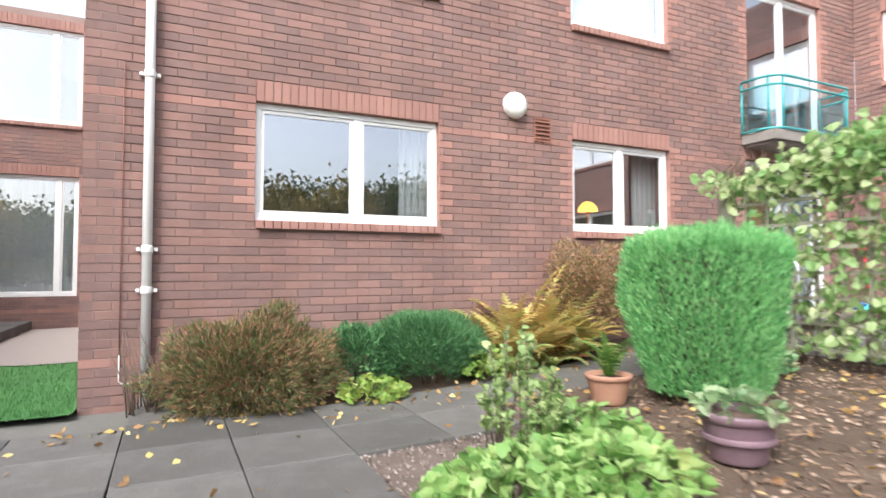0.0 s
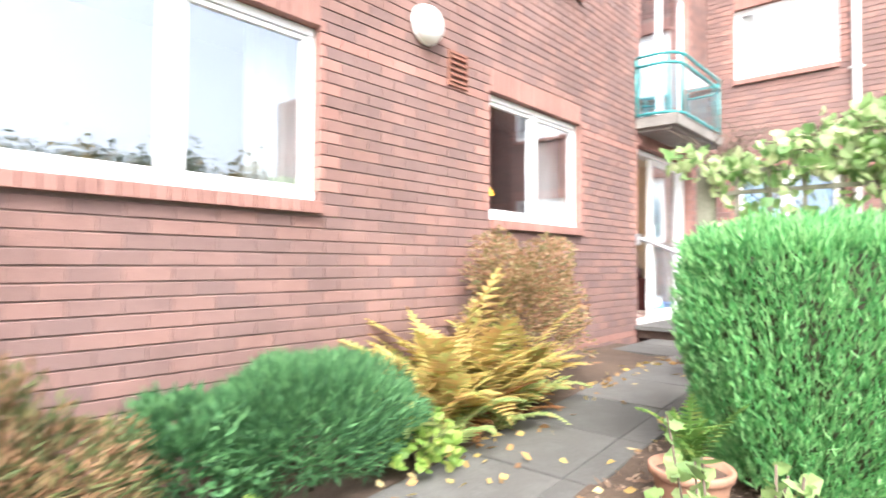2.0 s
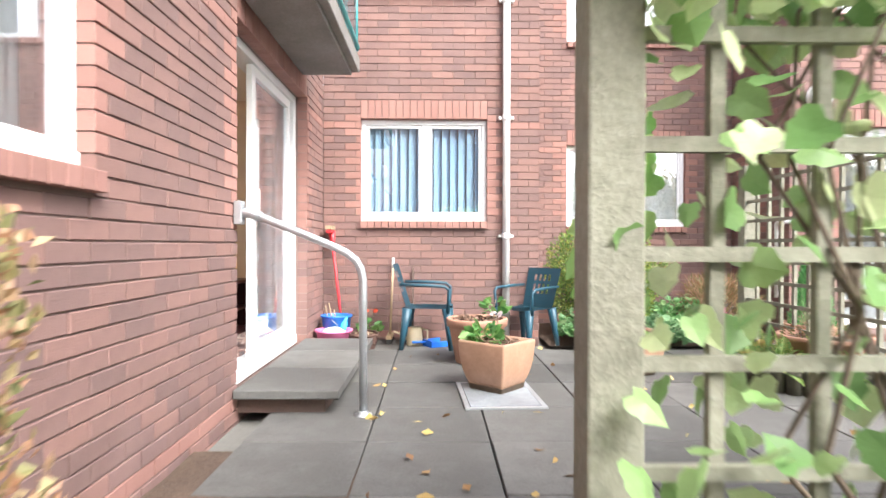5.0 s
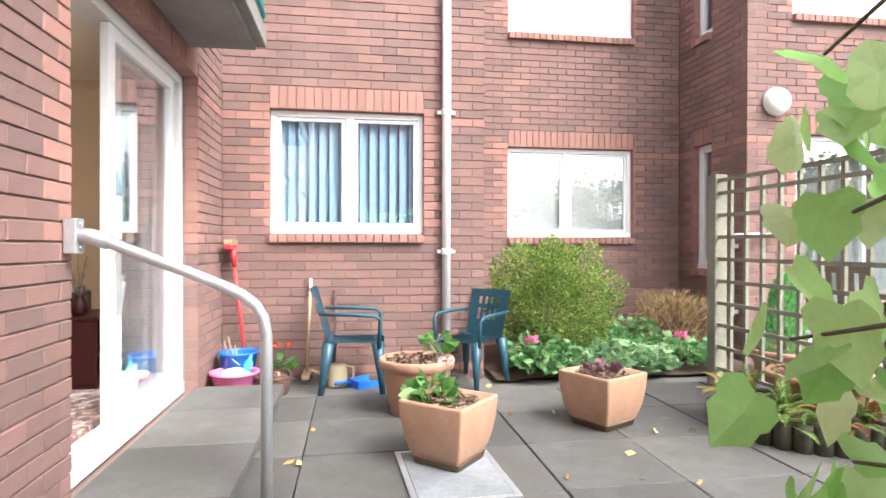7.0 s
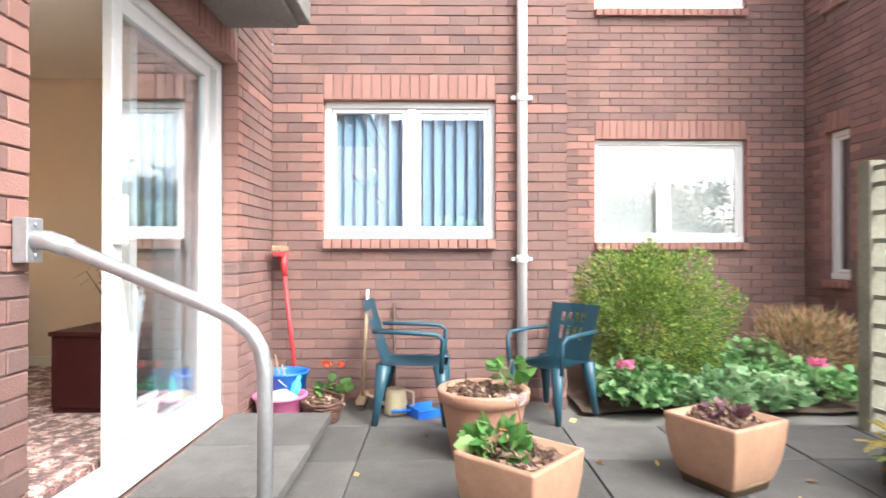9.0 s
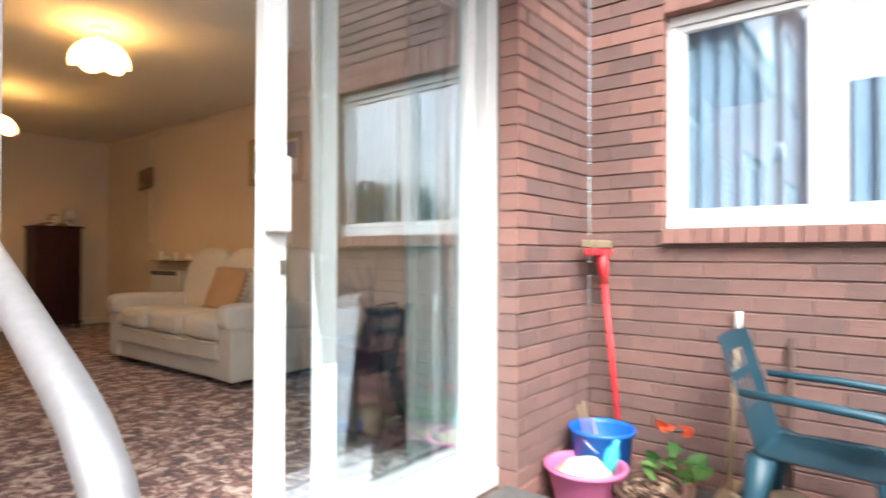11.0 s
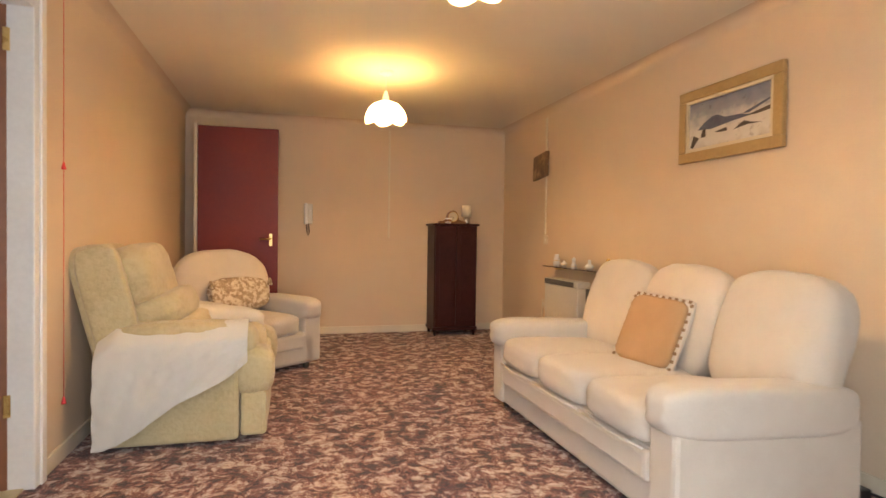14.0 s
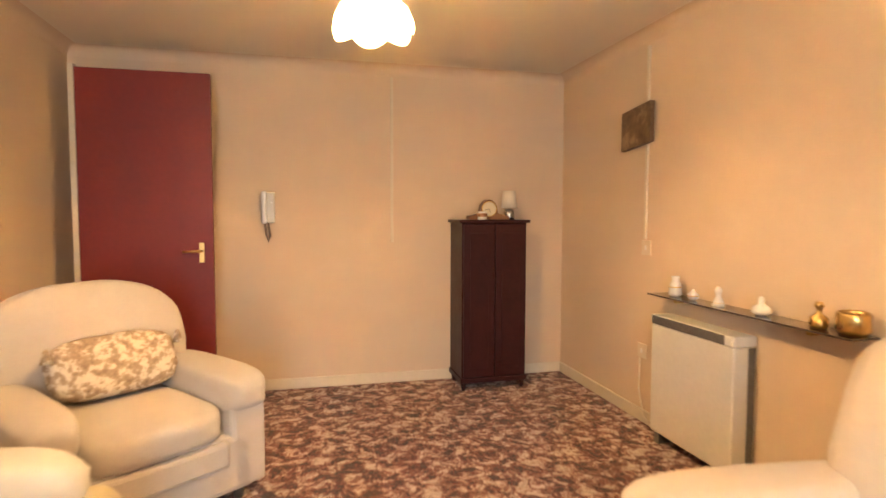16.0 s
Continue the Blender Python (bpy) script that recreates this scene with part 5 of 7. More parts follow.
part("spout", tube([(0, 0.06, 0.05), (0, 0.13, 0.1), (0, 0.2, 0.13)], [0.016, 0.012, 0.01], 8), BEIGE, jug)
pan = thing("dustpan", pose(9.98, 4.76, PZ, 0, 0, 30), "blue plastic dustpan lying on the paving", "dustpan")
part("tray", boxes((-0.11, 0.11, -0.12, 0.1, 0, 0.008), (-0.11, -0.103, -0.12, 0.1, 0.008, 0.05), (0.103, 0.11, -0.12, 0.1, 0.008, 0.05), (-0.11, 0.11, 0.093, 0.1, 0.008, 0.06)), BLUE, pan)
part("handle", tube([(0, 0.1, 0.04), (0, 0.24, 0.05)], 0.012, 8), BLUE, pan)

# log-edged fern bed in front of the far trellis
bed = thing("planter", pose(8.5, 2.22, PZ), "dark round log-edged planter overflowing with green ferns", "planter")
LOG = surface("dark mossy log", [(0.2, (0.035, 0.035, 0.025)), (0.6, (0.08, 0.075, 0.05)), (0.85, (0.15, 0.14, 0.09))], 0.95, 50, 7, 0.5)
for i in range(28):
    a = 6.2832 * i / 28
    part("log", lathe([(0.048, 0), (0.05, 0.13 + 0.012 * math.sin(i * 2.3)), (0.042, 0.145 + 0.012 * math.sin(i * 2.3))], 8), LOG, bed, m=pose(0.42 * math.cos(a), 0.4 * math.sin(a), 0.0, 0, 0, i * 40))
bm = bmesh.new()
bmesh.ops.create_circle(bm, cap_ends=True, segments=32, radius=1)
bmesh.ops.scale(bm, vec=(0.4, 0.38, 1), verts=bm.verts)
part("soil", bm, COMPOST, bed, m=pose(0, 0, 0.11))
FRESH = leafy("green ferns", [(0.1, (0.14, 0.27, 0.08)), (0.5, (0.3, 0.45, 0.15)), (0.9, (0.52, 0.48, 0.2))], 0.6, 0.45)
for i, (dx, dy) in enumerate(((0.24, 0.24), (0.05, 0.32), (-0.2, 0.28), (-0.34, 0.08), (0.34, 0.05), (-0.3, -0.16), (-0.05, 0.12))):
    fern("", dx, dy, 0.12, 7 + i % 3, 0.22 + 0.03 * (i % 4), FRESH, "", 55 + i, parent=bed, steep=(5, 65))
    fern("", dx * 1.1, dy * 1.1, 0.12, 3, 0.24, (FERNY, BROWNFERN)[i % 2], "", 155 + i, parent=bed, steep=(-20, 40))
for i in range(9):
    a = 0.35 * i - 0.2
    fern("", 0.36 * math.cos(a + 0.6), 0.34 * math.sin(a + 0.6), 0.13, 3 + (i * 5) % 3, 0.17 + 0.035 * (i * 7 % 4), (FRESH, FERNY, FRESH)[i % 3], "", 80 + i, parent=bed, spread=2.4, a0=a - 0.5, steep=(-35, 35))
bowl = round_pot("flower_pot", 8.55, 2.02, 0.3, 0.2, TERRA, "wide terracotta bowl standing among ferns", PZ + 0.12)
clumps(bowl, 260, 0.27, 0.12, 0.16, 0.04, HEATH, 57, lob=False)
cp = round_pot("flower_pot", 9.62, 1.4, 0.25, 0.26, TERRA, "terracotta pot with a small upright conifer")
rngc = np.random.default_rng(58)
q, a = rngc.uniform(0, 1, 2600), rngc.uniform(0, 6.283, 2600)
r = 0.17 * (1 - q) ** 0.6 * rngc.uniform(0.75, 1.05, 2600)
v, f = blades(np.stack([r * np.cos(a), r * np.sin(a), 0.22 + 0.62 * q], 1), np.stack([0.5 * np.cos(a), 0.5 * np.sin(a), np.ones(2600)], 1), 0.06, 0.014, rngc)
cloud("crown", v, f, GREEN, cp, "stuff")
part("trunk", tube([(0, 0, 0.17), (0, 0, 0.7)], [0.03, 0.006], 8), BARK, cp)

# wooden garden furniture on the far terrace
TEAK = surface("weathered brown garden timber", [(0.2, (0.12, 0.085, 0.065)), (0.55, (0.2, 0.145, 0.115)), (0.85, (0.3, 0.23, 0.185))], 0.8, 50, 5, 0.3)


def slatted_chair():
    ob = thing("wooden_garden_chair", pose(0, 0, 0), "brown slatted wooden garden armchair on the terrace", "chair", "terrace chairs")
    for i in range(6):
        part("seat_slat", boxes((-0.24, 0.24, -0.24 + i * 0.08, -0.175 + i * 0.08, 0.42, 0.44), bevel=0.004), TEAK, ob)
    for i in range(6):
        part("back_slat", boxes((-0.21 + i * 0.075, -0.165 + i * 0.075, -0.01, 0.01, 0.0, 0.42), bevel=0.003), TEAK, ob, m=pose(0, 0.255, 0.47, -12, 0, 0))
    part("top_rail", boxes((-0.25, 0.25, -0.015, 0.015, 0.42, 0.48), bevel=0.008), TEAK, ob, m=pose(0, 0.255, 0.47, -12, 0, 0))
    for s_ in (-1, 1):
        part("arm", boxes((s_ * 0.26 - 0.03, s_ * 0.26 + 0.03, -0.27, 0.28, 0.64, 0.665), bevel=0.006), TEAK, ob)
        part("leg", boxes((s_ * 0.26 - 0.022, s_ * 0.26 + 0.022, -0.25, -0.205, 0, 0.64), bevel=0.004), TEAK, ob)
        part("leg", boxes((s_ * 0.26 - 0.022, s_ * 0.26 + 0.022, 0.22, 0.265, 0, 0.64), bevel=0.004), TEAK, ob)
        part("side_rail", boxes((s_ * 0.26 - 0.012, s_ * 0.26 + 0.012, -0.205, 0.22, 0.36, 0.42), bevel=0.004), TEAK, ob)
    return ob


terrace_chair = slatted_chair()
terrace_chair.matrix_basis = pose(9.75, 0.72, PZ, 0, 0, 35)
copy_thing(terrace_chair, pose(9.0, 0.2, PZ, 0, 0, 150))
table = thing("garden_table", pose(9.5, 0.15, PZ), "small brown slatted wooden garden table", "table")
for i in range(7):
    part("tabletop_slat", boxes((-0.35 + i * 0.101, -0.26 + i * 0.101, -0.35, 0.35, 0.68, 0.7), bevel=0.004), TEAK, table)
for sx in (-1, 1):
    part("apron", boxes((-0.33, 0.33, sx * 0.3 - 0.012, sx * 0.3 + 0.012, 0.62, 0.679), bevel=0.003), TEAK, table)
    for sy in (-1, 1):
        part("leg", boxes((sx * 0.3 - 0.022, sx * 0.3 + 0.022, sy * 0.3 - 0.04, sy * 0.3 - 0.0125, 0, 0.62), bevel=0.004), TEAK, table)
grab = thing("handrail", pose(0, 0, 0), "white tubular grab rail at the wing corner", "handrail")
part("bar", tube([(10.73, 1.06, 0.3), (10.73, 1.06, 1.06), (10.71, 1.07, 1.1), (10.66, 1.07, 1.11), (10.56, 1.07, 1.11), (10.53, 1.03, 1.11), (10.53, 0.7, 1.11)], 0.02, 10), WHITEPAINT, grab)
for q in ((10.73, 1.03, 0.34), (10.73, 1.03, 1.0)):
    part("bracket", boxes((q[0] - 0.02, q[0] + 0.02, q[1] - 0.028, q[1] + 0.03, q[2] - 0.02, q[2] + 0.02), bevel=0.004), WHITEPAINT, grab)
part("bracket", boxes((10.53, 10.598, 0.74, 0.78, 1.09, 1.13), bevel=0.004), WHITEPAINT, grab)

# fallen leaves on the paving and beds
lr = np.random.default_rng(60)
spots = np.concatenate([np.stack([lr.uniform(0.2, 6.5, 170), 5.15 - np.abs(lr.normal(scale=0.28, size=170))], 1), np.stack([lr.uniform(3.1, 6.2, 260), lr.uniform(1.5, 4.4, 260)], 1), np.stack([lr.uniform(6.5, 10, 60), lr.uniform(2.6, 5.2, 60)], 1), np.stack([lr.uniform(0, 3, 60), lr.uniform(2.5, 5, 60)], 1)])
pz = np.array([ground_z(x) + 0.012 for x in spots[:, 0]])
v, f = blades(np.column_stack([spots, pz]), lr.normal(size=(len(spots), 3)) * (1, 1, 0.12), 0.06, 0.04, lr, 0.08)
tagged(cloud("fallen_leaves", v, f, leafy("fallen leaves", [(0.1, (0.2, 0.1, 0.05)), (0.4, (0.42, 0.25, 0.1)), (0.7, (0.55, 0.42, 0.14)), (0.95, (0.6, 0.52, 0.34))], 0.8, 0.15)), "scattered yellow and brown fallen leaves", "leaves", kind="stuff")
n = 2600
gx, gy = lr.uniform(1.85, 3.2, n), lr.uniform(2.2, 4.0, n)
v, f = blades(np.stack([gx, gy, np.array([ground_z(x) for x in gx]) - 0.018], 1), lr.normal(size=(n, 3)) * (1, 1, 0.5), 0.028, 0.02, lr, 0.35)
tagged(cloud("gravel", v, f, GRAVEL), "loose pinkish gravel chippings", "gravel", kind="stuff")
n = 3800
gx, gy = lr.uniform(3.05, 6.35, n), lr.uniform(1.2, 4.35, n)
v, f = blades(np.stack([gx, gy, np.array([ground_z(x) for x in gx]) - 0.008 + 0.02 * np.array([noise.noise((x * 3, y * 3, 0.5)) for x, y in zip(gx, gy)])], 1), lr.normal(size=(n, 3)) * (1, 1, 0.3), 0.055, 0.02, lr, 0.2)
tagged(cloud("bark_chips", v, f, leafy("bark chips", [(0.1, (0.1, 0.06, 0.04)), (0.5, (0.26, 0.17, 0.12)), (0.9, (0.45, 0.34, 0.27))], 0.9, 0.0)), "loose brown bark chips on the bed", "bark chips", kind="stuff")

# stems and cable at the pipe foot
cable = thing("cable", pose(0.62, MW - 0.012, 0), "thin brown cable clipped down the brick wall", "cable")
part("wire", tube([(0, 0, 2.3), (0, 0, 0.02)], 0.004, 6), CLAY, cable)
part("end_loop", tube([(0, 0, 0.02), (0.0, 0, -0.18), (0.02, 0, -0.2), (0.17, 0, -0.2)], 0.005, 6), WHITEPAINT, cable)

# ---- behind the windows ----
NET = leafy("pale curtain cloth", [(0.2, (0.62, 0.64, 0.66)), (0.8, (0.74, 0.76, 0.78))], 0.9, 0.45)


def curtain(name, x, y, rz, w, z0, z1, material, label, waves=6, amp=0.03, gather=0.0):
    ob = thing(name, pose(x, y, 0, 0, 0, rz), label, "curtain")
    bm = bmesh.new()
    n, m_ = waves * 6, 8
    g = []
    for j in range(m_ + 1):
        t = j / m_
        row = []
        for i in range(n + 1):
            u = i / n
            squeeze = 1 - gather * math.sin(math.pi * min(1, t * 1.2)) ** 2
            row.append(bm.verts.new((w * u * squeeze, amp * math.sin(u * waves * 6.283) * (0.6 + 0.4 * math.sin(t * 3 + u * 4)), z1 - (z1 - z0) * t)))
        g.append(row)
    for j in range(m_):
        for i in range(n):
            bm.faces.new((g[j][i], g[j][i + 1], g[j + 1][i + 1], g[j + 1][i]))
    for f in bm.faces:
        f.smooth = True
    part("cloth", bm, material, ob)
    return ob


curtain("curtain", 3.02, 6.16, 0, 0.36, SILL - 0.05, HEAD, NET, "pale net curtain drawn to one side of the window", 5)
curtain("curtain", 4.9, 6.16, 0, 0.3, SILL - 0.05, HEAD, NET, "pale net curtain drawn to one side of the window", 5, gather=0.4)
curtain("curtain", 6.1, 6.16, 0, 0.42, SILL - 0.05, HEAD, NET, "pale net curtain drawn to one side of the window", 5)
BLIND = leafy("pale blue blind slats", [(0.2, (0.46, 0.69, 0.92)), (0.8, (0.55, 0.76, 0.94))], 0.7, 0.1)
blind = thing("vertical_blind", pose(W3X + 0.15, 5.47, 0), "pale blue vertical slat blind half open", "blind")
part("headrail", boxes((-0.02, 0.02, -1.2, 0.0, HEAD - 0.05, HEAD - 0.01)), WHITEPAINT, blind)
for i in range(14):
    part("slat", boxes((-0.045, 0.045, -0.0008, 0.0008, SILL + 0.02, HEAD - 0.06)), BLIND, blind, m=pose(-0.005, -0.05 - i * 0.085, 0, 0, 0, 124))
ROLLER = leafy("white blind and sky sheet", [(0.2, (0.84, 0.85, 0.86)), (0.8, (0.88, 0.89, 0.9))], 0.8, 0.2)
# in the upper windows the white sheets stand in for mirrored sky
for x, y, w, z0, z1, rz in ((W4X + 0.125, 3.1, 1.52, SILL, HEAD, -90), (W3X + 0.125, 5.5, 1.27, 3.42, 4.45, -90), (W4X + 0.125, 3.1, 1.52, 3.42, 4.45, -90), (4.98, MW + 0.2, 1.48, 3.42, 4.45, 0), (W4X - 0.3, y4 - 0.2, 0.33, 0.75, HEAD, 180), (W4X - 0.3, y4 - 0.2, 0.33, 3.32, 4.45, 180), (WX + 0.125, 0.5, 1.8, 3.32, 4.45, -90)):
    rb = thing("roller_blind", pose(x, y, 0, 0, 0, rz), "white sheet behind the window, as blind or mirrored sky", "blind", "white blinds")
    part("cloth", boxes((0.01, w - 0.01, 0, 0.002, z0 + 0.01, z1 - 0.05)), ROLLER, rb)
    part("tube", tube([(0.01, 0.01, z1 - 0.03), (w - 0.01, 0.01, z1 - 0.03)], 0.018, 10), WHITEPAINT, rb)
# pale sheet added for the bright interior behind the far glazed doors
curtain("curtain", -3.75, 13.6, 0, 3.2, 0.25, 2.4, NET, "long pale sheet added to lighten the far glazed doors", 18, 0.03)
curtain("curtain", WX + 0.3, 0.42, -90, 1.75, 0.05, HEAD, NET, "long pale curtain drawn inside the glazed doors", 16)

# ---- paving ----
pave = tagged(new("pavement"), "grey concrete paving slabs laid in a grid", "pavement", kind="structure")


def slab_mesh(w, d, t=0.05, b=0.005):
    bm = boxes((0.004, w - 0.004, 0.004, d - 0.004, -t, 0), bevel=b)
    me = bpy.data.meshes.new("slab")
    bm.to_mesh(me)
    bm.free()
    me.materials.append(SLAB)
    return me


SLABS = {}
prng = random.Random(8)


def lay(x, y, w, d):
    key = (round(w, 3), round(d, 3))
    if key not in SLABS:
        SLABS[key] = slab_mesh(w, d)
    ob = new("paving_slab", SLABS[key])
    ob.parent = pave
    z0, z1 = ground_z(x), ground_z(x + w)
    ob.matrix_basis = pose(x, y, z0 + prng.uniform(-0.003, 0.003), prng.uniform(-0.25, 0.25), -math.degrees(math.atan2(z1 - z0, w)), prng.uniform(-0.25, 0.25))


rows = [5.09 - 0.6 * k for k in range(1, 15)]
x = 7.91 - 0.6 * 17
while x < 10.3:
    for k, y in enumerate(rows):
        cx, cy = x + 0.3, y + 0.3
        if 3.1 < cx < 6.3 and cy < 4.4 or 1.9 < cx < 3.2 and 2.3 < cy < 4.0 or x < -2.6 or y < -1.2 and x > 3 or cx > 10 and cy < 3.7 or y < -2:
            continue
        lay(x, y, 0.6, 0.6)
    x += 0.6
x = 7.91 - 0.6 * 12
while x < 1.0:
    lay(x, 5.09, 0.6, 0.6)
    x += 0.6
x = 3.11
while x < 6.2:
    lay(x, 4.33, 0.6, 0.16)
    x += 0.6
x = 6.71
while x < 10.3:
    lay(x, 5.09, 0.6, 0.6)
    x += 0.6

# ---- living room ----
def carpet_material():
    m, n, l, p = graph("floral carpet")
    co = n.new("ShaderNodeTexCoord").outputs["Object"]
    warp = n.new("ShaderNodeTexNoise")
    warp.inputs["Scale"].default_value, warp.inputs["Detail"].default_value = 9.0, 2.0
    l.new(co, warp.inputs["Vector"])
    mv = mixed(n, l, co, warp.outputs["Color"], 0.12, "ADD")
    vo = n.new("ShaderNodeTexVoronoi")
    vo.inputs["Scale"].default_value = 9.0
    l.new(mv, vo.inputs["Vector"])
    v2 = n.new("ShaderNodeTexVoronoi")
    v2.feature = "DISTANCE_TO_EDGE"
    v2.inputs["Scale"].default_value = 15.0
    l.new(mv, v2.inputs["Vector"])
    ground = ramp(n, l, noise_tex(n, l, mv, 14, 8, 0.8), [(0.43, (0.022, 0.008, 0.008)), (0.465, (0.12, 0.022, 0.018)), (0.505, (0.26, 0.065, 0.042)), (0.53, (0.5, 0.33, 0.26)), (0.58, (0.74, 0.62, 0.53))])
    flower = ramp(n, l, vo.outputs["Distance"], [(0.12, (0.24, 0.05, 0.04)), (0.28, (0.5, 0.33, 0.27)), (0.38, (0.06, 0.02, 0.018)), (0.6, (0.26, 0.14, 0.11))])
    c = mixed(n, l, ground, flower, 0.1)
    scroll = ramp(n, l, v2.outputs["Distance"], [(0.02, (0.28, 0.16, 0.13)), (0.1, (1, 1, 1))])
    c = mixed(n, l, c, scroll, 0.45, "MULTIPLY")
    pile = noise_tex(n, l, co, 260, 3)
    c = mixed(n, l, c, ramp(n, l, pile, [(0.3, (0.7, 0.7, 0.7)), (0.7, (1, 1, 1))]), 0.6, "MULTIPLY")
    l.new(c, p.inputs["Base Color"])
    p.inputs["Roughness"].default_value = 0.97
    p.inputs["Sheen Weight"].default_value = 0.2
    b = n.new("ShaderNodeBump")
    b.inputs["Strength"].default_value, b.inputs["Distance"].default_value = 0.6, 0.006
    l.new(pile, b.inputs["Height"])
    l.new(b.outputs[0], p.inputs["Normal"])
    return m


tagged(part("floor", boxes((RX0 - 0.02, RX1, RY0 - 0.0, RY1, FLOOR - 0.1, FLOOR)), carpet_material()), "maroon, pink and cream floral patterned carpet", "carpet", kind="structure")
SKIRT = surface("cream gloss woodwork", [(0.3, (0.68, 0.6, 0.47)), (0.7, (0.74, 0.66, 0.53))], 0.4, 40, 3, 0.04)
for specs in (((RX0 + 0.002, RX1 - 0.002, RY1 - 0.015, RY1, FLOOR, FLOOR + 0.075),), ((RX1 - 0.015, RX1, RY0 + 0.02, RY1 - 0.016, FLOOR, FLOOR + 0.075),), ((RX0, RX0 + 0.015, RY0 + 0.02, KY0 - 0.075, FLOOR, FLOOR + 0.075), (RX0, RX0 + 0.015, KY1 + 0.075, RY1 - 0.016, FLOOR, FLOOR + 0.075))):
    tagged(part("baseboard", boxes(*specs, bevel=0.004), SKIRT), "low cream painted skirting board", "skirting", kind="structure")

# pendant lamps
SHADEGLASS, sn, sl, sp_ = graph("lit scalloped lamp shade")
sco = sn.new("ShaderNodeTexCoord").outputs["Object"]
sl.new(ramp(sn, sl, noise_tex(sn, sl, sco, 30, 3), [(0.3, (0.82, 0.74, 0.55)), (0.7, (0.9, 0.84, 0.68))]), sp_.inputs["Base Color"])
sp_.inputs["Emission Color"].default_value = (1.0, 0.74, 0.34, 1)
sp_.inputs["Emission Strength"].default_value = 1.6
sp_.inputs["Roughness"].default_value = 0.4
str_, smx = sn.new("ShaderNodeBsdfTranslucent"), sn.new("ShaderNodeMixShader")
str_.inputs["Color"].default_value = (0.95, 0.85, 0.66, 1)
smx.inputs[0].default_value = 0.55
sl.new(sp_.outputs[0], smx.inputs[1])
sl.new(str_.outputs[0], smx.inputs[2])
sl.new(smx.outputs[0], sn["Material Output"].inputs["Surface"])
BRASS = surface("brass", [(0.3, (0.55, 0.36, 0.12)), (0.7, (0.75, 0.55, 0.24))], 0.3, 60, 4, 0.04, metal=1.0)
LAMP_W = 4.2


def pendant(x, y, bottom, r):
    ob = thing("pendant_lamp", pose(x, y, bottom), "lit scalloped cream glass pendant lamp on a cord", "pendant lamp", "ceiling pendants")
    h = r * 1.02
    prof = [(r * 1.0, -0.004), (r * 1.03, 0.02), (r * 1.0, h * 0.3), (r * 0.86, h * 0.6), (r * 0.6, h * 0.85), (r * 0.3, h * 0.97), (r * 0.2, h)]
    bm = bmesh.new()
    n, rings = 48, []
    for i, (q, z) in enumerate(prof):
        t = 1 - i / (len(prof) - 1)
        ring = []
        for k in range(n):
            a = 6.2832 * k / n
            petal = abs(math.sin(3 * a))
            ring.append(bm.verts.new((q * (1 - 0.1 * t * (1 - petal)) * math.cos(a), q * (1 - 0.1 * t * (1 - petal)) * math.sin(a), z + 0.028 * t * t * (1 - petal))))
        rings.append(ring)
    for a, b in zip(rings, rings[1:]):
        for k in range(n):
            bm.faces.new((a[k], a[(k + 1) % n], b[(k + 1) % n], b[k]))
    bmesh.ops.solidify(bm, geom=bm.faces[:], thickness=0.004)
    for f in bm.faces:
        f.smooth = True
    part("shade", bm, SHADEGLASS, ob)
    part("cord", tube([(0, 0, h + 0.06), (0, 0, CEIL - bottom - 0.02)], 0.004, 8), WHITEPAINT, ob)
    part("holder", lathe([(0.012, h + 0.075), (0.026, h + 0.02), (0.026, h - 0.05), (0.018, h - 0.055)], 16), WHITEPAINT, ob)
    part("ceiling_rose", lathe([(0.02, CEIL - bottom - 0.035), (0.05, CEIL - bottom - 0.02), (0.055, CEIL - bottom - 0.001)], 20), WHITEPAINT, ob)
    for k in range(3):
        a = 2.0944 * k
        part("shade_ring_arm", tube([(0.02 * math.cos(a), 0.02 * math.sin(a), h - 0.01), (r * 0.23 * math.cos(a), r * 0.23 * math.sin(a), h - 0.004)], 0.006, 6), BRASS, ob)
    bulb = part("bulb", lathe([(0.012, h - 0.06), (0.03, h - 0.1), (0.028, h - 0.125), (0.01, h - 0.14)], 16), SHADEGLASS, ob)
    bulb.visible_shadow = False
    lamp = new("pendant_light", bpy.data.lights.new("pendant_light", "POINT"))
    lamp.data.energy, lamp.data.color, lamp.data.shadow_soft_size = LAMP_W, (1.0, 0.615, 0.305), 0.03
    lamp.location = (x, y, bottom + h - 0.1)


pendant(9.03, 8.52, 2.125, 0.165)
pendant(9.03, 10.6, 1.99, 0.155)

# upholstery
def puff(sx, sy, sz, p=5.0, cuts=9, wrinkle=0.0, seed=0.0):
    """A rounded, stuffed block of that size round the origin."""
    bm = bmesh.new()
    bmesh.ops.create_cube(bm, size=2)
    bmesh.ops.subdivide_edges(bm, edges=bm.edges[:], cuts=cuts, use_grid_fill=True)
    for q in bm.verts:
        c = q.co
        k = (abs(c.x) ** p + abs(c.y) ** p + abs(c.z) ** p) ** (1 / p)
        c = c / k
        w = 1 + wrinkle * (noise.noise((c.x * 3 + seed, c.y * 3, c.z * 3)) + 0.45 * noise.noise((c.x * 7, c.y * 4 + seed, c.z * 8)))
        q.co = Vector((c.x * sx / 2, c.y * sy / 2, c.z * sz / 2)) * w
    for f in bm.faces:
        f.smooth = True
    return bm


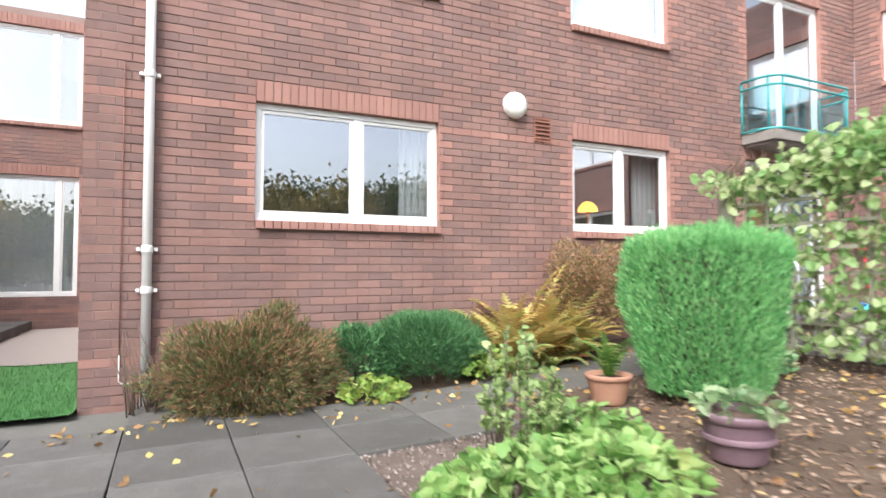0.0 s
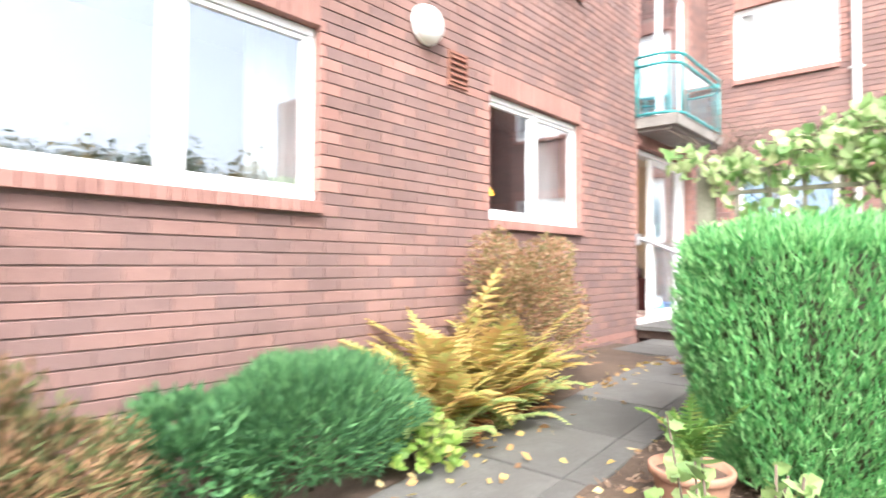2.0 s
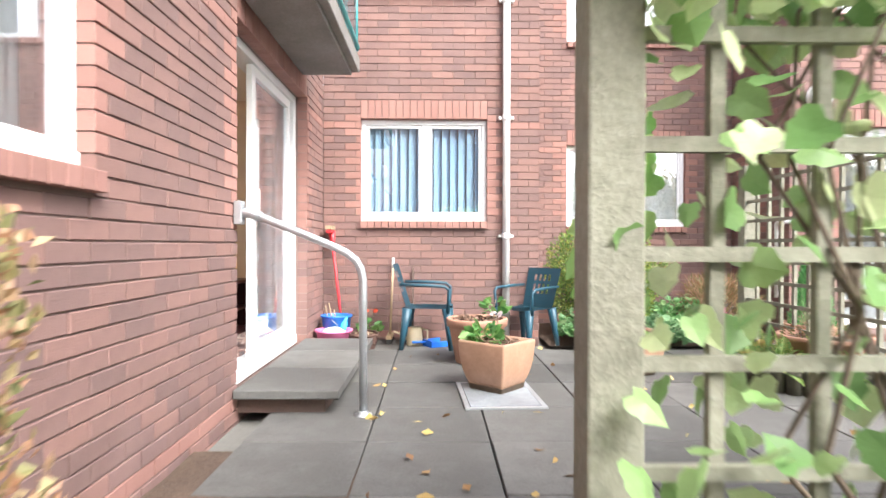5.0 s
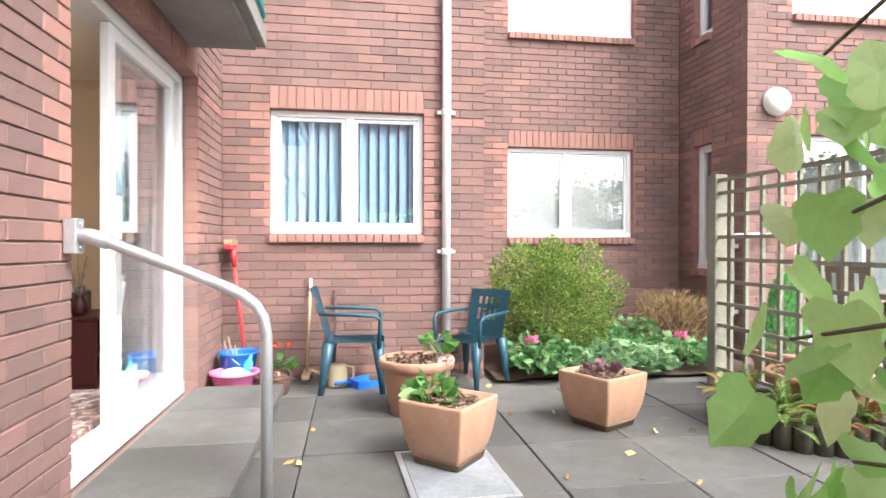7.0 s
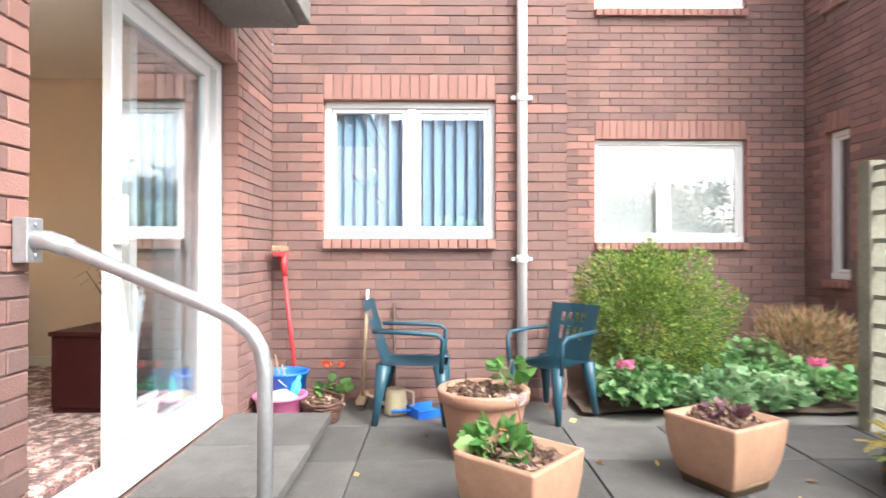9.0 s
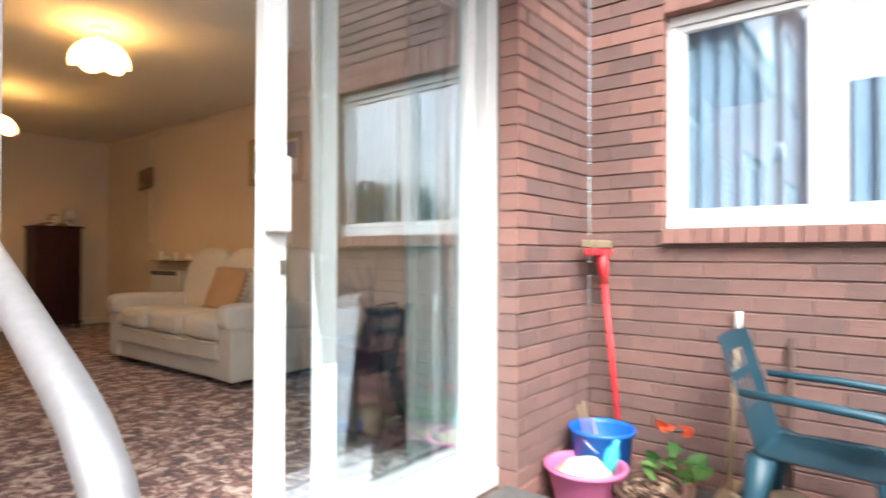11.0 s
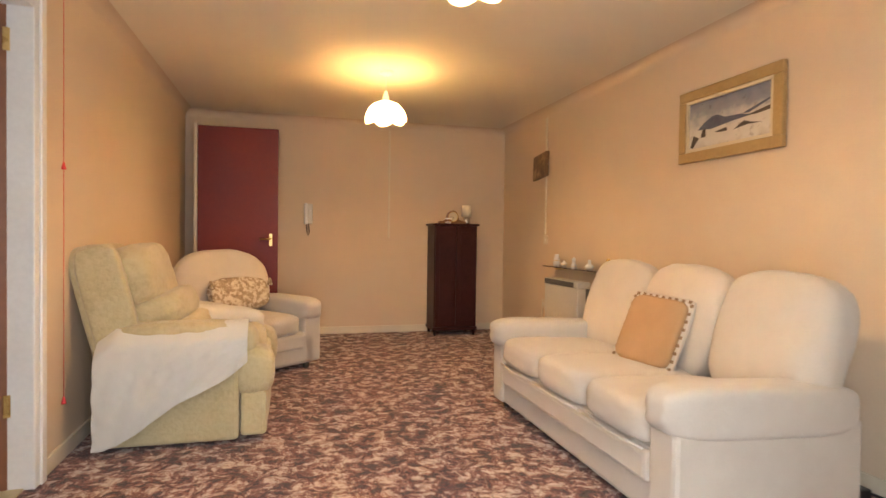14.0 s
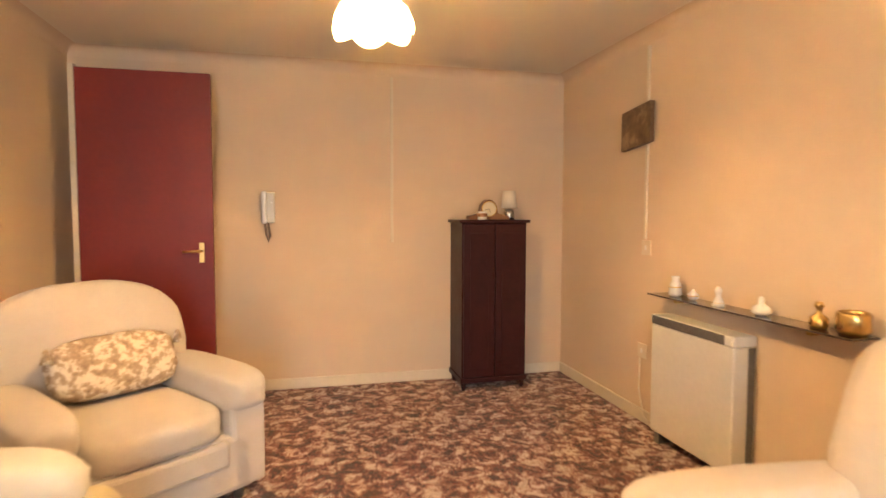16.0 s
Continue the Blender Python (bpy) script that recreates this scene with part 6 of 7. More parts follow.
CREAM = surface("cream upholstery", [(0.25, (0.5, 0.44, 0.38)), (0.55, (0.58, 0.525, 0.46)), (0.85, (0.64, 0.59, 0.525))], 0.92, 220, 5, 0.35, sheen=0.25)
MOSS = surface("pale green-cream velour", [(0.25, (0.38, 0.31, 0.17)), (0.5, (0.51, 0.43, 0.25)), (0.85, (0.61, 0.53, 0.34))], 0.9, 45, 5, 0.6, sheen=0.3)
THROW = surface("off-white throw cloth", [(0.3, (0.62, 0.59, 0.53)), (0.7, (0.72, 0.69, 0.63))], 0.95, 260, 4, 0.3, sheen=0.2)
TAN = surface("tan cushion cloth", [(0.3, (0.36, 0.22, 0.11)), (0.7, (0.46, 0.29, 0.16))], 0.95, 220, 5, 0.3)
BROCADE = surface("silver-brown brocade", [(0.3, (0.2, 0.13, 0.08)), (0.48, (0.4, 0.3, 0.2)), (0.55, (0.66, 0.58, 0.46)), (0.75, (0.74, 0.67, 0.56))], 0.7, 26, 40, 0.3)
DARKGAP = surface("dark lining", [(0.3, (0.05, 0.04, 0.03)), (0.7, (0.1, 0.08, 0.06))], 0.95, 60, 3, 0.1)

sofa = thing("sofa", pose(9.58, 7.93, FLOOR), "cream three-seat sofa with rounded back cushions", "sofa")
SL = 1.78
part("base", boxes((0.02, 0.82, 0.03, SL - 0.03, 0.045, 0.30), bevel=0.025), CREAM, sofa)
part("front_rail", boxes((-0.005, 0.05, 0.17, SL - 0.17, 0.17, 0.285), bevel=0.02), CREAM, sofa)
for y in (0.06, SL - 0.06):
    for x in (0.08, 0.74):
        part("foot", lathe([(0.02, 0), (0.025, 0.046)], 10), DARKGAP, sofa, m=pose(x, y, 0))
cw = (SL - 0.3) / 3
for i in range(3):
    y = 0.15 + cw * (i + 0.5)
    part("seat_cushion", puff(0.66, cw - 0.006, 0.17, 5.5, 9, 0.02, i), CREAM, sofa, m=pose(0.31, y, 0.365, 0, 2, 0))
    part("back_cushion", puff(0.22, cw + 0.09, 0.58, 3.4, 11, 0.03, i + 5), CREAM, sofa, m=pose(0.70, SL / 2 + (i - 1) * (cw + 0.085), 0.635, 0, 16, 0))
    part("piping", tube([(-0.012, y - cw / 2 + 0.03, 0.295), (-0.022, y, 0.29), (-0.012, y + cw / 2 - 0.03, 0.295)], 0.006, 6), CREAM, sofa)
part("back_panel", boxes((0.74, 0.83, 0.12, SL - 0.12, 0.25, 0.6), bevel=0.04), CREAM, sofa)
for y in (0.085, SL - 0.085):
    part("arm", puff(0.84, 0.2, 0.19, 4.5, 9, 0.02, y), CREAM, sofa, m=pose(0.385, y, 0.445, 0, 2.5, 0))
    part("arm_panel", boxes((0.0, 0.8, y - 0.075, y + 0.075, 0.05, 0.40), bevel=0.02), CREAM, sofa)
cush = thing("cushion", pose(10.09, 8.8, FLOOR + 0.42) @ Matrix.Diagonal((0.84, 0.84, 0.84, 1)), "tan square cushion with a cream toothed edge", "cushion")
lean = pose(0, 0, 0.2, 3, 24, 14)
part("body", puff(0.11, 0.4, 0.41, 7, 10, 0.015), TAN, cush, m=lean)
part("edging", puff(0.03, 0.45, 0.46, 14, 8, 0.01), CREAM, cush, "cream toothed edging", m=lean)
TOOTH = surface("brown stitching", [(0.3, (0.2, 0.12, 0.07)), (0.7, (0.3, 0.19, 0.11))], 0.9, 90, 4, 0.2)
for i in range(9):
    u = -0.19 + 0.0475 * i
    for yy, zz in ((u, 0.212), (u, -0.212), (0.208, u), (-0.208, u)):
        part("stitch", boxes((-0.021, -0.008, yy - 0.009, yy + 0.009, zz - 0.009, zz + 0.009)), TOOTH, cush, m=lean)

# fabric-covered recliner facing the room
rec = thing("recliner_chair", pose(7.45, 9.31, FLOOR) @ Matrix.Diagonal((1.06, 1.04, 1.04, 1)), "pale green-cream recliner armchair with a white throw over its arm", "armchair")
part("base", boxes((0.04, 0.62, 0.03, 0.80, 0.02, 0.36), bevel=0.02), MOSS, rec)
part("near_panel", boxes((0.03, 0.62, 0.0, 0.06, 0.02, 0.40), bevel=0.02), MOSS, rec)
part("front_panel", puff(0.1, 0.5, 0.38, 7, 8, 0.02), MOSS, rec, m=pose(0.70, 0.42, 0.22))
part("front_side", boxes((0.625, 0.745, 0.02, 0.16, 0.03, 0.25), bevel=0.02), MOSS, rec)
part("front_roll", puff(0.2, 0.2, 0.24, 3.0, 8, 0.02), MOSS, rec, m=pose(0.68, 0.1, 0.34))
part("front_roll", puff(0.2, 0.2, 0.24, 3.0, 8, 0.02), MOSS, rec, m=pose(0.68, 0.73, 0.34))
part("seat_cushion", puff(0.56, 0.52, 0.2, 4, 8, 0.03), MOSS, rec, m=pose(0.45, 0.42, 0.40, 0, -4, 0))
for y in (0.1, 0.73):
    part("arm", puff(0.64, 0.2, 0.2, 3.6, 9, 0.03, y), THROW if y > 0.5 else MOSS, rec, m=pose(0.38, y, 0.485, 0, 3 if y > 0.5 else 0, 0))
for i, (x, z, h, d) in enumerate(((0.055, 0.775, 0.33, 0.25), (0.15, 0.61, 0.17, 0.32), (0.215, 0.49, 0.15, 0.32))):
    part("back_cushion", puff(d, 0.6, h, 3.9, 14, 0.04, i * 3.0), MOSS, rec, m=pose(x + 0.06, 0.42, z, 0, -17, 0))
part("back_shell", puff(0.12, 0.7, 0.62, 8, 10, 0.012), MOSS, rec, m=pose(-0.01, 0.42, 0.635, 0, -14, 0))
for y in (0.09, 0.75):
    part("back_wing", puff(0.19, 0.075, 0.58, 6, 10, 0.03, y), MOSS, rec, m=pose(0.06, y, 0.65, 0, -14, 0))
bm = bmesh.new()
n1, n2 = 26, 22
g = []
for i in range(n1 + 1):
    u = i / n1
    x = 0.02 + 0.64 * u
    drop = 0.45 - 0.36 * u ** 1.25 + 0.015 * math.sin(u * 9)
    row = []
    for j in range(n2 + 1):
        w = j / n2
        s = w * (0.26 + drop)
        top = 0.585 - 0.02 * (1 - u) - 0.1 * max(0, 0.12 - u) * 8 * 0.6
        if s < 0.2:
            y, z = 0.2 - s, top
            z -= 0.05 * (abs(s - 0.1) / 0.1) ** 3
        elif s < 0.26:
            k = (s - 0.2) / 0.06
            y, z = 0.0 - 0.022 * math.sin(k * 1.57), top - 0.05 - 0.06 * k * 0.6
        else:
            y, z = -0.022, top - 0.086 - (s - 0.26)
        fold = (0.026 * math.sin((u * 1.3 + w * 1.1) * 17 + 2 * math.sin(u * 5)) + 0.006 * math.sin((u * 2.2 + w) * 31)) * min(1, max(0, w - 0.3) * 3)
        row.append(bm.verts.new((x, y - abs(fold) - 0.004, max(z, 0.03))))
    g.append(row)
for i in range(n1):
    for j in range(n2):
        bm.faces.new((g[i][j], g[i][j + 1], g[i + 1][j + 1], g[i + 1][j]))
for f in bm.faces:
    f.smooth = True
part("throw", bm, THROW, rec, "white cloth throw hanging over the arm in folds")

# round-backed armchair in the corner
arm = thing("armchair", pose(7.99, 11.04, FLOOR, 0, 0, 38) @ Matrix.Diagonal((1.12, 1.0, 0.97, 1)), "cream round-backed armchair turned towards the room", "armchair")
part("base", boxes((-0.36, 0.36, -0.40, 0.36, 0.04, 0.30), bevel=0.03), CREAM, arm)
part("front_rail", boxes((-0.24, 0.24, -0.425, -0.38, 0.17, 0.285), bevel=0.018), CREAM, arm)
part("seat_cushion", puff(0.5, 0.66, 0.17, 5, 9, 0.02), CREAM, arm, m=pose(0, -0.1, 0.36))
part("backrest", puff(0.76, 0.22, 0.66, 2.6, 11, 0.02), CREAM, arm, m=pose(0, 0.26, 0.62, -12, 0, 0))
for s in (-1, 1):
    part("arm", puff(0.2, 0.74, 0.19, 4.2, 9, 0.02, s), CREAM, arm, m=pose(s * 0.33, -0.06, 0.47))
    part("arm_panel", boxes((s * 0.33 - 0.075, s * 0.33 + 0.075, -0.40, 0.3, 0.05, 0.42), bevel=0.02), CREAM, arm)
for x in (-0.3, 0.3):
    for y in (-0.36, 0.3):
        part("foot", lathe([(0.02, 0), (0.025, 0.046)], 10), DARKGAP, arm, m=pose(x, y, 0))
pil = thing("cushion", arm.matrix_basis @ pose(0.02, 0.07, 0.45), "silver-brown brocade cushion with tassels on the armchair", "cushion")
part("body", puff(0.46, 0.13, 0.27, 3.5, 9, 0.04), BROCADE, pil, m=pose(0, 0, 0.14, -20, 0, 0))
for s in (-1, 1):
    part("tassel", lathe([(0.006, 0.06), (0.014, 0.04), (0.02, 0.0)], 8), BROCADE, pil, m=pose(s * 0.235, -0.03, 0.2))

# dark cabinet with clock, lamp and mug
MAHOG = surface("dark mahogany", [(0.25, (0.022, 0.005, 0.005)), (0.6, (0.042, 0.009, 0.008)), (0.85, (0.07, 0.017, 0.013))], 0.42, 30, 5, 0.08, spec=0.25)
cab = thing("cabinet", pose(9.80, 12.15, FLOOR), "tall dark mahogany cabinet standing against the back wall", "cabinet")
CW, CD, CH = 0.486, 0.33, 1.185
part("body", boxes((0.01, CW - 0.01, 0.012, CD, 0.09, CH - 0.022), bevel=0.003), MAHOG, cab)
part("top", boxes((-0.012, CW + 0.012, -0.012, CD, CH - 0.022, CH), bevel=0.005), MAHOG, cab)
part("plinth", boxes((0.0, CW, 0.0, CD, 0.055, 0.09), bevel=0.004), MAHOG, cab)
for x in (0.03, CW - 0.03):
    for y in (0.03, CD - 0.03):
        part("leg", lathe([(0.012, 0), (0.02, 0.055)], 8), MAHOG, cab, m=pose(x, y, 0))
for a, b in ((0.02, CW / 2 - 0.003), (CW / 2 + 0.003, CW - 0.02)):
    d = part("cabinet_door", boxes((a, b, -0.006, 0.012, 0.10, CH - 0.032), bevel=0.003), MAHOG, cab)
    part("panel", boxes((a + 0.045, b - 0.045, -0.0085, -0.0062, 0.16, CH - 0.09), bevel=0.002), MAHOG, d)
CT = FLOOR + CH
clock = thing("mantel_clock", pose(10.035, 12.29, CT, 0, 0, 0), "wooden Napoleon-hat mantel clock with round dial", "clock")
WARMWOOD = surface("polished oak", [(0.3, (0.2, 0.09, 0.04)), (0.7, (0.32, 0.16, 0.07))], 0.35, 40, 5, 0.06)
bm = bmesh.new()
outline = []
for i in range(33):
    x = -0.15 + 0.3 * i / 32
    outline.append((x, 0.022 + 0.035 * math.exp(-(x / 0.1) ** 2) + (math.sqrt(max(0, 0.064 ** 2 - x * x)) + 0.02 if abs(x) < 0.064 else 0)))
fr = [bm.verts.new((x, -0.03, z)) for x, z in outline] + [bm.verts.new((0.15, -0.03, 0)), bm.verts.new((-0.15, -0.03, 0))]
bk = [bm.verts.new((q.co.x, 0.03, q.co.z)) for q in fr]
bm.faces.new(fr)
bm.faces.new(bk[::-1])
for i in range(len(fr)):
    bm.faces.new((fr[i], bk[i], bk[(i + 1) % len(fr)], fr[(i + 1) % len(fr)]))
part("case", bm, WARMWOOD, clock)
part("dial", lathe([(0.05, 0), (0.05, 0.004)], 28), surface("ivory dial", [(0.3, (0.62, 0.56, 0.42)), (0.7, (0.7, 0.64, 0.5))], 0.4, 50, 5, 0.02), clock, m=pose(0, -0.031, 0.075, 90, 0, 0))
part("bezel", tube([(0.052 * math.cos(a), -0.034, 0.075 + 0.052 * math.sin(a)) for a in [6.2832 * i / 28 for i in range(28)]], 0.004, 6, closed=True), BRASS, clock)
for a, ln in ((100, 0.034), (195, 0.024)):
    part("clock_pointer", boxes((-0.0015, 0.0015, -0.0375, -0.0365, 0, ln)), DARKGAP, clock, m=pose(0, 0, 0.075, 0, -a, 0))
tl = thing("table_lamp", pose(10.2, 12.31, CT), "small silver table lamp with white shade, unlit", "lamp")
part("base", lathe([(0.036, 0), (0.04, 0.012), (0.038, 0.05), (0.03, 0.07), (0.012, 0.078)], 20), surface("silver metal", [(0.3, (0.6, 0.58, 0.54)), (0.7, (0.75, 0.72, 0.68))], 0.25, 60, 4, 0.03, metal=1.0), tl)
part("shade", lathe([(0.058, 0.082), (0.046, 0.205)], 28), surface("white lamp cloth", [(0.3, (0.74, 0.66, 0.54)), (0.7, (0.8, 0.73, 0.61))], 0.9, 120, 4, 0.1), tl)
mug = thing("mug", pose(9.965, 12.2, CT), "small white mug with a brown pattern", "mug")
part("body", lathe([(0.026, 0), (0.032, 0.004), (0.034, 0.058), (0.031, 0.058), (0.028, 0.01)], 20), LAMPGLASS, mug)
part("band", lathe([(0.0343, 0.02), (0.0347, 0.022), (0.0347, 0.042), (0.0343, 0.044)], 20), WARMWOOD, mug)

# red door standing open from the side wall, its frame, and the hall opening
REDPAINT = surface("dark red gloss paint", [(0.3, (0.15, 0.01, 0.007)), (0.7, (0.19, 0.014, 0.01))], 0.5, 40, 2.5, 0.05)
d2 = thing("door_2", pose(RX0 + 0.13, 12.12, FLOOR, 0, 0, 0), "plain dark red flush door in a cream frame", "door", kind="structure")
part("leaf", boxes((0.045, 0.765, -0.04, 0.0, 0.008, 2.05), bevel=0.003), REDPAINT, d2)
for y, s in ((-0.041, -1),):
    hd_ = part("handle_plate", boxes((0.685, 0.715, y - 0.006, y, 0.93, 1.05), bevel=0.003), BRASS, d2, "brass lever handle plate")
    part("lever", tube([(0.7, y - 0.006, 1.0), (0.7, y - 0.04, 1.0), (0.68, y - 0.046, 1.0), (0.60, y - 0.046, 0.998)], [0.009, 0.008, 0.008, 0.007], 8), BRASS, hd_)
tagged(part("door_frame_2", boxes((RX0 + 0.14, RX0 + 0.171, 12.085, 12.14, FLOOR, KZ + 0.11), bevel=0.004), SKIRT), "cream painted door frame", "door frame", kind="structure")
tagged(part("door_frame_3", boxes((RX0 - 0.11, RX0 + 0.02, KY1 - 0.03, KY1 + 0.075, FLOOR, KZ + 0.07), (RX0 - 0.11, RX0 + 0.02, KY0 - 0.075, KY0 + 0.03, FLOOR, KZ + 0.07), (RX0 - 0.11, RX0 + 0.02, KY0 + 0.03, KY1 - 0.03, KZ - 0.03, KZ + 0.07), (RX0 + 0.02, RX0 + 0.032, KY1 + 0.01, KY1 + 0.06, FLOOR, KZ + 0.05), bevel=0.005), WHITEPAINT), "white painted moulded door frame", "door frame", kind="structure")
SAPELE = surface("red-brown veneer", [(0.25, (0.16, 0.06, 0.025)), (0.6, (0.24, 0.095, 0.04)), (0.85, (0.31, 0.135, 0.06))], 0.45, 14, 2.5, 0.06)
d3 = thing("door_3", pose(RX0 - 0.075, KY1 - 0.035, FLOOR, 0, 0, 194), "red-brown veneered flush door standing open into the kitchen", "door", kind="structure")
part("leaf", boxes((0.0, 0.70, -0.038, 0.0, 0.008, 1.98), bevel=0.002), SAPELE, d3)
hp_ = part("handle_plate", boxes((0.63, 0.66, 0.0005, 0.007, 0.95, 1.07), bevel=0.002), BRASS, d3, "brass lever handle plate")
part("lever", tube([(0.645, 0.007, 1.02), (0.645, 0.04, 1.02), (0.56, 0.045, 1.02)], 0.008, 8), BRASS, hp_)
for z in (0.3, 1.75):
    part("hinge", boxes((-0.012, 0.012, 0.0, 0.008, z, z + 0.09), bevel=0.002), BRASS, d3)
tagged(part("floor_kitchen", boxes((5.45, RX0 - 0.021, 7.42, 9.88, FLOOR + 0.001, FLOOR + 0.008)), surface("yellow-cream vinyl", [(0.3, (0.5, 0.4, 0.22)), (0.7, (0.62, 0.52, 0.32))], 0.5, 40, 4, 0.05)), "yellow-cream vinyl kitchen floor", "floor", kind="structure")

# pictures
GILT = surface("pale gilt frame", [(0.25, (0.36, 0.23, 0.09)), (0.6, (0.46, 0.31, 0.13)), (0.85, (0.55, 0.4, 0.2))], 0.5, 60, 6, 0.15)
SLIP = surface("cream frame slip", [(0.3, (0.62, 0.53, 0.36)), (0.7, (0.7, 0.61, 0.44))], 0.6, 60, 6, 0.1)


def snow_painting():
    m, n, l, p = graph("painted winter landscape")
    co = n.new("ShaderNodeTexCoord").outputs["Object"]
    sep = n.new("ShaderNodeSeparateXYZ")
    l.new(co, sep.inputs[0])
    rough = noise_tex(n, l, co, 9.0, 5, 0.6)
    add = n.new("ShaderNodeMath")
    add.operation = "MULTIPLY_ADD"
    l.new(rough, add.inputs[0])
    add.inputs[1].default_value = 0.22
    l.new(sep.outputs["Z"], add.inputs[2])
    c = ramp(n, l, add.outputs[0], [(0.17, (0.52, 0.46, 0.4)), (0.22, (0.66, 0.62, 0.57)), (0.3, (0.62, 0.58, 0.54)), (0.34, (0.46, 0.45, 0.47)), (0.39, (0.25, 0.27, 0.34)), (0.45, (0.18, 0.2, 0.28))])
    dab = ramp(n, l, noise_tex(n, l, co, 22.0, 3), [(0.6, (1, 1, 1)), (0.68, (0.35, 0.27, 0.22))])
    l.new(mixed(n, l, c, dab, 0.55, "MULTIPLY"), p.inputs["Base Color"])
    p.inputs["Roughness"].default_value = 0.45
    return m


pic = thing("framed_picture", pose(RX1 - 0.004, 8.63, FLOOR + 1.51, 0, 0, 90), "snowy landscape painting in a wide pale gilt frame", "picture")
PW, PH, FWD = 0.78, 0.43, 0.062
part("frame", boxes((0, PW, 0.0, 0.03, 0, FWD), (0, PW, 0.0, 0.03, PH - FWD, PH), (0, FWD, 0.0, 0.03, FWD, PH - FWD), (PW - FWD, PW, 0.0, 0.03, FWD, PH - FWD), bevel=0.006), GILT, pic)
a = FWD
part("slip", boxes((a, PW - a, 0.004, 0.024, a, a + 0.018), (a, PW - a, 0.004, 0.024, PH - a - 0.018, PH - a), (a, a + 0.018, 0.004, 0.024, a + 0.018, PH - a - 0.018), (PW - a - 0.018, PW - a, 0.004, 0.024, a + 0.018, PH - a - 0.018)), SLIP, pic)
a += 0.017
part("canvas", boxes((a, PW - a, 0.004, 0.012, a, PH - a)), snow_painting(), pic)
INKBLUE = surface("dark blue-grey paint", [(0.3, (0.04, 0.05, 0.1)), (0.7, (0.13, 0.14, 0.2))], 0.5, 40, 6, 0.2)
UMBER = surface("dark umber paint", [(0.3, (0.025, 0.02, 0.018)), (0.7, (0.1, 0.07, 0.055))], 0.5, 40, 6, 0.2)
for mt, pts in ((INKBLUE, ((0.12, 0.40), (0.2, 0.52), (0.3, 0.62), (0.38, 0.63), (0.48, 0.54), (0.66, 0.52), (0.8, 0.45), (0.55, 0.42), (0.3, 0.36))), (INKBLUE, ((0.68, 0.52), (0.99, 0.7), (0.99, 0.66), (0.75, 0.5))), (UMBER, ((0.7, 0.45), (0.99, 0.55), (0.99, 0.47), (0.85, 0.44))), (UMBER, ((0.58, 0.24), (0.7, 0.37), (0.78, 0.31), (0.9, 0.26), (0.74, 0.28))), (UMBER, ((0.34, 0.28), (0.5, 0.33), (0.5, 0.25), (0.42, 0.25))), (UMBER, ((0.16, 0.22), (0.19, 0.42), (0.225, 0.4), (0.23, 0.22))), (UMBER, ((0.02, 0.05), (0.06, 0.3), (0.14, 0.22), (0.05, 0.02)))):
    bm = bmesh.new()
    fw = PW - 2 * a
    fc = bm.faces.new([bm.verts.new((PW - a - q[0] * fw, 0.0125, a + q[1] * (PH - 2 * a))) for q in pts])
    for q in bmesh.ops.extrude_face_region(bm, geom=[fc])["geom"]:
        if isinstance(q, bmesh.types.BMVert):
            q.co.y += 0.0008
    bmesh.ops.recalc_face_normals(bm, faces=bm.faces[:])
    part("paint_stroke", bm, mt, pic)
pic2 = thing("small_picture", pose(RX1 - 0.03, 11.27, FLOOR + 1.62, 4, 6, 90), "small unframed brown landscape picture hung askew", "picture")
part("canvas", boxes((0, 0.3, 0.0, 0.03, 0.01, 0.245), bevel=0.003), surface("brown painted landscape", [(0.3, (0.06, 0.035, 0.02)), (0.5, (0.2, 0.12, 0.06)), (0.62, (0.36, 0.25, 0.13)), (0.75, (0.5, 0.4, 0.26))], 0.5, 14, 5, 0.1), pic2)

# glass shelf with ornaments
shelf = thing("wall_shelf", pose(RX1 - 0.002, 9.95, FLOOR + 0.79), "narrow dark glass shelf with ornaments", "shelf")
part("board", boxes((-0.13, 0, 0, 1.2, 0, 0.008), bevel=0.002), surface("dark smoked glass", [(0.3, (0.05, 0.035, 0.03)), (0.7, (0.09, 0.065, 0.05))], 0.15, 30, 2, 0.0, coat=0.5), shelf)
for y in (0.2, 1.0):
    part("bracket", boxes((-0.1, 0, y - 0.012, y + 0.012, -0.02, -0.0005), bevel=0.003), BRASS, shelf)
CHINA = surface("white china", [(0.3, (0.72, 0.68, 0.62)), (0.7, (0.8, 0.77, 0.72))], 0.25, 40, 4, 0.02)
SZ = FLOOR + 0.798


def ornament(name, y, prof, material, label, band=None):
    ob = thing(name, pose(RX1 - 0.065, y, SZ), label, "ornament")
    part("body", lathe(prof, 20), material, ob)
    if band:
        part("band", lathe([(band[0], band[1]), (band[0] + 0.001, band[1] + 0.002), (band[0] + 0.001, band[2])], 20), BRASS, ob)
    return ob


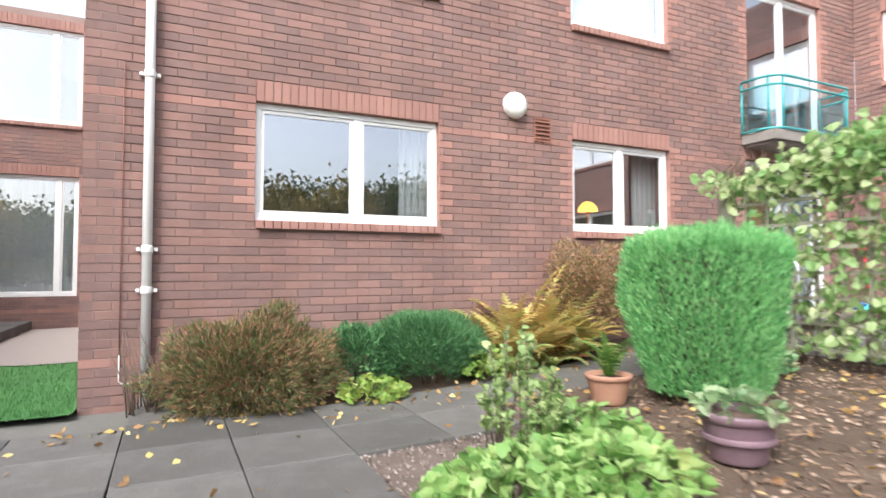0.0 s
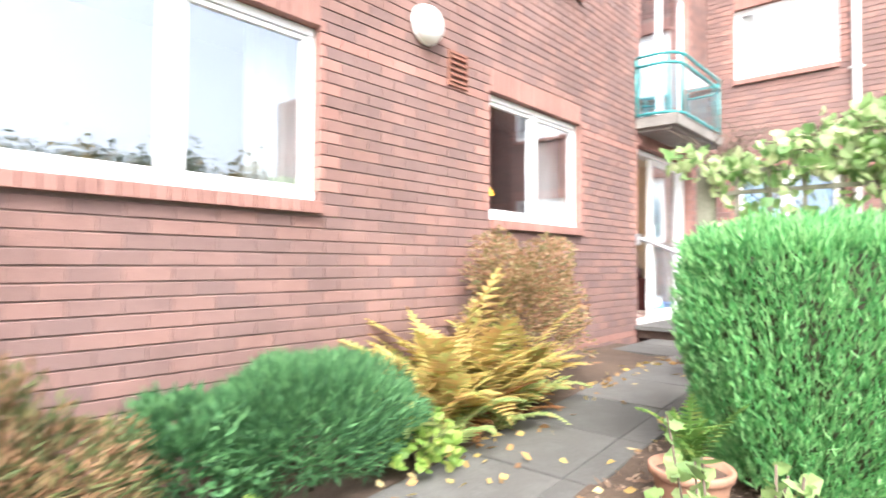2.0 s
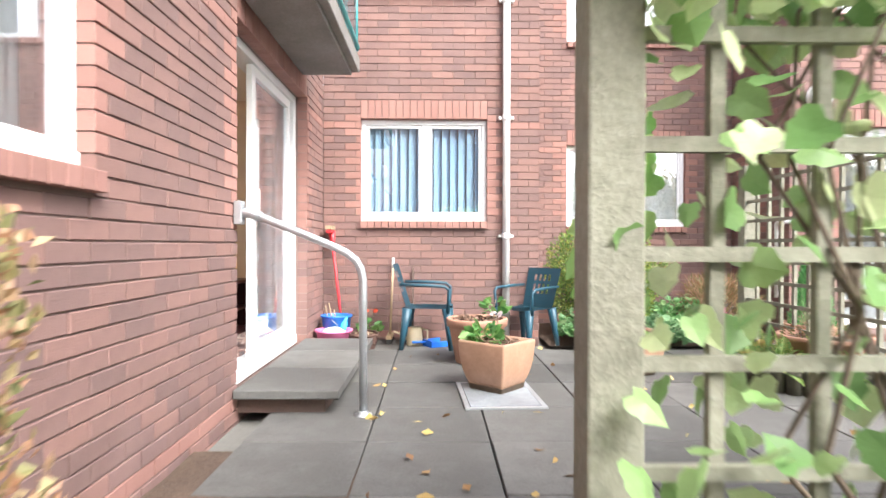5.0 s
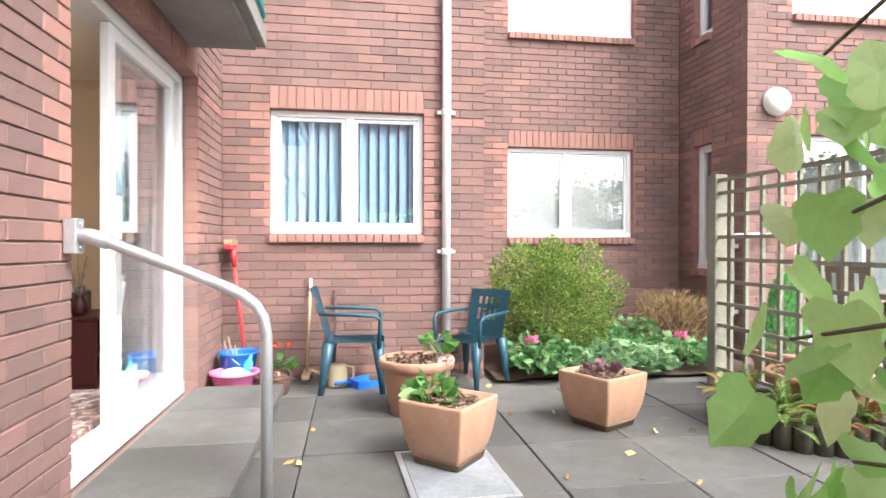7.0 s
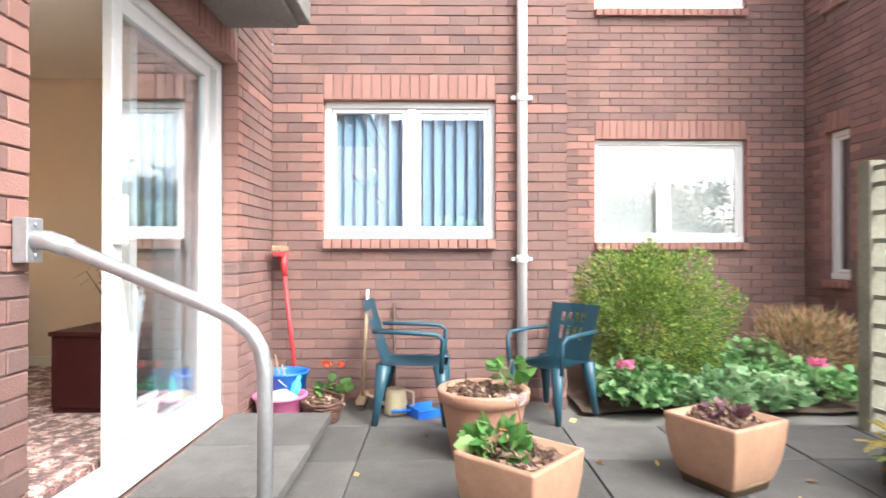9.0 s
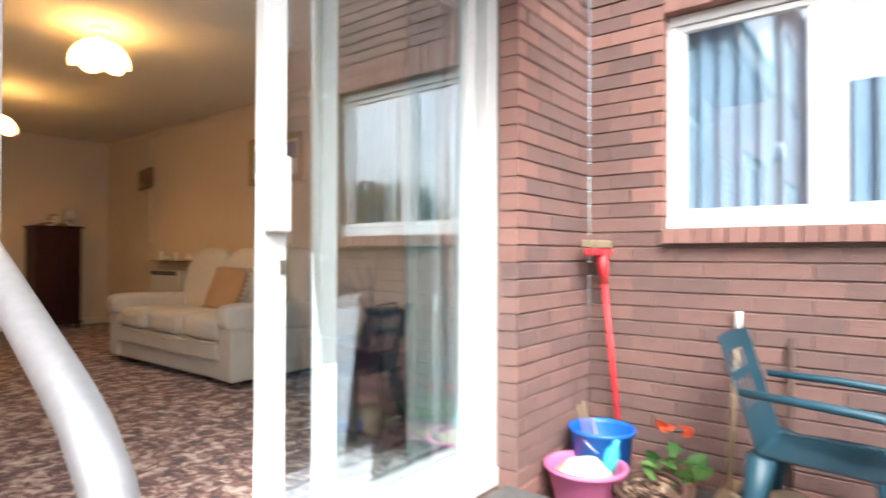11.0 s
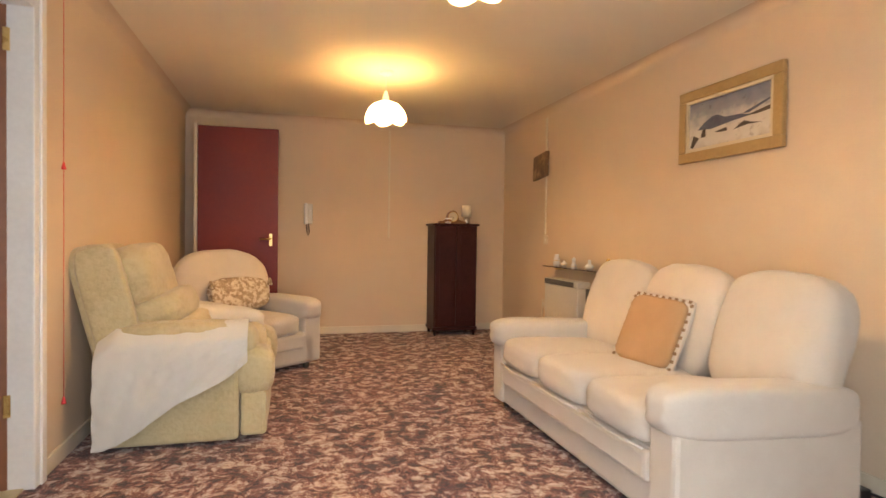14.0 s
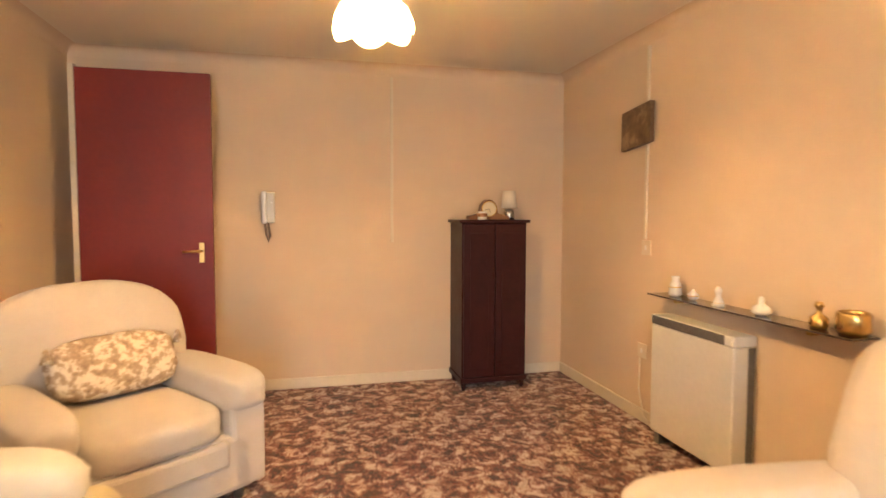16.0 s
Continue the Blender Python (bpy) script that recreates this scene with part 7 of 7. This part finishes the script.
ornament("vase", 11.0, [(0.02, 0), (0.033, 0.01), (0.03, 0.06), (0.018, 0.09), (0.022, 0.105)], CHINA, "white china vase with gilt rim", (0.03, 0.045, 0.052))
ornament("trinket_pot", 10.86, [(0.012, 0), (0.026, 0.012), (0.028, 0.03), (0.012, 0.042), (0.006, 0.055)], CHINA, "small round white china pot", (0.028, 0.02, 0.024))
ornament("hand_bell", 10.68, [(0.03, 0), (0.024, 0.02), (0.012, 0.045), (0.016, 0.06), (0.018, 0.075), (0.006, 0.09)], CHINA, "white china bell with gilt handle", (0.025, 0.012, 0.016))
ornament("china_swan", 10.42, [(0.016, 0), (0.04, 0.012), (0.034, 0.035), (0.012, 0.05), (0.014, 0.07), (0.005, 0.08)], CHINA, "small white china bird dish")
ornament("perfume_bottle", 10.14, [(0.026, 0), (0.034, 0.012), (0.03, 0.04), (0.01, 0.055), (0.01, 0.075), (0.018, 0.082), (0.012, 0.1)], BRASS, "small gold-coloured glass scent bottle")
ornament("brass_pot", 10.0, [(0.04, 0), (0.055, 0.02), (0.052, 0.075), (0.046, 0.085), (0.042, 0.08), (0.04, 0.02)], BRASS, "shiny round brass pot on the shelf")

# storage heater under the shelf and its fittings
HEATW = surface("off-white enamel", [(0.3, (0.6, 0.58, 0.53)), (0.7, (0.68, 0.66, 0.61))], 0.4, 40, 3, 0.03)
HEATG = surface("grey heater grille", [(0.3, (0.085, 0.078, 0.072)), (0.7, (0.15, 0.14, 0.128))], 0.5, 60, 3, 0.05)


def heater(x0, x1, y0, y1, h, face, label):
    ob = thing("storage_heater", pose(0, 0, FLOOR), label, "heater")
    part("body", boxes((x0, x1, y0, y1, 0.06, h - 0.05), bevel=0.008), HEATW, ob)
    part("cap", boxes((x0 - 0.004, x1 + 0.004, y0 - 0.004, y1 + 0.004, h - 0.0495, h), bevel=0.008), HEATW, ob)
    fx = x0 - 0.002 if face < 0 else x1 + 0.002
    part("grille", boxes((min(fx, fx + face * 0.0032), max(fx, fx + face * 0.0032), y0 + 0.055, y1 - 0.012, h - 0.0465, h - 0.004)), HEATG, ob)
    for i in range(5):
        part("grille_bar", boxes((min(fx, fx + face * 0.004), max(fx, fx + face * 0.004), y0 + 0.06, y1 - 0.02, h - 0.044 + i * 0.008, h - 0.0415 + i * 0.008)), HEATG, ob)
    part("label_plate", boxes((min(fx, fx + face * 0.005), max(fx, fx + face * 0.005), y0 + 0.01, y0 + 0.05, h - 0.04, h - 0.012)), HEATW, ob)
    part("end_panel", boxes((*((x0 + 0.075, x1 - 0.002) if face < 0 else (x0 + 0.002, x1 - 0.095)), y0 - 0.005, y0 - 0.0005, 0.065, h - 0.052), bevel=0.001), HEATG, ob)
    for y in (y0 + 0.05, y1 - 0.05):
        part("foot", boxes((x0 + 0.01, x1 - 0.01, y - 0.02, y + 0.02, 0, 0.06)), HEATG, ob)


heater(RX1 - 0.125, RX1 - 0.012, 10.5, 11.11, 0.69, -1, "off-white slim storage heater with grey grille top")
heater(RX0 + 0.012, RX0 + 0.17, 7.1, 7.77, 0.74, 1, "off-white slim storage heater beside the kitchen door")


def wall_plate(name, m, label, rocker=True):
    ob = thing(name, m, label, "wall plate")
    part("plate", boxes((-0.043, 0.043, -0.008, 0, -0.043, 0.043), bevel=0.003), SKIRT, ob)
    part("switch", boxes((-0.008, 0.008, -0.012, -0.0082, -0.014, 0.014), bevel=0.001), WHITEPAINT, ob)


wall_plate("light_switch", pose(RX1 - 0.001, 11.36, FLOOR + 1.03, 0, 0, -90), "cream plastic switch plate on the wall")
wall_plate("power_socket", pose(RX1 - 0.001, 11.38, FLOOR + 0.42, 0, 0, -90), "cream plastic power socket near the heater")
fx = thing("cable", pose(0, 0, 0), "white heater cable from socket to floor", "cable")
part("wire", tube([(RX1 - 0.02, 11.38, FLOOR + 0.38), (RX1 - 0.03, 11.37, FLOOR + 0.2), (RX1 - 0.04, 11.3, FLOOR + 0.05), (RX1 - 0.06, 11.1, FLOOR + 0.03)], 0.005, 6), SKIRT, fx)
for b in ((9.37, 9.39, RY1 - 0.014, RY1 - 0.001, FLOOR + 1.02, CEIL - 0.085), (RX1 - 0.014, RX1 - 0.001, 11.36, 11.382, FLOOR + 1.08, CEIL - 0.085)):
    c_ = thing("conduit", pose(0, 0, 0), "thin cream cable trunking down the wall", "conduit")
    part("trunking", boxes(b, bevel=0.002), SKIRT, c_)

# entry phone
ph = thing("entry_phone", pose(8.53, RY1 - 0.002, FLOOR + 1.16), "white entry-phone handset on the wall", "telephone")
part("body", boxes((-0.045, 0.045, -0.035, 0, 0, 0.21), bevel=0.008), HEATW, ph)
part("handset", boxes((-0.04, -0.005, -0.06, -0.036, -0.005, 0.215), bevel=0.01), WHITEPAINT, ph)
part("cord", tube([(-0.02, -0.045, -0.005), (-0.012, -0.04, -0.08), (0.0, -0.035, -0.125), (0.012, -0.035, -0.08), (0.002, -0.03, 0.0)], 0.006, 6), surface("brown cord", [(0.3, (0.16, 0.11, 0.08)), (0.7, (0.26, 0.19, 0.14))], 0.8, 90, 6, 0.2), ph)
part("button", lathe([(0.006, 0), (0.006, 0.004)], 10), LAMPGLASS, ph, m=pose(0.025, -0.035, 0.14, 90, 0, 0))

# pull cord
pc_ = thing("pull_cord", pose(RX0 + 0.03, 9.24, 0), "thin red alarm pull cord with triangular toggles", "pull cord")
part("cord", tube([(0, 0, FLOOR + 0.3), (0, 0, CEIL - 0.03)], 0.0016, 5), RED, pc_)
for z in (FLOOR + 0.27, FLOOR + 1.32):
    part("toggle", lathe([(0.011, 0), (0.01, 0.006), (0.003, 0.034)], 8), RED, pc_, m=pose(0, 0, z))
part("ceiling_box", lathe([(0.035, CEIL - 0.03), (0.04, CEIL - 0.001)], 16), WHITEPAINT, pc_)

# cables and set-top box behind the sofa, television corner
tray = thing("extension_lead", pose(10.5, 8.12, FLOOR), "black extension block with tangled cables on the carpet", "cables")
BLACK = surface("black plastic", [(0.3, (0.012, 0.012, 0.013)), (0.7, (0.03, 0.03, 0.032))], 0.4, 60, 3, 0.05)
part("block", boxes((-0.14, 0.12, -0.03, 0.03, 0, 0.05), bevel=0.006), BLACK, tray)
part("wire", tube([(0.12, 0, 0.03), (0.18, -0.1, 0.01), (0.05, -0.2, 0.008), (-0.1, -0.14, 0.01), (-0.16, -0.02, 0.06), (-0.1, 0.02, 0.12)], 0.006, 6), BLACK, tray)
stand = thing("side_table", pose(9.56, 6.62, FLOOR), "low dark mahogany side table beside the patio door", "table")
part("top", boxes((-0.24, 0.24, -0.22, 0.22, 0.43, 0.455), bevel=0.005), MAHOG, stand)
part("back", boxes((-0.21, 0.21, 0.19, 0.205, 0.03, 0.43), bevel=0.002), MAHOG, stand)
part("shelf", boxes((-0.21, 0.21, -0.2, 0.189, 0.2, 0.218), bevel=0.002), MAHOG, stand)
part("plinth", boxes((-0.22, 0.22, -0.205, 0.205, 0, 0.03), bevel=0.002), MAHOG, stand)
for q in (-1, 1):
    part("side", boxes((q * 0.22 - 0.009, q * 0.22 + 0.009, -0.205, 0.205, 0.031, 0.43), bevel=0.002), MAHOG, stand)
radio = thing("radio", pose(9.6, 6.62, FLOOR + 0.455, 0, 0, 12), "small black portable radio on the side table", "radio")
part("case", boxes((-0.12, 0.12, -0.04, 0.04, 0.002, 0.14), bevel=0.012), BLACK, radio)
part("speaker_grille", lathe([(0.045, 0), (0.045, 0.004), (0.03, 0.005)], 20), HEATG, radio, m=pose(-0.06, -0.0405, 0.07, 90, 0, 0))
part("handle", tube([(-0.1, 0, 0.135), (-0.09, 0, 0.17), (0.09, 0, 0.17), (0.1, 0, 0.135)], 0.006, 6), BLACK, radio)
twigs = thing("twig_vase", pose(9.42, 6.55, FLOOR + 0.455), "small dark vase of bare curling twigs on the side table", "vase")
part("vase", lathe([(0.03, 0), (0.045, 0.04), (0.04, 0.09), (0.022, 0.12), (0.026, 0.13)], 18), MAHOG, twigs)
tw = random.Random(71)
for i in range(8):
    ex, ey, ez = tw.uniform(-0.2, 0.16), tw.uniform(-0.12, 0.12), tw.uniform(0.28, 0.42)
    part("twig", tube([(0, 0, 0.1), (ex * 0.3, ey * 0.3, ez * 0.65), (ex * 0.75, ey * 0.75, ez), (ex * 1.15, ey * 1.1, ez - 0.04)], [0.004, 0.003, 0.002, 0.0012], 5), BARK, twigs)
GREENCURTAIN = leafy("pale green curtain", [(0.2, (0.4, 0.47, 0.46)), (0.8, (0.5, 0.57, 0.56))], 0.85, 0.3)
curtain("curtain", 9.33, 6.24, 0, 0.3, FLOOR + 0.02, HEAD, GREENCURTAIN, "long pale green curtain drawn back beside the patio door", 6, 0.035, gather=0.45)
pl = thing("light_switch", pose(10.62, 6.155, FLOOR + 1.1, 0, 0, 180), "white plastic switch plate by the door", "wall plate")
part("plate", boxes((-0.043, 0.043, -0.008, 0, -0.06, 0.06), bevel=0.003), WHITEPAINT, pl)
# amber table lamp glimpsed through the bedroom window
wl_ = thing("table_lamp", pose(5.78, 6.6, FLOOR + 0.9), "amber-shaded table lamp, lit, on a chest", "lamp")
AMBER, an, al, ap = graph("lit amber shade")
al.new(ramp(an, al, noise_tex(an, al, an.new("ShaderNodeTexCoord").outputs["Object"], 20), [(0.3, (0.7, 0.35, 0.06)), (0.7, (0.8, 0.45, 0.1))]), ap.inputs["Base Color"])
ap.inputs["Emission Color"].default_value = (1.0, 0.45, 0.06, 1)
ap.inputs["Emission Strength"].default_value = 1.2
part("base", lathe([(0.06, 0), (0.03, 0.05), (0.025, 0.3), (0.02, 0.42)], 16), WARMWOOD, wl_)
part("shade", lathe([(0.13, 0.42), (0.12, 0.46), (0.07, 0.53), (0.02, 0.55)], 24), AMBER, wl_)
ch = thing("chest", pose(5.75, 6.65, FLOOR), "dark chest of drawers under the window lamp", "chest")
part("body", boxes((-0.4, 0.4, -0.25, 0.25, 0, 0.9), bevel=0.01), MAHOG, ch)

# ---- bricks ----
BW, BH, GAP, PERP, DEPTH = 0.217, 0.0723, 0.007, 0.0045, 0.085
SOLDIER = 0.192
brick_rng = random.Random(5)


def brick_mesh(name, w, h, d, material):
    me = bpy.data.meshes.new(name)
    e = 0.003
    v = [(e, 0, e), (w - e, 0, e), (w - e, 0, h - e), (e, 0, h - e), (0, e, 0), (w, e, 0), (w, e, h), (0, e, h), (0, d, 0), (w, d, 0), (w, d, h), (0, d, h)]
    f = [(0, 1, 2, 3), (0, 4, 5, 1), (1, 5, 6, 2), (2, 6, 7, 3), (3, 7, 4, 0), (4, 8, 9, 5), (5, 9, 10, 6), (6, 10, 11, 7), (7, 11, 8, 4)]
    me.from_pydata(v, [], f)
    me.materials.append(material)
    return me


FULL = brick_mesh("brick", BW - PERP, BH - GAP, DEPTH, BRICK)


def add_brick(verts, faces, u0, u1, z0, z1, w):
    n = len(verts)
    e, d = 0.003, DEPTH
    verts += [(u0 + e, w, z0 + e), (u1 - e, w, z0 + e), (u1 - e, w, z1 - e), (u0 + e, w, z1 - e), (u0, w + e, z0), (u1, w + e, z0), (u1, w + e, z1), (u0, w + e, z1), (u0, w + d, z0), (u1, w + d, z0), (u1, w + d, z1), (u0, w + d, z1)]
    faces += [tuple(n + i for i in q) for q in ((0, 1, 2, 3), (0, 4, 5, 1), (1, 5, 6, 2), (2, 6, 7, 3), (3, 7, 4, 0), (4, 8, 9, 5), (5, 9, 10, 6), (6, 10, 11, 7), (7, 11, 8, 4))]


def lay_bricks(wall, length, z0, z1, openings, near):
    red, orange, singles = ([], []), ([], []), 0
    rng = brick_rng
    blocked = [(o[0], o[1], o[2] - (0.08 if o[2] > 0.5 else 0), o[3] + SOLDIER) for o in openings]
    base = HEAD + SOLDIER - 60 * BH
    k0, k1 = int((z0 - base) / BH), int((z1 - base) / BH) + 1
    for k in range(k0, k1):
        za = base + k * BH
        if za + BH > z1 or za < z0:
            continue
        banded = abs(za - (HEAD - BH)) < 0.036 or abs(za + 0.05) < 0.036
        off = (0 if k % 2 else BW / 2) - BW
        u = off
        while u < length:
            a, b = max(u, 0), min(u + BW - PERP, length)
            u += BW
            if b - a < 0.02:
                continue
            runs = [(a, b)]
            for o in blocked:
                if za + BH - GAP > o[2] + 0.005 and za < o[3] - 0.005:
                    runs = [q for r in runs for q in ((r[0], min(r[1], o[0])), (max(r[0], o[1]), r[1])) if q[1] - q[0] > 0.012]
            for r in runs:
                w = rng.uniform(-0.0025, 0.0025)
                beside = any(o[2] < za < o[3] + 0.0 and (abs(r[1] - o[0]) < 0.02 or abs(r[0] - o[1]) < 0.02) for o in openings) and za > 0.9
                inside = near and near[0] < r[0] and r[1] < near[1] and near[2] < za < near[3]
                if inside and not banded and not beside and singles < 290 and abs(r[1] - r[0] - BW + PERP) < 0.001:
                    ob = new("brick", FULL)
                    ob.parent = wall
                    ob.location = (r[0], w, za)
                    singles += 1
                else:
                    add_brick(*(orange if banded or beside else red), r[0], r[1], za, za + BH - GAP, w)
    for o in openings:
        n = max(1, round((o[1] - o[0]) / BH))
        step = (o[1] - o[0]) / n
        for i in range(n):
            add_brick(*orange, o[0] + i * step + GAP / 2, o[0] + (i + 1) * step - GAP / 2, o[3] + 0.002, o[3] + SOLDIER - GAP, rng.uniform(-0.003, 0.002))
            if o[2] > 0.5:
                add_brick(*orange, o[0] + i * step + GAP / 2, o[0] + (i + 1) * step - GAP / 2, o[2] - 0.074, o[2] - 0.004, -0.045 + rng.uniform(-0.003, 0.003))
    for name, (v, f), mt in (("brickwork", red, BRICK), ("orange_brickwork", orange, ORANGE)):
        if v:
            cloud(name, v, f, mt, wall, "stuff")


for spec in WALLS:
    lay_bricks(*spec)
